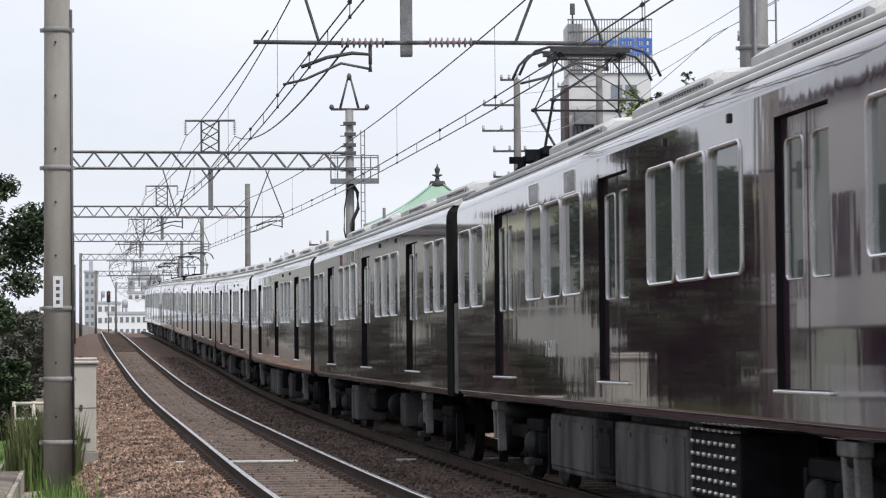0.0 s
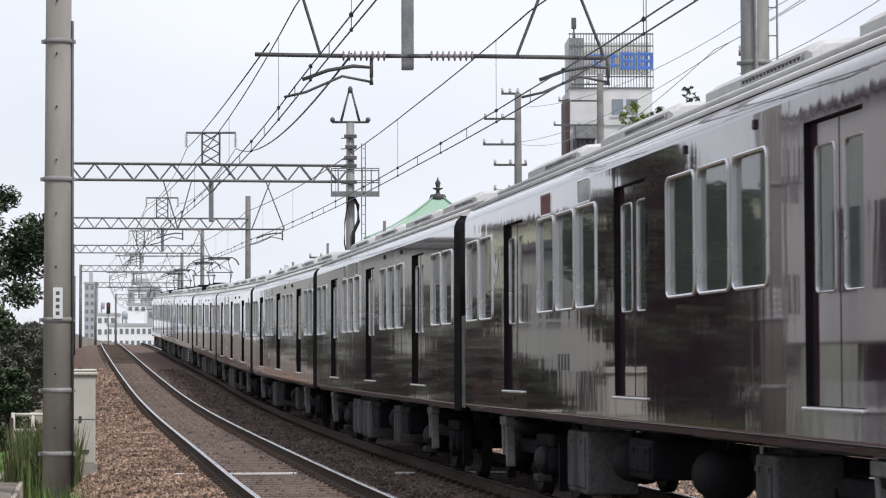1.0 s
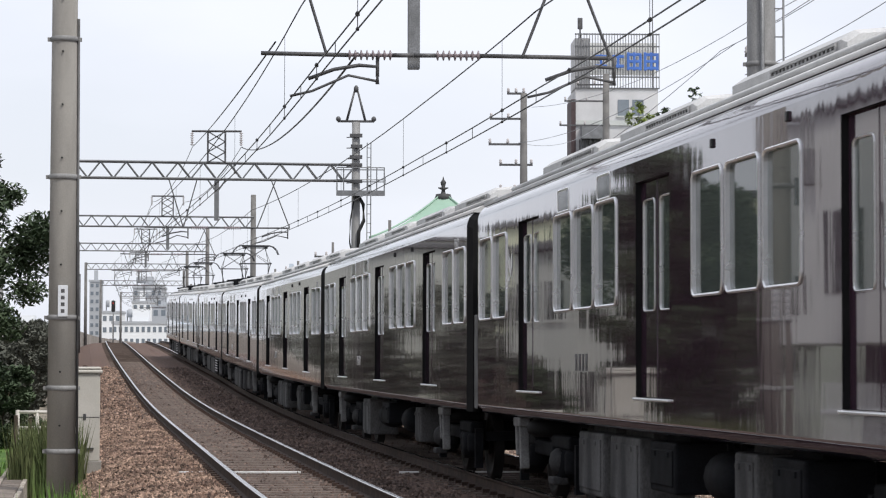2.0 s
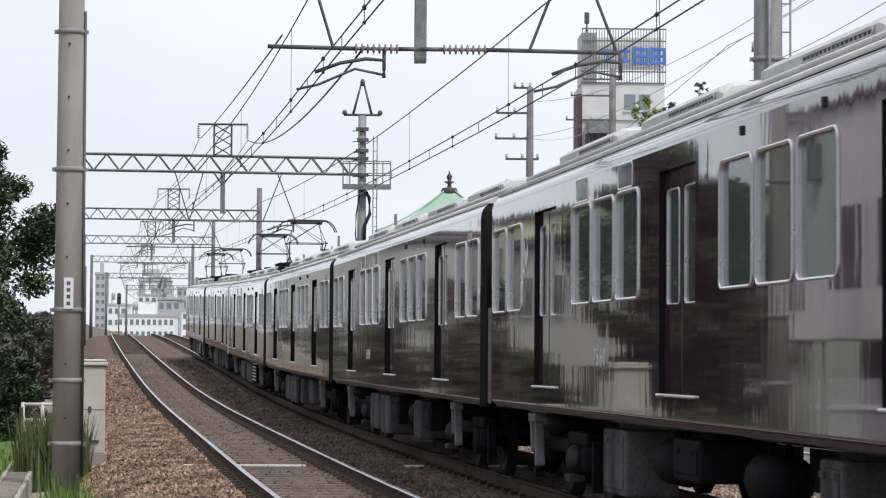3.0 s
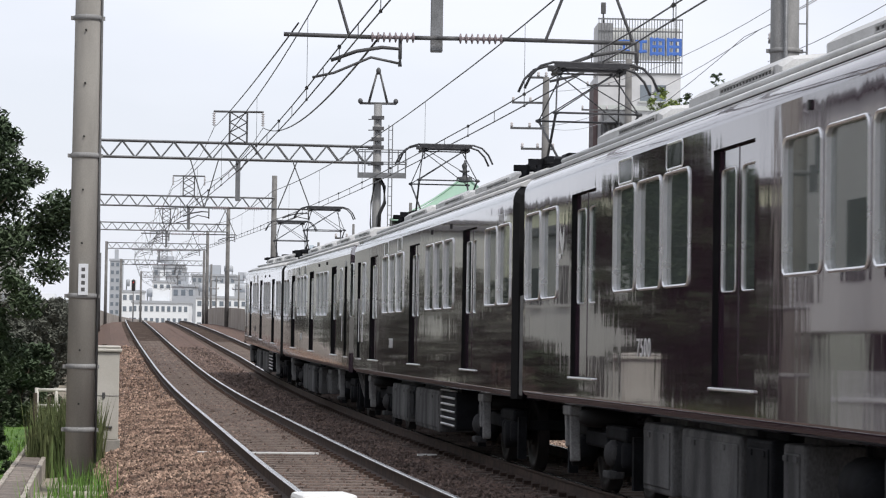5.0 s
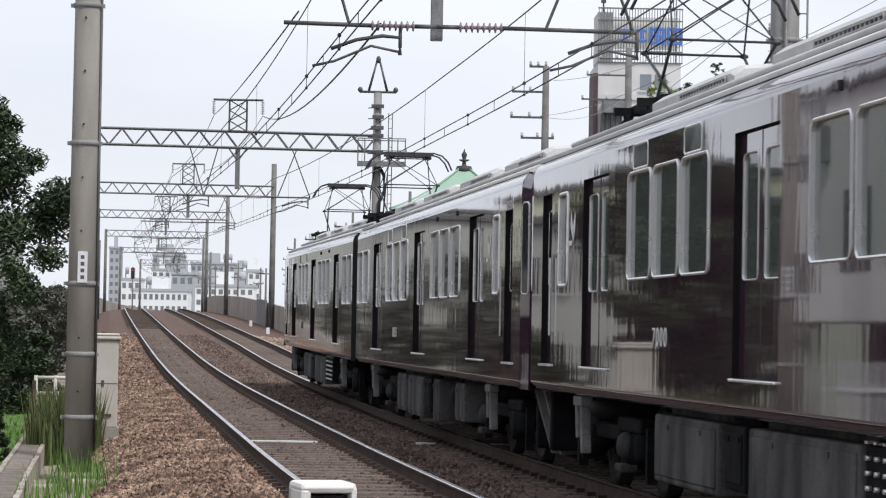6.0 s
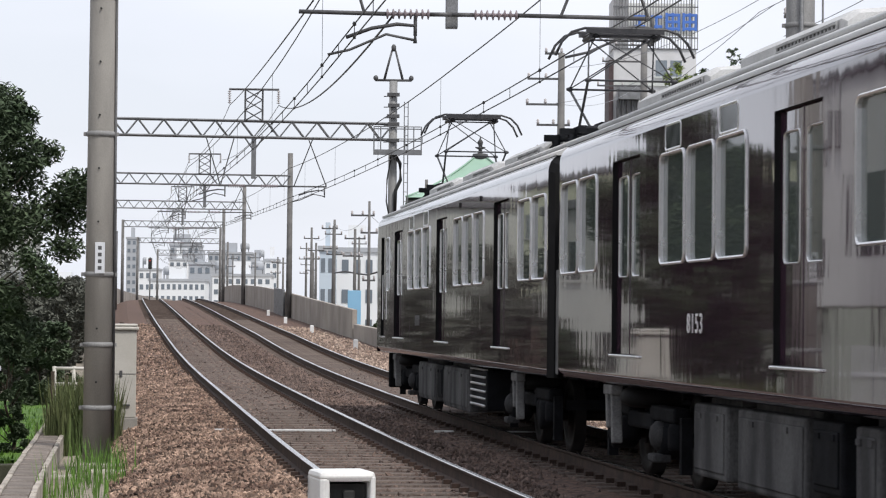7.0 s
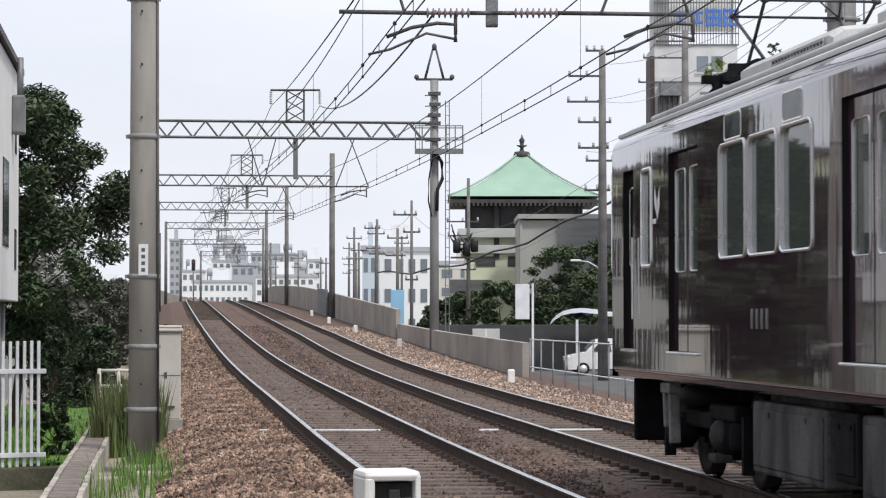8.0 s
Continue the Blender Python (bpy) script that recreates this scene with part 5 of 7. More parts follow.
                    shared("top_clip", "res_clip", lambda: boxed(-1.23, -1.17, -0.03, 0.03, 0.85, 0.868), SILVER, r, pose(0, y_, 0))
                    for j in range(5):
                        shared("knob", "knob", knob_make, SILVER, r, pose(0, y_, 0.38 + j * 0.095))
    ends = [s for s in (-1, 1) if s != cab]
    for s in ends:
        shared("gangway_bellows", "bellows", bellows_make, RUBBER_AND_SHADE, c, pose(0, s * (HALF + 0.22), 0), "black rubber gangway bellows")
        for sx in (-1, 1):
            shared("gap_guard", "guard", lambda: boxed(-0.02, 0.02, -0.16, 0.16, 0.95, 2.1, bevel=0.012), PALE_GEAR, c, pose(sx * 1.27, s * (HALF + 0.2), 0), "pale grey rubber gap guard")
    for s in (-1, 1):
        shared("coupler", "coupler", coupler_make, GEAR_DARK, c, pose(0, s * (HALF + 0.1), 0))
    CARS.append((k, c))


NUMBERS = {-1: "7600", 2: "7560", 3: "7550", 4: "7500", 5: "7000", 6: "8153"}
for k in range(-2, 8):
    carriage(k, cab={-2: -1, 5: 1, 6: -1, 7: 1}.get(k), panto={-1: (7.75,), 5: (-6.6, 6.9), 7: (-6.4, 6.7)}.get(k, ()), number=NUMBERS.get(k, ""))


def car_pose(s):
    a_, b_ = on_second(s - 6.35), on_second(s + 6.35)
    d = b_ - a_
    mid = (a_ + b_) / 2
    return Matrix.Translation(mid) @ Euler((math.atan2(d.z, math.hypot(d.x, d.y)), 0, math.atan2(-d.x, d.y))).to_matrix().to_4x4()


def motions():
    for k, c in CARS:
        s0 = 18.83 + PITCH * k + PITCH / 2
        walk(c, [(t, car_pose(s0 - SPEED * t)) for t in np.arange(0, 8.01, 0.25)])
    step = math.degrees(SPEED / 30 / 0.43)
    for d, w in WHEELS:
        walk(w, [(i / 30, pose(0, d, 0.43, (i * step) % 360, 0, 0)) for i in range(241)])


# ---- left of the line ----
def trough():
    t = empty("cable_trough", Matrix(), "concrete cable trough with separate lid slabs beside the track", "cable trough")
    for k in range(33):
        y = 11.5 + k * 1.0
        m = Matrix.Translation(along(y, -3.8, -0.25)) @ pose(0, 0, 0, random.uniform(-0.5, 0.5), random.uniform(-0.9, 0.9), turn_at(y) + random.uniform(-0.5, 0.5))
        shared("lid_slab", "lid", lambda: boxed(-0.14, 0.14, -0.41, 0.41, -0.07, -0.004, bevel=0.02), LID_CONC, t, m)
        for sx in (-0.178, 0.178):
            m = Matrix.Translation(along(y + 0.3, -3.8 + sx, -0.25)) @ pose(0, 0, random.uniform(-0.012, 0.008), 0, 0, turn_at(y) + random.uniform(-0.4, 0.4))
            shared("trough_side", "tside", lambda: boxed(-0.033, 0.033, -0.478, 0.478, -0.5, 0.0, bevel=0.014), TROUGH_CONC, t, m)


trough()


def cabinet():
    b = along(42, -2.80)
    c = empty("relay_cabinet", Matrix.Translation((b.x, b.y, -0.2)) @ pose(0, 0, 0, 0, 0, 6), "beige steel trackside relay cabinet with a curved lid on a plinth", "cabinet")
    part("body", boxed(-0.3, 0.3, -0.22, 0.22, 0.02, 1.5, bevel=0.02), BEIGE_METAL, c)
    bm = bmesh.new()
    box(bm, -0.34, 0.34, -0.26, 0.26, 1.5, 1.56, bevel=0.02)
    box(bm, -0.32, 0.32, -0.24, 0.24, 1.56, 1.61, bevel=0.03)
    part("lid", bm, BEIGE_METAL, c)
    part("plinth", boxed(-0.33, 0.33, -0.25, 0.25, -0.35, 0.02, bevel=0.01), CONCRETE, c)
    bm = bmesh.new()
    box(bm, 0.02, 0.07, -0.24, -0.215, 0.72, 0.82, bevel=0.006)
    box(bm, -0.3, 0.3, -0.226, -0.218, 0.76, 0.768)
    box(bm, 0.0, 0.2, -0.25, -0.22, 0.22, 0.25)
    part("latch", bm, STEEL_DARK, c, "dark latch")


cabinet()


def track_box():
    b = along(17.2, -1.33)
    c = empty("trackside_housing", Matrix.Translation((b.x, b.y, -0.2)) @ pose(0, 0, 0, 0, 0, 14), "white rounded trackside housing with a dark recess beside the rail", "housing")
    bm = bmesh.new()
    box(bm, -0.2, -0.12, -0.2, 0.2, 0.0, 0.66, bevel=0.03)
    box(bm, 0.16, 0.2, -0.2, 0.2, 0.3, 0.66, bevel=0.015)
    box(bm, -0.2, 0.2, -0.2, 0.2, 0.62, 0.69, bevel=0.03)
    box(bm, -0.2, 0.2, 0.1, 0.2, 0.0, 0.66, bevel=0.02)
    box(bm, -0.195, 0.195, -0.19, -0.13, 0.0, 0.5, bevel=0.015)
    part("casing", bm, BOX_WHITE, c)
    bm = bmesh.new()
    box(bm, -0.11, 0.15, -0.1, 0.09, 0.4, 0.6)
    box(bm, -0.02, 0.06, -0.16, -0.1, 0.44, 0.56, bevel=0.01)
    part("recess", bm, HOLE_SHADE, c)
    bm = bmesh.new()
    rod(bm, (0.0, -0.15, 0.36), (0.32, -0.3, 0.3), 0.075, n=14)
    rod(bm, (0.32, -0.3, 0.3), (0.34, -0.31, -0.05), 0.07, n=14)
    part("white_pipe", bm, BOX_WHITE, c)


track_box()


def picket_fence():
    m = Matrix.Translation((-5.88, 35.6, -0.42)) @ pose(0, 0, 0, 0, 0, -64)
    f = empty("picket_fence", m, "white painted metal picket fence on a mossy wall", "fence")
    for k in range(12):
        shared("picket", "picket", lambda: boxed(-0.016, 0.016, -0.024, 0.024, -0.2, 1.62, bevel=0.006), WHITE_PAINT, f, pose(0, -k * 0.106, random.uniform(-0.01, 0.01)))
    for z in (-0.06, 1.15):
        part("fence_rail", boxed(0.022, 0.06, -1.2, 0.1, z, z + 0.07, bevel=0.006), WHITE_PAINT, f)
    w = finish("fence_wall", boxed(-0.15, 0.15, -1.35, 1.2, -1.0, -0.205, bevel=0.02), MOSS, label="mossy low wall under the picket fence", category="wall", kind="structure")
    w.matrix_basis = m


picket_fence()


def white_house():
    h = empty("white_house", Matrix.Translation((-6.05, 32.5, 0)) @ pose(0, 0, 0, 0, 0, 6.8), "white rendered house with an overhanging upper storey", "house")
    part("upper_storey", boxed(-7.0, 0, 0, 7.5, 1.8, 5.5, bevel=0.02), WHITE_WALL, h)
    bm = bmesh.new()
    v = [bm.verts.new(p) for p in ((0.08, -0.1, 5.5), (0.08, 7.6, 5.5), (-7, 7.6, 8.2), (-7, -0.1, 8.2), (0.08, -0.1, 5.6), (0.08, 7.6, 5.6), (-7, 7.6, 8.3), (-7, -0.1, 8.3))]
    for q in ((0, 3, 2, 1), (4, 5, 6, 7), (0, 1, 5, 4), (2, 3, 7, 6), (0, 4, 7, 3), (1, 2, 6, 5)):
        bm.faces.new([v[i] for i in q])
    part("roof", bm, ROOF_TILE, h)
    bm = bmesh.new()
    v = [bm.verts.new(p) for p in ((0, 0, 5.5), (-7, 0, 5.5), (-7, 0, 8.2), (0, 7.5, 5.5), (-7, 7.5, 5.5), (-7, 7.5, 8.2))]
    for q in ((0, 1, 2), (3, 5, 4), (1, 4, 5, 2)):
        bm.faces.new([v[i] for i in q])
    part("gable", bm, WHITE_WALL, h)
    # ground storey takes a near-black colour for the shade beneath the upper floor
    part("ground_storey", boxed(-7.0, -1.2, 0.3, 7.0, -1.2, 1.8), TEMPLE_DARK, h, "recessed ground storey, coloured dark for shade under the overhang")
    for z0, z1 in ((2.3, 2.95), (4.15, 4.6)):
        part("slit_window", boxed(-0.05, 0.012, 6.3, 6.75, z0, z1), CAR_GLASS, h)
    for y in (0.8, 3.2):
        part("side_window", boxed(-0.05, 0.012, y, y + 1.4, 2.6, 3.9), CAR_GLASS, h)
    bm = bmesh.new()
    rod(bm, (-0.25, 7.2, -1.2), (-0.25, 7.2, 1.8), 0.06, n=10)
    rod(bm, (-0.25, 6.6, -1.2), (-0.25, 6.6, 1.8), 0.03, n=8)
    part("post", bm, STEEL, h)
    bm = bmesh.new()
    rod(bm, (0.12, 5.6, 4.9), (0.12, 5.6, 5.6), 0.05, n=8)
    box(bm, 0.0, 0.2, 5.4, 5.8, 4.4, 5.0, bevel=0.03)
    part("downpipe", bm, STEEL, h)


white_house()


def leaf_clump(verts, faces, rnd, c, r, n, size, flat=0.75):
    for _ in range(n):
        d = Vector((rnd.gauss(0, 1), rnd.gauss(0, 1), rnd.gauss(0, 1)))
        d = d.normalized() * r * rnd.random() ** 0.5
        d.z *= flat
        p = c + d
        q = Euler((rnd.uniform(-0.9, 0.9), rnd.uniform(-0.9, 0.9), rnd.uniform(0, 6.3))).to_matrix()
        s = size * rnd.uniform(0.6, 1.35)
        n0 = len(verts)
        for v in ((-s, 0, 0), (0, -0.36 * s, 0.1 * s), (s, 0, -0.06 * s), (0, 0.36 * s, 0.1 * s)):
            verts.append(p + q @ Vector(v))
        faces.append((n0, n0 + 1, n0 + 2))
        faces.append((n0, n0 + 2, n0 + 3))


def crown(name, clumps, rnd, n, size, material, parent, label="", flat=0.75):
    verts, faces = [], []
    for c, r in clumps:
        leaf_clump(verts, faces, rnd, Vector(c), r, int(n * r * r), size, flat)
    me = bpy.data.meshes.new(name)
    me.from_pydata(verts, [], faces)
    me.materials.append(material)
    ob = new(name, me)
    ob.parent = parent
    return tagged(ob, label)


def tree(name, base, height, spread, seed, label, material=LEAF, n=900, size=0.09, low=0.25, clumps=46, lean=(0, 0), flat=0.75, group=""):
    rnd = random.Random(seed)
    t = empty(name, Matrix.Translation(base), label, "tree", group)
    bm = bmesh.new()
    tips = []
    top = Vector((lean[0], lean[1], height * 0.8))
    tube_pts = [Vector((0, 0, -0.3)), top * 0.3 + Vector((0.1, 0, 0)), top * 0.6 + Vector((-0.08, 0.05, 0)), top]
    for a_, b_, r0, r1 in zip(tube_pts, tube_pts[1:], (0.035, 0.026, 0.017), (0.026, 0.017, 0.006)):
        rod(bm, a_, b_, r0 * height * 0.5, r1 * height * 0.5, n=9)
    cl = []
    for k in range(clumps):
        z = height * (low + (1 - low) * (k + 0.5) / clumps)
        u = (z / height - low) / (1 - low)
        R = spread * (math.sin(math.pi * min(1, 0.12 + 0.86 * u)) ** 0.6) * rnd.uniform(0.35, 1.0)
        a_ = k * 2.4 + rnd.uniform(-0.4, 0.4)
        c = Vector((lean[0] * u + R * math.cos(a_), lean[1] * u + R * math.sin(a_), z))
        cl.append((c, spread * rnd.uniform(0.14, 0.34)))
        if k % 2 == 0:
            s = Vector((lean[0] * u * 0.7, lean[1] * u * 0.7, z * 0.75))
            rod(bm, s, c, 0.02 * height * 0.25 * (1.2 - u), 0.008, n=5)
    part("trunk", bm, BARK, t)
    crown("crown", cl, rnd, n / (spread * spread * 0.07), size, material, t, flat=flat)
    return t


tree("broadleaf_tree", (-8.95, 50.5, -1.0), 7.0, 2.25, 11, "dense dark green broadleaf tree with an uneven crown", n=1000, size=0.08, low=0.27, clumps=54, lean=(0.5, 0))
tree("broadleaf_tree", (-11.8, 55.0, -1.0), 6.2, 2.4, 12, "dense dark green broadleaf tree behind another", n=480, size=0.1, low=0.12, clumps=30)
tree("garden_shrub", (-8.9, 60.0, -1.0), 2.3, 0.85, 15, "low dark green shrub at the edge of the meadow", n=200, size=0.08, low=0.1, clumps=40, lean=(0.3, 0))
tree("broadleaf_tree", (-6.5, 41.0, -1.15), 2.5, 0.34, 17, "dark slim shrub beside the white fence", n=330, size=0.06, low=0.03, clumps=44)
# unseen trees and houses further out on this side, added to fill the carriages' reflections
tree("broadleaf_tree", (-19.5, 50.0, -1.0), 6.0, 2.4, 21, "dark green tree beside the line, added for reflections", material=LEAF_DIM, n=200, size=0.14, low=0.1, clumps=40)
tree("broadleaf_tree", (-14.5, 47.0, -1.0), 4.2, 1.7, 22, "dark green tree beside the line, added for reflections", material=LEAF_DIM, n=200, size=0.14, low=0.1, clumps=30)


def plain_house(name, x0, x1, y0, y1, h, label, wall, rows=2):
    b = empty(name, Matrix.Translation((0, 0, -1.0)), label, "house")
    part("wall", boxed(x0, x1, y0, y1, 0, h, bevel=0.03), wall, b)
    part("roof", boxed(x0 - 0.2, x1 + 0.2, y0 - 0.2, y1 + 0.2, h, h + 0.3, bevel=0.05), ROOF_TILE, b)
    for r in range(rows):
        z = 1.0 + r * 2.8
        n = max(2, int((y1 - y0) / 3))
        for i in range(n):
            y = y0 + (i + 0.3) * (y1 - y0) / n
            w = part("window", boxed(x1 - 0.05, x1 + 0.03, y, y + 1.4, z, z + 1.2), CAR_GLASS, b)
            part("sill", boxed(x1, x1 + 0.1, y - 0.1, y + 1.5, z - 0.08, z - 0.002), SIDING_PALE, w)


# houses added out of view to tone what the carriages mirror
plain_house("added_grey_house", -24, -15, 8, 30, 8.5, "grey sided house beside the line, added for reflections", SIDING, 3)
plain_house("added_white_villa", -26, -13.4, 62, 79, 6.0, "pale rendered house beyond the meadow, added for reflections", SIDING_PALE, 2)
plain_house("added_cream_house", -36, -24, 92, 120, 9.0, "cream rendered apartment house beyond the meadow, added for reflections", TEMPLE_WALL, 3)


# tree row added to cover the low sky in the carriage reflections
for i in range(0, 15, 3):
    tree("added_field_tree", (-16.5 - i * 1.75 - (i % 3) * 1.6, 86 + i * 11.5, -1.0), 5.4 + (i * 7 % 5) * 0.7, 3.0 + (i % 2) * 0.8, 100 + i, "dark green tree in a row beyond the meadow, added for reflections", material=LEAF_DIM, n=110, size=0.26, low=0.04, clumps=34, group="trees beyond the meadow")
for i in range(13):
    hy = 65 + i * 10.5
    p = along(hy, -5.0 - (i % 3) * 0.5)
    tree("hedge_shrub", (p.x, p.y, -1.0), 2.3 + p.z * 0.9 + (i * 5 % 4) * 0.25, 1.3, 140 + i, "dark green overgrown shrub beside the line", material=LEAF_DIM, n=170, size=0.11, low=0.03, clumps=30, group="shrubs beside the line")
# more added houses that only shape the mirror image in the train
plain_house("added_grey_villa", -34, -22, 128, 150, 8.5, "pale rendered house beyond the meadow, added for reflections", SIDING_PALE, 2)
plain_house("added_row_house", -46, -33, 170, 215, 11.0, "pale grey row house beyond the meadow, added for reflections", SIDING_PALE, 2)
plain_house("added_dim_house", -66, -46, 235, 300, 13.0, "pale grey row house far along the line, added for reflections", SIDING_PALE, 2)


def blades(name, zones, material, label, seed, width=0.012):
    """Upright blades of grass or weeds as bent strips."""
    rnd = random.Random(seed)
    verts, faces = [], []
    for count, x0, x1, y0, y1, z, h0, h1, bend in zones:
        for _ in range(count):
            x, y = rnd.uniform(x0, x1), rnd.uniform(y0, y1)
            h = rnd.uniform(h0, h1)
            a_ = rnd.uniform(0, 6.3)
            w = width * rnd.uniform(0.6, 1.5) * (0.6 + h)
            d = Vector((math.cos(a_), math.sin(a_), 0))
            s = Vector((-d.y, d.x, 0)) * w
            b = rnd.uniform(0.2, 1) * bend * h
            p0, p1, p2 = Vector((x, y, z)), Vector((x, y, z + h * 0.55)) + d * b * 0.35, Vector((x, y, z + h)) + d * b
            n0 = len(verts)
            verts += [p0 - s, p0 + s, p1 + s * 0.8, p1 - s * 0.8, p2]
            faces += [(n0, n0 + 1, n0 + 2, n0 + 3), (n0 + 3, n0 + 2, n0 + 4)]
    me = bpy.data.meshes.new(name)
    me.from_pydata(verts, [], faces)
    me.materials.append(material)
    tagged(new(name, me), label, "grass", kind="stuff")


blades("meadow_grass", [(9000, -13, -6.6, 43, 62, -0.95, 0.12, 0.4, 0.5), (3000, -8.8, -6.5, 40, 54, -0.95, 0.1, 0.3, 0.5), (1200, -7.2, -5.9, 36, 42, -0.9, 0.08, 0.25, 0.5)], GRASS, "bright green mown meadow grass", 3, 0.03)
mb = bmesh.new()
strip(mb, np.arange(39, 64, 1.0), [-28, -12, -6.5, -4.08], [-0.92, -0.9, -0.86, -0.74], rough=0.02)
finish("meadow", mb, GRASS, label="bright green meadow beside the line", category="meadow", kind="structure")
blades("reeds", [(2600, -5.25, -4.5, 36.5, 40, -0.6, 0.4, 1.3, 0.3), (260, -5.6, -5.2, 37, 41, -0.7, 0.3, 0.8, 0.3)], REED, "tall grey-green reeds beside the concrete pole", 5, 0.007)
blades("weeds", [(270, -3.95, -3.25, 26.5, 31, -0.6, 0.2, 0.7, 0.4), (120, -4.2, -3.7, 31.0, 33.0, -0.58, 0.2, 0.6, 0.4), (150, -3.6, -3.1, 33.8, 39, -0.55, 0.1, 0.35, 0.6), (80, -4.6, -4.0, 24, 29, -0.6, 0.1, 0.3, 0.6)],
       WEED, "fresh green weeds at the foot of the pole", 6, 0.006)


def small_left():
    f = empty("post_fence", Matrix(), "weathered wooden post fence at the edge of the meadow", "fence")
    for k in range(7):
        p = Vector((-7.05 + k * 0.13, 50 + k * 1.1, -0.9))
        bm = bmesh.new()
        rod(bm, p, p + Vector((0, 0, 1.3 - 0.1 * (k % 3))), 0.05, 0.04, n=8)
        part("post", bm, BARK, f)
    st = empty("steel_railing", Matrix.Translation((-7.72, 55, -0.75)), "green tubular steel railing in front of the trees", "railing")
    for z in (0.35, 0.75, 1.1):
        bm = bmesh.new()
        rod(bm, (0, 0, z), (0.85, 0.2, z), 0.04, n=8)
        part("bar", bm, BEIGE_METAL, st)
    for x in (0, 0.42, 0.85):
        bm = bmesh.new()
        rod(bm, (x, x * 0.25, -0.2), (x, x * 0.25, 1.15), 0.045, n=8)
        part("post", bm, BEIGE_METAL, st)
    for k, (x, y) in enumerate(((-4.25, 30.5), (-3.9, 32.3), (-4.6, 31.2), (-3.6, 31.0))):
        finish("concrete_block", boxed(x - 0.3, x + 0.25, y - 0.2, y + 0.2, -0.75, -0.44 + 0.04 * (k % 2), bevel=0.03), TROUGH_CONC, label="broken concrete block in the weeds", category="block", group="blocks in the weeds")


small_left()


# ---- right of the line ----
def wire_fence():
    f = empty("mesh_fence", Matrix(), "white steel mesh fence along the parking lot", "fence")
    n = 22
    for k in range(n):
        y = 65.8 - k * 2.0
        p = along(y, 3.75, 0, True)
        bm = bmesh.new()
        rod(bm, (p.x, p.y, -1.0), (p.x, p.y, 0.98), 0.022, n=8)
        part("fence_post", bm, STEEL, f)
    bm = bmesh.new()
    pts = [along(65.8 - k * 2.0, 3.75, 0, True) for k in range(n)]
    for z in (0.95, 0.2, -0.5):
        tube(bm, [(p.x, p.y, z) for p in pts], 0.018, n=5)
    part("fence_rail", bm, WHITE_PAINT, f)
    bm = bmesh.new()
    a_, b_ = pts[0], pts[-1]
    m = 260
    for i in range(m):
        p = a_.lerp(b_, i / m)
        rod(bm, (p.x, p.y, -0.5), (p.x, p.y, 0.95), 0.0022, n=3, caps=False)
    part("mesh", bm, STEEL, f)


wire_fence()
finish("parking_lot", boxed(3.2, 60, 30, 132, -1.2, -0.9), ASPHALT, label="grey asphalt parking lot and street", category="parking lot", kind="structure")


def parked_car(x, y, rz, label):
    c = empty("parked_car", Matrix.Translation((x, y, -0.9)) @ pose(0, 0, 0, 0, 0, rz), label, "car")
    prof = [(-1.68, 0.25), (-1.7, 0.55), (-1.6, 0.85), (-0.95, 0.98), (-0.45, 1.5), (-0.2, 1.56), (1.2, 1.55), (1.55, 1.35), (1.68, 0.9), (1.7, 0.3)]
    bm = bmesh.new()
    a_ = [bm.verts.new((yy, -0.72 if z > 1.2 else -0.8, z)) for yy, z in prof]
    b_ = [bm.verts.new((yy, 0.72 if z > 1.2 else 0.8, z)) for yy, z in prof]
    bm.faces.new(a_)
    bm.faces.new(b_[::-1])
    for i in range(len(prof)):
        j = (i + 1) % len(prof)
        bm.faces.new((a_[i], b_[i], b_[j], a_[j])).smooth = True
    part("body", bm, CAR_WHITE, c)
    for sy in (-1, 1):
        for p0, p1 in (((-0.7, 1.02), (0.15, 1.45)), ((0.22, 1.02), (1.35, 1.45))):
            bm = bmesh.new()
            v = [(p0[0], 1.0), (p1[0], 1.0), (p1[0] - 0.08, 1.44), (p0[0] + (0.4 if p0[0] < -0.5 else 0), 1.44)]
            q = [bm.verts.new((yy, sy * (0.815 - (z - 1) * 0.16), z)) for yy, z in v]
            q2 = [bm.verts.new((yy, sy * (0.79 - (z - 1) * 0.16), z)) for yy, z in v]
            bm.faces.new(q)
            for i in range(4):
                bm.faces.new((q[i], q[(i + 1) % 4], q2[(i + 1) % 4], q2[i]))
            part("side_window", bm, CAR_GLASS, c)
        for yy in (-1.05, 1.05):
            bm = bmesh.new()
            lathe(bm, [(0.14, -0.09), (0.27, -0.08), (0.28, 0), (0.27, 0.08), (0.14, 0.09)], Matrix.Translation((yy, sy * 0.74, 0.28)) @ pose(0, 0, 0, 90, 0, 0), n=16)
            w = part("wheel", bm, RUBBER_AND_SHADE, c)
            bm = bmesh.new()
            lathe(bm, [(0.02, -0.01), (0.17, -0.005), (0.17, 0.005), (0.02, 0.01)], Matrix.Translation((yy, sy * 0.835, 0.28)) @ pose(0, 0, 0, 90, 0, 0), n=12)
            part("rim", bm, SILVER, w)
    part("windscreen", boxed(-0.02, 0.02, -0.66, 0.66, 0, 0.62, m=pose(-0.93, 0, 0.99, 0, 40, 0)), CAR_GLASS, c)
    for sy in (-0.6, 0.6):
        part("headlamp", boxed(-1.73, -1.62, sy - 0.14, sy + 0.14, 0.62, 0.8, bevel=0.03), SILVER, c)


parked_car(6.9, 104, 4, "small white hatchback parked behind the mesh fence")
parked_car(10.4, 108, 4, "white hatchback parked beside another car")


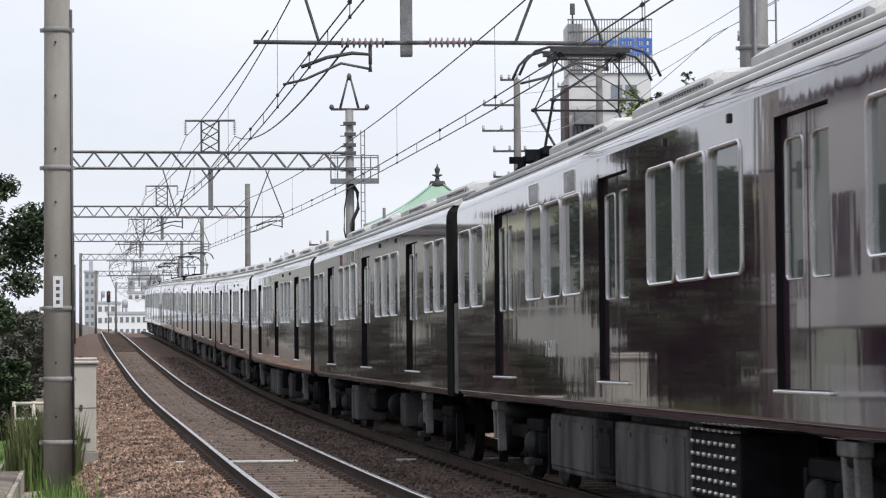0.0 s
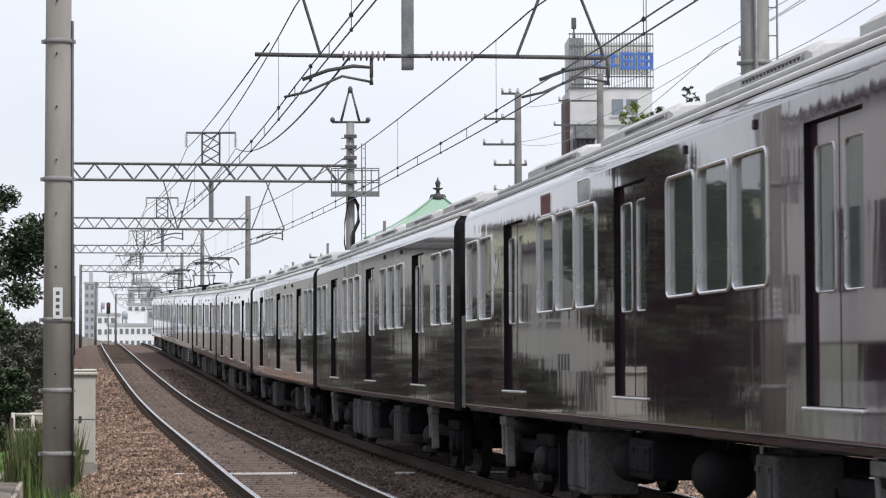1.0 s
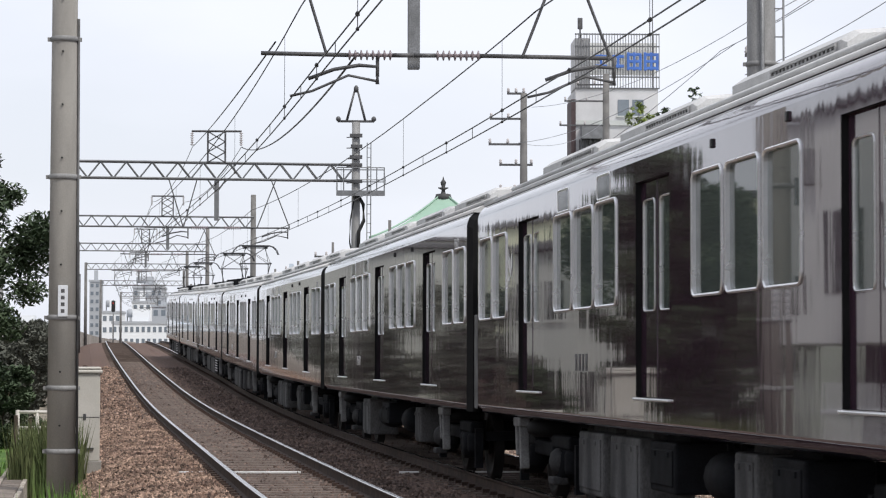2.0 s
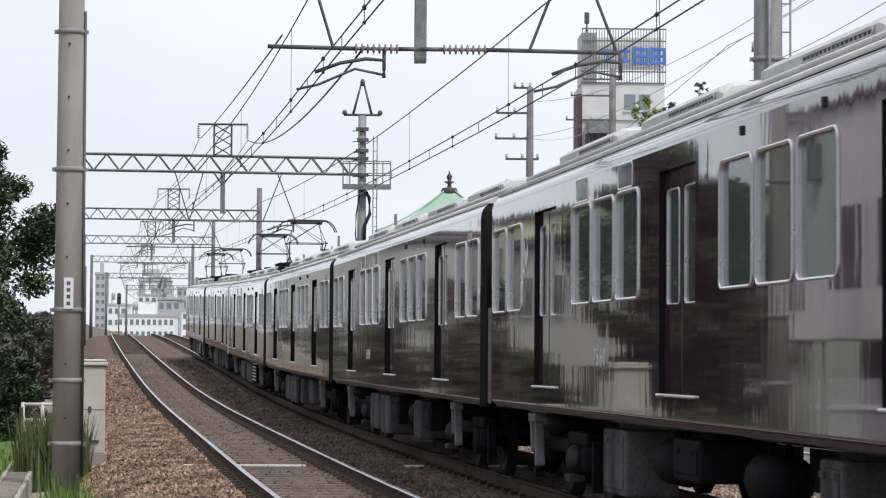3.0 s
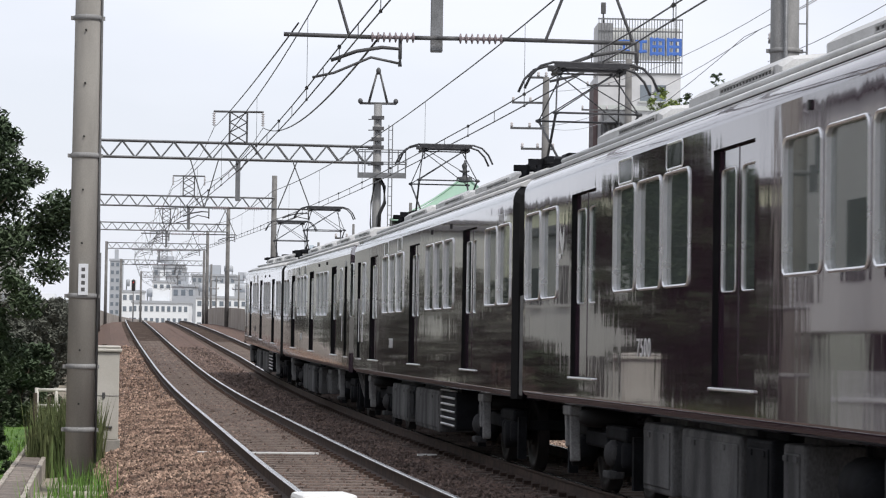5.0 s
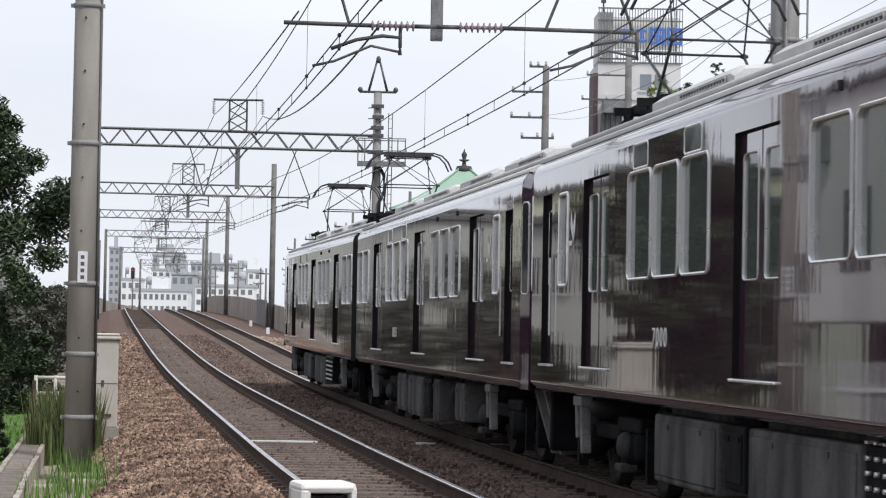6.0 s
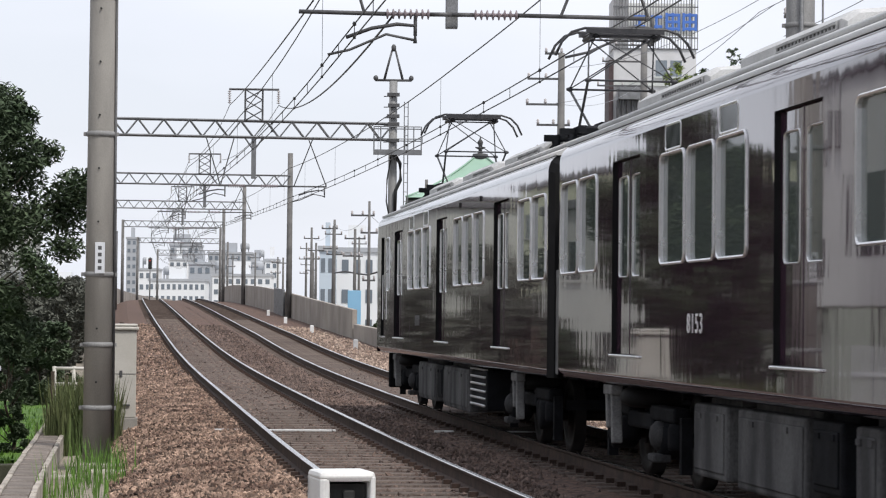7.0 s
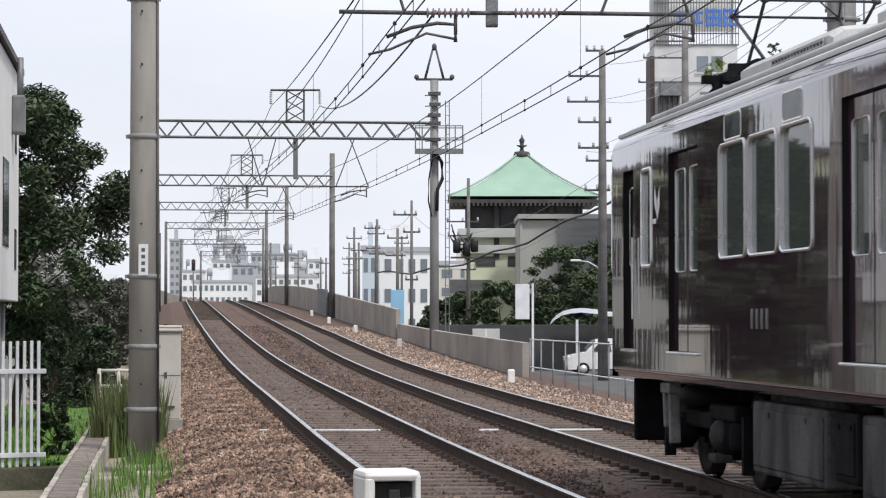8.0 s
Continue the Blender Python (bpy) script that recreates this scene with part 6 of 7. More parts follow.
def transformers(p):
    """Black drums, a bracket and loose loops of cable on a street pole."""
    rnd = random.Random(31)
    for x, z in ((-0.62, 5.9), (-0.1, 5.75), (0.32, 5.95)):
        bm = bmesh.new()
        lathe(bm, [(0.1, z), (0.2, z + 0.04), (0.21, z + 0.62), (0.16, z + 0.7), (0.05, z + 0.76)], Matrix.Translation((x, -0.28, 0)), n=12)
        part("transformer", bm, BLACKPAINT, p, "black transformer drum")
    part("bracket", boxed(-0.95, 0.6, -0.34, -0.2, 5.62, 5.72, bevel=0.01), STEEL_DARK, p)
    part("switch_case", boxed(-1.05, -0.1, -0.3, 0.1, 5.05, 5.3, bevel=0.03), BOX_WHITE, p, "pale switch case")
    for i in range(7):
        x0, x1 = rnd.uniform(-1.0, 0.0), rnd.uniform(-0.1, 0.6)
        z0, z1 = rnd.uniform(6.4, 7.5), rnd.uniform(5.2, 7.0)
        bm = bmesh.new()
        tube(bm, [(x0 + (x1 - x0) * u, -0.3, z0 + (z1 - z0) * u - 0.5 * math.sin(math.pi * u)) for u in np.linspace(0, 1, 7)], 0.035, n=5)
        part("cable_loop", bm, BLACKPAINT, p)


def utility_pole(x, y, h, r, label, arms, lamp=False, striped=False):
    p = empty("utility_pole", Matrix.Translation((x, y, -0.95)), label, "utility pole", "street utility poles")
    bm = bmesh.new()
    lathe(bm, [(r, 0), (r * 0.8, h * 0.6), (r * 0.62, h)], n=14)
    part("shaft", bm, POLE_GREY, p)
    for z, w, off in arms:
        bm = bmesh.new()
        box(bm, -w + off, w + off, -0.04, 0.04, z, z + 0.08)
        part("crossarm", bm, STEEL_DARK, p)
        for sx in (-w + off + 0.05, off, w + off - 0.05):
            bm = bmesh.new()
            lathe(bm, [(0.03, z + 0.08), (0.07, z + 0.12), (0.04, z + 0.17), (0.06, z + 0.22), (0.02, z + 0.27)], Matrix.Translation((sx, 0, 0)), n=8)
            part("insulator", bm, PORCELAIN_W, p)
    if lamp:
        bm = bmesh.new()
        tube(bm, [(0, 0, 4.1), (-0.2, 0, 4.45), (-0.55, 0, 4.65), (-0.9, 0, 4.7)], 0.025)
        box(bm, -1.25, -0.85, -0.07, 0.07, 4.67, 4.75, bevel=0.02)
        part("street_lamp_arm", bm, WHITE_PAINT, p)
    if striped:
        for k in range(4):
            bm = bmesh.new()
            lathe(bm, [(r + 0.008, 0.5 + k * 0.4), (r + 0.008, 0.7 + k * 0.4)], n=14)
            part("warning_stripe", bm, BLACKPAINT if k % 2 else YELLOW, p)
    return p


utility_pole(6.2, 95.0, 12.9, 0.2, "tall concrete street pole with crossarms and a curved lamp", [(12.84, 0.35, -0.3), (11.85, 0.72, -0.6), (10.85, 0.75, -0.62), (10.05, 0.65, -0.3), (9.05, 0.6, -0.35), (8.55, 0.55, -0.1), (7.4, 0.5, -0.2)], lamp=True)
transformer_pole = utility_pole(1.35, 130.0, 9.9, 0.13, "slim concrete pole with black transformers beside the temple", [(7.55, 0.85, -0.3), (6.8, 0.6, -0.5), (5.0, 0.4, 0)])
transformers(transformer_pole)
utility_pole(-1.45, 113.0, 7.9, 0.09, "slim steel pole with a striped foot behind the wall", [(7.2, 0.55, -0.3), (6.4, 0.4, 0), (4.2, 0.3, 0)], striped=True)
utility_pole(-4.1, 152.0, 8.6, 0.12, "slim concrete street pole behind the parapet", [(8.0, 0.5, -0.3), (6.4, 0.5, 0)])
utility_pole(-6.9, 190.0, 9.5, 0.13, "slim concrete street pole far along the line", [(8.6, 0.6, 0), (7.0, 0.6, 0)])
utility_pole(-6.2, 180.0, 8.0, 0.12, "slim concrete street pole far along the line", [(7.4, 0.6, 0)])
utility_pole(-9.8, 205.0, 7.5, 0.12, "slim concrete street pole far along the line", [(7.0, 0.6, 0)])
utility_pole(12.4, 125.0, 17.2, 0.26, "concrete street pole with crossarms and transformer in front of the tower", [(16.6, 0.9, -0.6), (15.75, 1.15, -1.0), (14.5, 1.3, -1.1), (12.4, 1.4, 0.2)])
utility_pole(9.7, 60.0, 11.0, 0.17, "concrete street pole beside the tracks", [(10.0, 0.3, 0)])


def street_cables():
    runs = [((6.0, 95, 10.0), (12.2, 125, 13.7)), ((5.6, 95, 8.0), (11.6, 125, 11.5)), ((6.4, 95, 6.6), (12.8, 125, 9.4)), ((1.2, 130, 6.0), (6.2, 95, 7.2)),
            ((-1.5, 113, 6.4), (1.4, 130, 5.9)), ((1.3, 130, 4.3), (6.3, 95, 6.2)), ((-4.1, 152, 7.3), (-1.5, 113, 6.3)), ((-6.9, 190, 7.8), (-4.1, 152, 7.2)),
            ((6.0, 95, 10.0), (9.2, 60, 9.4)), ((6.5, 95, 11.4), (9.6, 60, 10.0)), ((5.7, 95, 8.1), (8.8, 60, 9.2)), ((9.2, 60, 9.4), (10.8, 30, 10.4)), ((9.6, 60, 9.9), (11.2, 30, 10.8)), ((8.8, 60, 9.2), (10.4, 30, 10.2)),
            ((9.4, 60, 8.6), (11.0, 30, 9.5))]
    for a_, b_ in runs:
        w = empty("street_cable", Matrix(), "thin grey cable slung between street poles", "cable", "street cables")
        bm = bmesh.new()
        a_, b_ = Vector(a_), Vector(b_)
        tube(bm, [a_.lerp(b_, i / 12) - Vector((0, 0, 0.5 * 4 * i / 12 * (1 - i / 12))) for i in range(13)], 0.009, n=5)
        part("strand", bm, WIRE_THIN, w)
    w = empty("heavy_cable", Matrix(), "thick dark bundled cable sagging between poles", "cable")
    bm = bmesh.new()
    a_, b_ = Vector((-4.0, 150, 4.3)), Vector((7.5, 96, 6.7))
    tube(bm, [a_.lerp(b_, i / 16) - Vector((0, 0, 1.0 * 4 * i / 16 * (1 - i / 16) - 0.12 * math.sin(i * 1.6))) for i in range(17)], 0.05, n=6)
    part("strand", bm, BLACKPAINT, w)


street_cables()


def temple():
    X, Y = 5.4, 176.0
    t = empty("temple_hall", Matrix.Translation((X + 0.25, Y - 1.0, -1.0)) @ Matrix.Diagonal((0.87, 0.87, 1, 1)), "temple hall with a pale green copper pyramid roof and bronze finial", "temple")
    W = 6.1
    bm = bmesh.new()
    rows = []
    for u in np.linspace(0, 1, 9):
        w = W * (1 - u) + 0.45 * u
        z = 10.75 + 3.35 * (0.62 * u + 0.38 * u * u)
        rows.append([bm.verts.new((sx * w, sy * w, z + (0.22 * (1 - u) ** 3 if True else 0))) for sx, sy in ((-1, -1), (1, -1), (1, 1), (-1, 1))])
    for r, q in zip(rows, rows[1:]):
        for i in range(4):
            bm.faces.new((r[i], r[(i + 1) % 4], q[(i + 1) % 4], q[i]))
    bm.faces.new(rows[-1])
    bm.faces.new(rows[0][::-1])
    part("roof", bm, COPPER_GREEN, t, "pale green copper pyramid roof")
    bm = bmesh.new()
    for i in range(4):
        a_ = rows_dir = ((-1, -1), (1, -1), (1, 1), (-1, 1))[i]
        tube(bm, [(a_[0] * (W * (1 - u) + 0.45 * u), a_[1] * (W * (1 - u) + 0.45 * u), 11.02 + 3.35 * (0.62 * u + 0.38 * u * u) - 0.2 * u) for u in np.linspace(0, 1, 9)], 0.07, n=6)
    part("ridge", bm, COPPER_GREEN, t)
    bm = bmesh.new()
    lathe(bm, [(0.5, 13.9), (0.72, 14.1), (0.6, 14.4), (0.2, 14.45), (0.14, 14.7), (0.36, 14.8), (0.14, 14.9), (0.2, 15.1), (0.24, 15.25), (0.08, 15.45), (0.03, 15.65)], n=14)
    rod(bm, (-0.42, 0, 14.85), (0.42, 0, 14.85), 0.05, n=6)
    part("finial", bm, TEMPLE_DARK, t, "dark bronze finial")
    bm = bmesh.new()
    box(bm, -W + 0.1, W - 0.1, -W + 0.1, W - 0.1, 10.5, 10.75)
    for k in range(34):
        x = -W + 0.3 + k * (2 * W - 0.6) / 33
        box(bm, x - 0.08, x + 0.08, -W + 0.02, -W + 0.6, 10.3, 10.51)
    part("eave_soffit", bm, TEMPLE_DARK, t, "dark timber soffit with rafter ends")
    part("upper_wall", boxed(-4.6, 4.6, -4.6, 4.6, 8.6, 10.5), TEMPLE_DARK, t)
    for x in (-4.5, -2.2, 0.0, 2.2, 4.5):
        part("column", boxed(x - 0.22, x + 0.22, -5.0, -4.55, 6.6, 10.5, bevel=0.03), TEMPLE_DARK, t)
    part("balcony", boxed(-5.3, 5.3, -5.5, 5.3, 8.1, 8.75, bevel=0.04), TEMPLE_PALE, t, "pale stone balcony band")
    part("lower_band", boxed(-5.0, 5.0, -5.2, 5.0, 7.0, 7.6, bevel=0.04), TEMPLE_PALE, t)
    part("lower_wall", boxed(-4.7, 4.7, -4.9, 4.7, 0, 8.1), TEMPLE_WALL, t, "cream plaster wall")
    for k in range(3):
        part("shutter", boxed(-3.9 + k * 2.6, -2.3 + k * 2.6, -4.96, -4.88, 6.1, 6.8), TEMPLE_DARK, t)
    bm = bmesh.new()
    box(bm, -5.5, -3.0, -7.5, -4.9, 4.0, 4.2)
    v = [bm.verts.new(p) for p in ((-6.0, -7.8, 4.2), (-2.6, -7.8, 4.2), (-2.6, -4.8, 5.2), (-6.0, -4.8, 5.2))]
    bm.faces.new(v)
    part("porch_roof", bm, TEMPLE_DARK, t)
    h = empty("grey_annex", Matrix.Translation((9.0, 160, -1.0)), "grey sided annex building in front of the temple", "building")
    part("wall", boxed(-4.0, 2.2, 0, 9, 0, 8.9), SIDING_PALE, h)
    part("clad_wall", boxed(-1.5, 9, -0.25, 8, 0, 9.0), SIDING, h)
    part("parapet", boxed(-4.1, 9.1, -0.35, 9.1, 9.0, 9.3), SIDING_PALE, h)
    part("drainpipe", boxed(-3.95, -3.8, -0.12, -0.002, 0, 8.8), SIDING_PALE, h)
    part("wall_lamp", boxed(3.6, 3.9, -0.45, -0.25, 6.3, 6.6, bevel=0.03), BOX_WHITE, h)


temple()
for i, (x, y, hgt, sp) in enumerate(((3.0, 128, 4.3, 1.9), (6.6, 134, 6.3, 2.6), (4.9, 122, 3.6, 1.7), (8.4, 137, 6.6, 2.5), (9.6, 128, 5.2, 2.0), (1.5, 138, 3.8, 1.8), (0.2, 142, 3.5, 1.5), (-0.6, 122, 2.3, 1.2), (11.8, 131, 6.8, 2.4))):
    tree("garden_tree", (x, y, -0.95), hgt, sp, 40 + i, "dark green clipped garden tree in front of the temple", LEAF_PINE, n=190, size=0.15, low=0.12, clumps=40, flat=0.5, group="garden trees by the temple")


def street_things():
    s = empty("white_sign_board", Matrix.Translation((3.05, 88, -0.95)), "blank white sign board on a steel post", "sign")
    part("post", boxed(0.14, 0.22, -0.04, 0.04, 0, 3.72), WHITE_PAINT, s)
    part("board", boxed(-0.45, 0.06, -0.04, 0.04, 2.43, 3.69, bevel=0.01), WHITE_PAINT, s)
    c = empty("bicycle_shelter", Matrix.Translation((6.1, 112, -0.95)), "white curved-roof shelter on steel posts", "shelter")
    bm = bmesh.new()
    pts = [(-1.25, 2.15), (-1.0, 2.4), (-0.7, 2.58), (-0.3, 2.68), (0.2, 2.72), (0.8, 2.66), (1.4, 2.55), (2.6, 2.5)]
    a_ = [bm.verts.new((x, -0.8, z)) for x, z in pts]
    b_ = [bm.verts.new((x + 0.2, 1.8, z + 0.22)) for x, z in pts]
    for i in range(len(pts) - 1):
        bm.faces.new((a_[i], a_[i + 1], b_[i + 1], b_[i]))
    r = bmesh.ops.solidify(bm, geom=bm.faces[:], thickness=0.06)
    part("roof", bm, WHITE_PAINT, c)
    for x in (0.0, 1.3, 2.6):
        part("post", boxed(x - 0.06, x + 0.06, -0.7, -0.58, 0, 2.4), WHITE_PAINT, c)
    finish("garden_wall", boxed(-0.5, 16, 114.5, 114.9, -1.0, 1.2, bevel=0.02), TEMPLE_DARK, label="dark garden wall behind the parking lot", category="wall", kind="structure")
    b = empty("notice_board", Matrix.Translation((1.9, 108, -0.95)), "small pale notice board on a post", "sign")
    part("post", boxed(-0.04, 0.04, -0.04, 0.04, 0, 2.0), WHITE_PAINT, b)
    part("panel", boxed(-0.6, 0.6, -0.03, 0.03, 1.3, 2.0, bevel=0.01), TEMPLE_PALE, b)


street_things()


TOWER_GREY = mat("weathered_tower_tile", (0.58, 0.58, 0.59), (0.47, 0.47, 0.48), scale=0.6, rough=0.7, fine=0.1)


def billboard_tower():
    Y = 150.0
    t = empty("billboard_tower", Matrix.Translation((15.5, Y, -1.0)), "pale grey tower block with blue characters on a rooftop lattice", "building")
    part("wall", boxed(-2.5, 2.6, 0, 6, 0, 19.3), TOWER_GREY, t)
    part("dark_edge", boxed(-2.78, -2.5, -0.1, 3, 0, 18.6), mat("brown_cladding", (0.07, 0.045, 0.048), rough=0.7), t)
    part("band", boxed(-2.5, 2.65, -0.12, 6, 17.0, 17.3), TEMPLE_PALE, t)
    part("cooling_unit", boxed(-2.2, -0.9, -0.7, -0.02, 16.1, 16.95, bevel=0.05), STEEL, t)
    for k in range(5):
        part("service_pipe", boxed(-2.3 + k * 0.3, -2.2 + k * 0.3, -0.4, -0.02, 14.6, 16.096), STEEL_DARK, t)
    for x, z in ((0.1, 17.6), (1.0, 17.6), (0.3, 15.4), (1.5, 15.4), (0.3, 12.4), (1.5, 12.4), (0.3, 9.4), (1.5, 9.4)):
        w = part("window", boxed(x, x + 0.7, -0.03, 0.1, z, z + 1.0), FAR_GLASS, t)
        part("sill", boxed(x - 0.1, x + 0.8, -0.12, 0, z - 0.1, z - 0.004), TEMPLE_PALE, w)
    part("sign_side", boxed(-2.55, -1.6, 0, 3.0, 19.3, 22.4), TOWER_GREY, t)
    for k in range(31):
        x = -2.5 + k * 0.172
        shared("lattice_bar", "latbar", lambda: boxed(-0.022, 0.022, -0.12, -0.06, 19.25, 22.7), STEEL, t, pose(x, 0, 0))
    for z in (19.3, 20.0, 21.9, 22.65):
        part("lattice_rail", boxed(-2.55, 2.7, -0.06, 0.0, z - 0.04, z + 0.04), STEEL, t)
    part("back_panel", boxed(-1.6, 2.6, 0.6, 0.8, 20.2, 22.2), TOWER_WALL, t)
    for i, x in enumerate((-0.95, 0.1, 1.1, 2.15)):
        w, h = (0.36, 0.42) if i < 2 else (0.46, 0.56)
        zc = 20.95
        ch = part("sign_character", boxed(x - 0.08, x + 0.08, -0.3, -0.2, zc - h, zc + h, bevel=0.02), SIGN_BLUE, t, "blue sign character")
        for z in ((0.3, -0.3) if i < 2 else (0.42, 0.0, -0.42)):
            part("stroke", boxed(x - w, x + w, -0.303, -0.197, zc + z - 0.09, zc + z + 0.09, bevel=0.02), SIGN_BLUE, ch)
        if i > 1:
            part("stroke", boxed(x - w, x - w + 0.17, -0.306, -0.194, zc - h, zc + h, bevel=0.02), SIGN_BLUE, ch)
            part("stroke", boxed(x + w - 0.17, x + w, -0.306, -0.194, zc - h, zc + h * 0.6, bevel=0.02), SIGN_BLUE, ch)
    bm = bmesh.new()
    rod(bm, (-2.2, 0.3, 22.4), (-2.2, 0.3, 23.4), 0.05, n=6)
    box(bm, -2.35, -2.05, 0.2, 0.4, 23.0, 23.7, bevel=0.03)
    part("aerial", bm, STEEL_DARK, t)
    bm = bmesh.new()
    rod(bm, (2.3, 0.3, 19.3), (2.3, 0.3, 25.5), 0.03, n=6)
    part("lightning_rod", bm, STEEL_DARK, t)
    # leafy planting on the neighbouring roof
    b = empty("low_block", Matrix.Translation((20.5, 140, -1.0)), "pale low block with a planted roof", "building")
    part("wall", boxed(-5.6, 5, 0, 8, 0, 14.9), SIDING_PALE, b)
    part("parapet", boxed(-5.7, 5.1, -0.1, 8.1, 14.9, 15.3), TOWER_WALL, b)
    for i, (x, h, s) in enumerate(((15.9, 2.4, 0.8), (17.4, 2.0, 0.7), (19.2, 3.3, 0.7), (20.4, 2.4, 0.8), (16.6, 1.6, 0.7))):
        tree("roof_shrub", (x, 141, 14.1), h, s, 70 + i, "yellow-green shrub on the planted roof", LEAF_YELLOW if i in (0, 4) else LEAF_PINE, n=24, size=0.14, low=0.15, clumps=22, group="shrubs on the roof")


billboard_tower()


def block(name, x, y, w, d, h, wall, label, cols, rows, base=-1.0, sign=None):
    b = empty(name, Matrix.Translation((x, y, base)), label, "building", "town beyond the line")
    part("wall", boxed(-w / 2, w / 2, 0, d, 0, h), wall, b)
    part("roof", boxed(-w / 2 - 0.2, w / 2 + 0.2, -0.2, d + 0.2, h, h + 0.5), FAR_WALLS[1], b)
    part("stair_head", boxed(-w / 6, w / 8, d * 0.3, d * 0.6, h + 0.5, h + 3), wall, b)
    for r in range(rows):
        for c in range(cols):
            x0 = -w / 2 + (c + 0.22) * w / cols
            z0 = (r + 0.3) * h / rows
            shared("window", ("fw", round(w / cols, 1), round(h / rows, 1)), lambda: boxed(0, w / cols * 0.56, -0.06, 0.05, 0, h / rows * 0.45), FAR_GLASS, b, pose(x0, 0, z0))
    return b


TOWN = [(-53.4, 606, 7.3, 12, 20, 1, 3, 6), (-53.4, 590, 4.6, 10, 16, 0, 2, 6), (-44.5, 640, 11.4, 12, 19, 1, 5, 6), (-32.9, 560, 4.0, 10, 15, 1, 2, 5), (-57.6, 560, 4.4, 10, 13, 0, 2, 4),
        (-68, 620, 2.6, 8, 22, 1, 1, 8), (-26.3, 500, 2.6, 8, 14, 0, 1, 5), (-42.5, 520, 4.8, 10, 13.6, 1, 2, 4), (-45.5, 500, 11.5, 10, 9.7, 0, 6, 3), (-31, 480, 11.5, 10, 10.5, 0, 5, 4),
        (-85, 620, 12, 12, 10.5, 0, 4, 4), (-96, 660, 14, 12, 11.5, 3, 4, 4), (-37, 540, 6, 8, 12.2, 1, 3, 4), (-60.5, 660, 5, 8, 15.5, 1, 2, 5),
        (-4.6, 262, 6.4, 10, 9.6, 0, 3, 2), (-7.5, 250, 1.5, 9, 9.4, 3, 1, 2), (-230, 560, 22, 14, 10, 2, 6, 3),
        (4, 300, 14, 10, 9, 2, 4, 3), (22, 260, 18, 12, 9, 0, 5, 3), (40, 210, 16, 12, 10, 1, 5, 3), (-150, 420, 30, 14, 14, 0, 7, 4), (-90, 300, 24, 12, 9, 2, 6, 3), (60, 150, 20, 14, 12, 2, 5, 4), (30, 60, 14, 20, 9, 0, 4, 3), (34, 10, 14, 24, 10, 1, 4, 3), (30, -40, 14, 24, 9, 2, 4, 3), (-34, -30, 16, 30, 9, 2, 4, 3)]
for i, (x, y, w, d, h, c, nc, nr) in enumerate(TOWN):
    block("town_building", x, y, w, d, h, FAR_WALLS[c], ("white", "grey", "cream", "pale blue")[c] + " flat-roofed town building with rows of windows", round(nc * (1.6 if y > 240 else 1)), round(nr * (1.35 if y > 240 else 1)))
for i, (x, y, h) in enumerate(((-8.9, 232, 9.6), (-12.0, 240, 8.4), (-4.6, 168, 8.8), (-2.6, 140, 7.6), (-7.6, 214, 8.2), (-15.5, 262, 9.4), (-3.3, 196, 9.0), (-20.5, 300, 10.2), (-11.0, 285, 9.2))):
    utility_pole(x, y, h, 0.12, "slim concrete street pole far along the line", [(h - 0.6, 0.6, 0), (h - 1.6, 0.5, -0.2)])
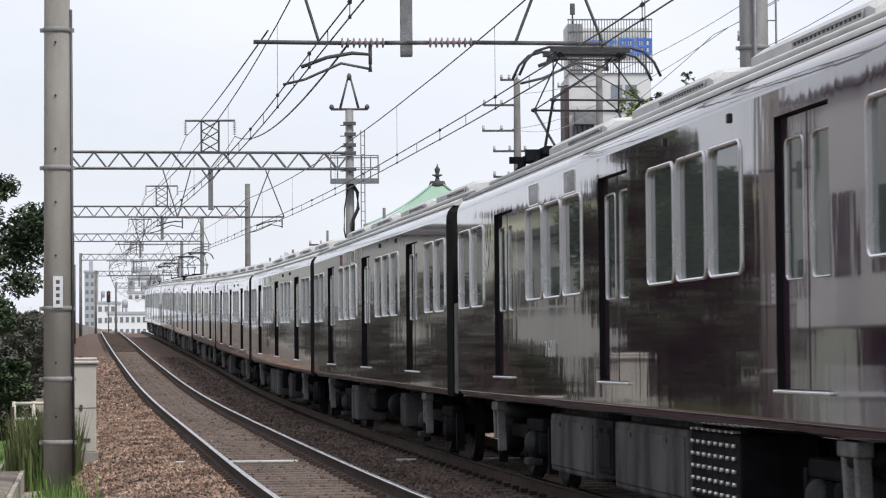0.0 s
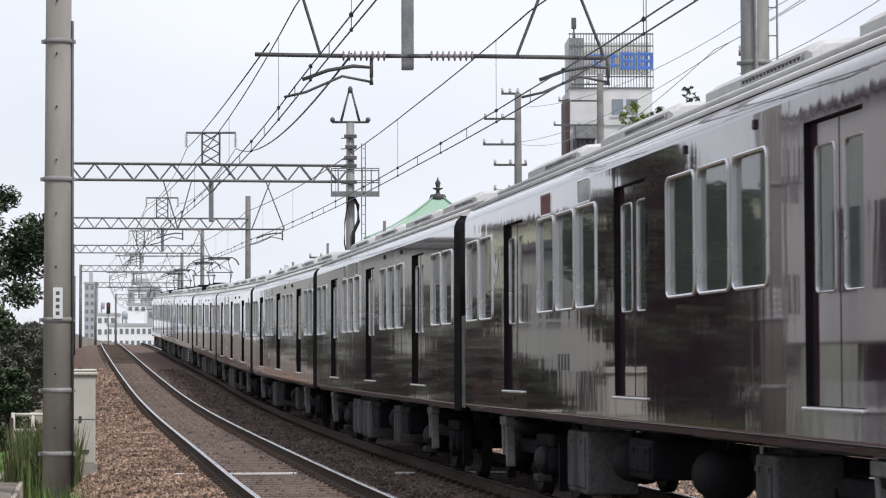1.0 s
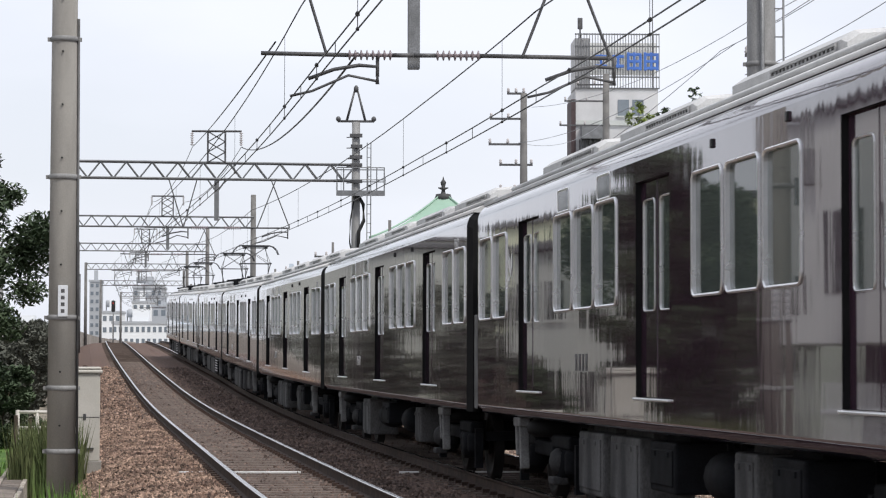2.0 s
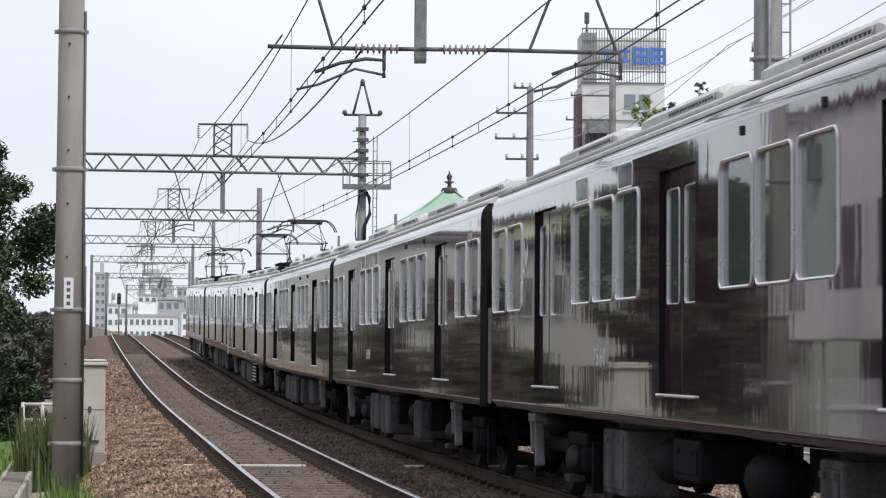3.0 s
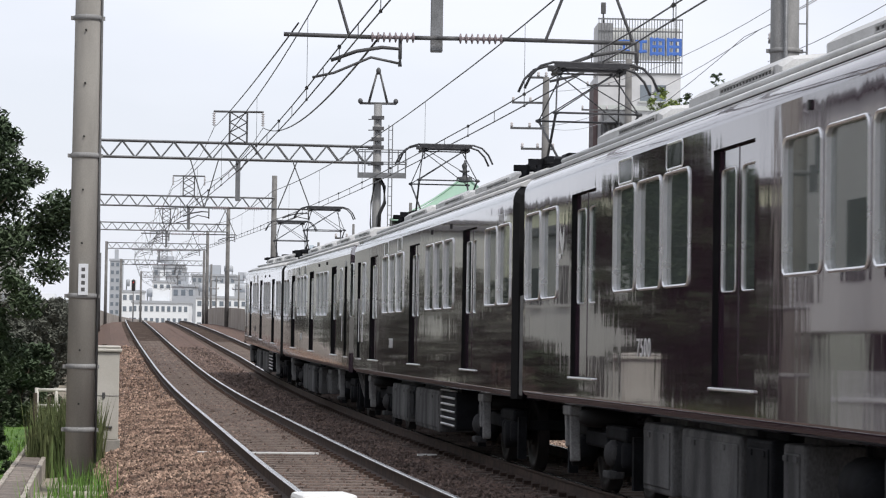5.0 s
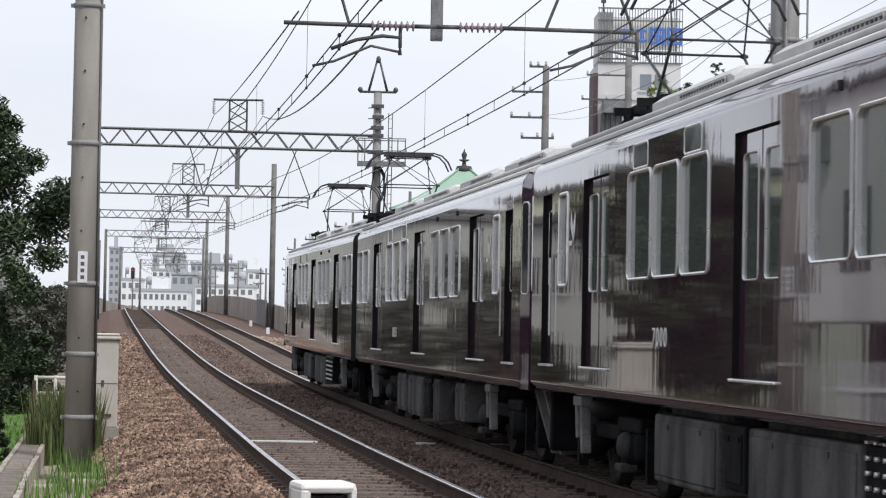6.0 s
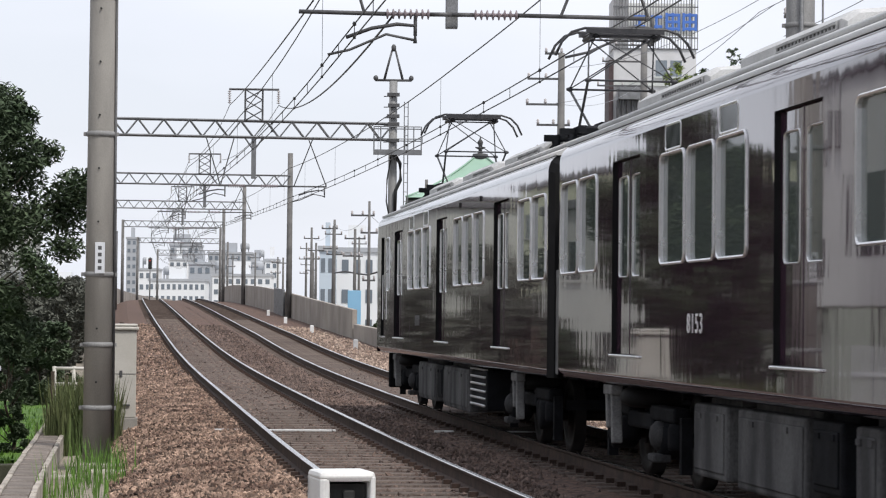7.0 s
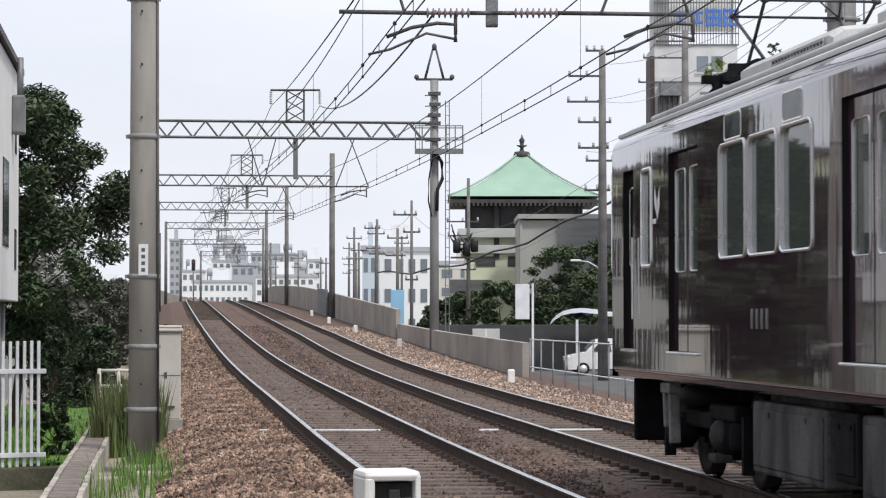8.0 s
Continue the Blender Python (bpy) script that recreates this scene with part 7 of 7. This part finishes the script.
for i, (x, y, w, h) in enumerate(((-55.5, 610, 2.2, 22.4), (-52.2, 594, 1.4, 18.4), (-41.0, 646, 2.4, 21.4), (-32.0, 564, 1.4, 17.4), (-58.6, 564, 1.4, 15.4), (-28, 486, 1.8, 12.9), (-48, 506, 1.8, 12.1), (-36, 486, 1.4, 12.9))):
    tank = empty("roof_tank", Matrix.Translation((x, y, h - 3.2)), "grey water tank on a frame on a town roof", "water tank", "roof tanks of the town")
    bm = bmesh.new()
    lathe(bm, [(w * 0.5, 1.2), (w * 0.5, 2.6), (w * 0.3, 2.9)], n=12)
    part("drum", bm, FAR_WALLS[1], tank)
    for sx in (-1, 1):
        part("leg", boxed(sx * w * 0.4 - 0.1, sx * w * 0.4 + 0.1, -0.1, 0.1, 0, 1.2), STEEL, tank)
finish("blue_sheet", boxed(-2.75, -2.05, 129, 129.2, 0.3, 3.0, bevel=0.02), BLUE_SHEET, label="light blue sheeting on a scaffold behind the wall", category="sheet")


def signal():
    p = along(330, -2.5)
    s = empty("railway_signal", Matrix.Translation(p), "slim railway signal with a dark oblong head", "signal")
    bm = bmesh.new()
    rod(bm, (0, 0, -0.5), (0, 0, 6.1), 0.09, n=8)
    part("post", bm, STEEL, s)
    part("head", boxed(-0.26, 0.26, -0.14, 0.14, 4.5, 6.0, bevel=0.12), BLACKPAINT, s, "black signal head")
    bm = bmesh.new()
    lathe(bm, [(0.02, 0), (0.09, 0.01), (0.09, 0.03)], Matrix.Translation((0, -0.14, 5.65)) @ pose(0, 0, 0, 90, 0, 0), n=12)
    part("lens", bm, SIGNAL_RED, s)
    k = along(170, -2.75)
    c = empty("line_post", Matrix.Translation(k), "slim dark line-side post", "post")
    bm = bmesh.new()
    rod(bm, (0, 0, -0.5), (0, 0, 5.0), 0.07, n=8)
    part("shaft", bm, STEEL_DARK, c)
    for i in range(5):
        q = along(52 + i * 1.6, -2.75 - 0.1 * (i % 2), -0.3)
        e_ = empty("marker_post", Matrix.Translation(q), "rusty steel stake beside the track", "post", "stakes beside the track")
        bm = bmesh.new()
        rod(bm, (0, 0, -0.3), (0.05, 0, 0.9 + 0.35 * (i % 3)), 0.05, n=7)
        part("stake", bm, RAIL_SIDE, e_)
    for y, o in ((92, 2.6), (112, 2.5), (128, 2.4), (146, 2.6), (62, 2.7)):
        q = along(y, o, -0.4, True)
        e_ = empty("white_marker", Matrix.Translation(q), "small white concrete marker in the ballast", "marker", "white markers")
        part("stone", boxed(-0.09, 0.09, -0.09, 0.09, -0.2, 0.45, bevel=0.03), BOX_WHITE, e_)


signal()
stones()
motions()
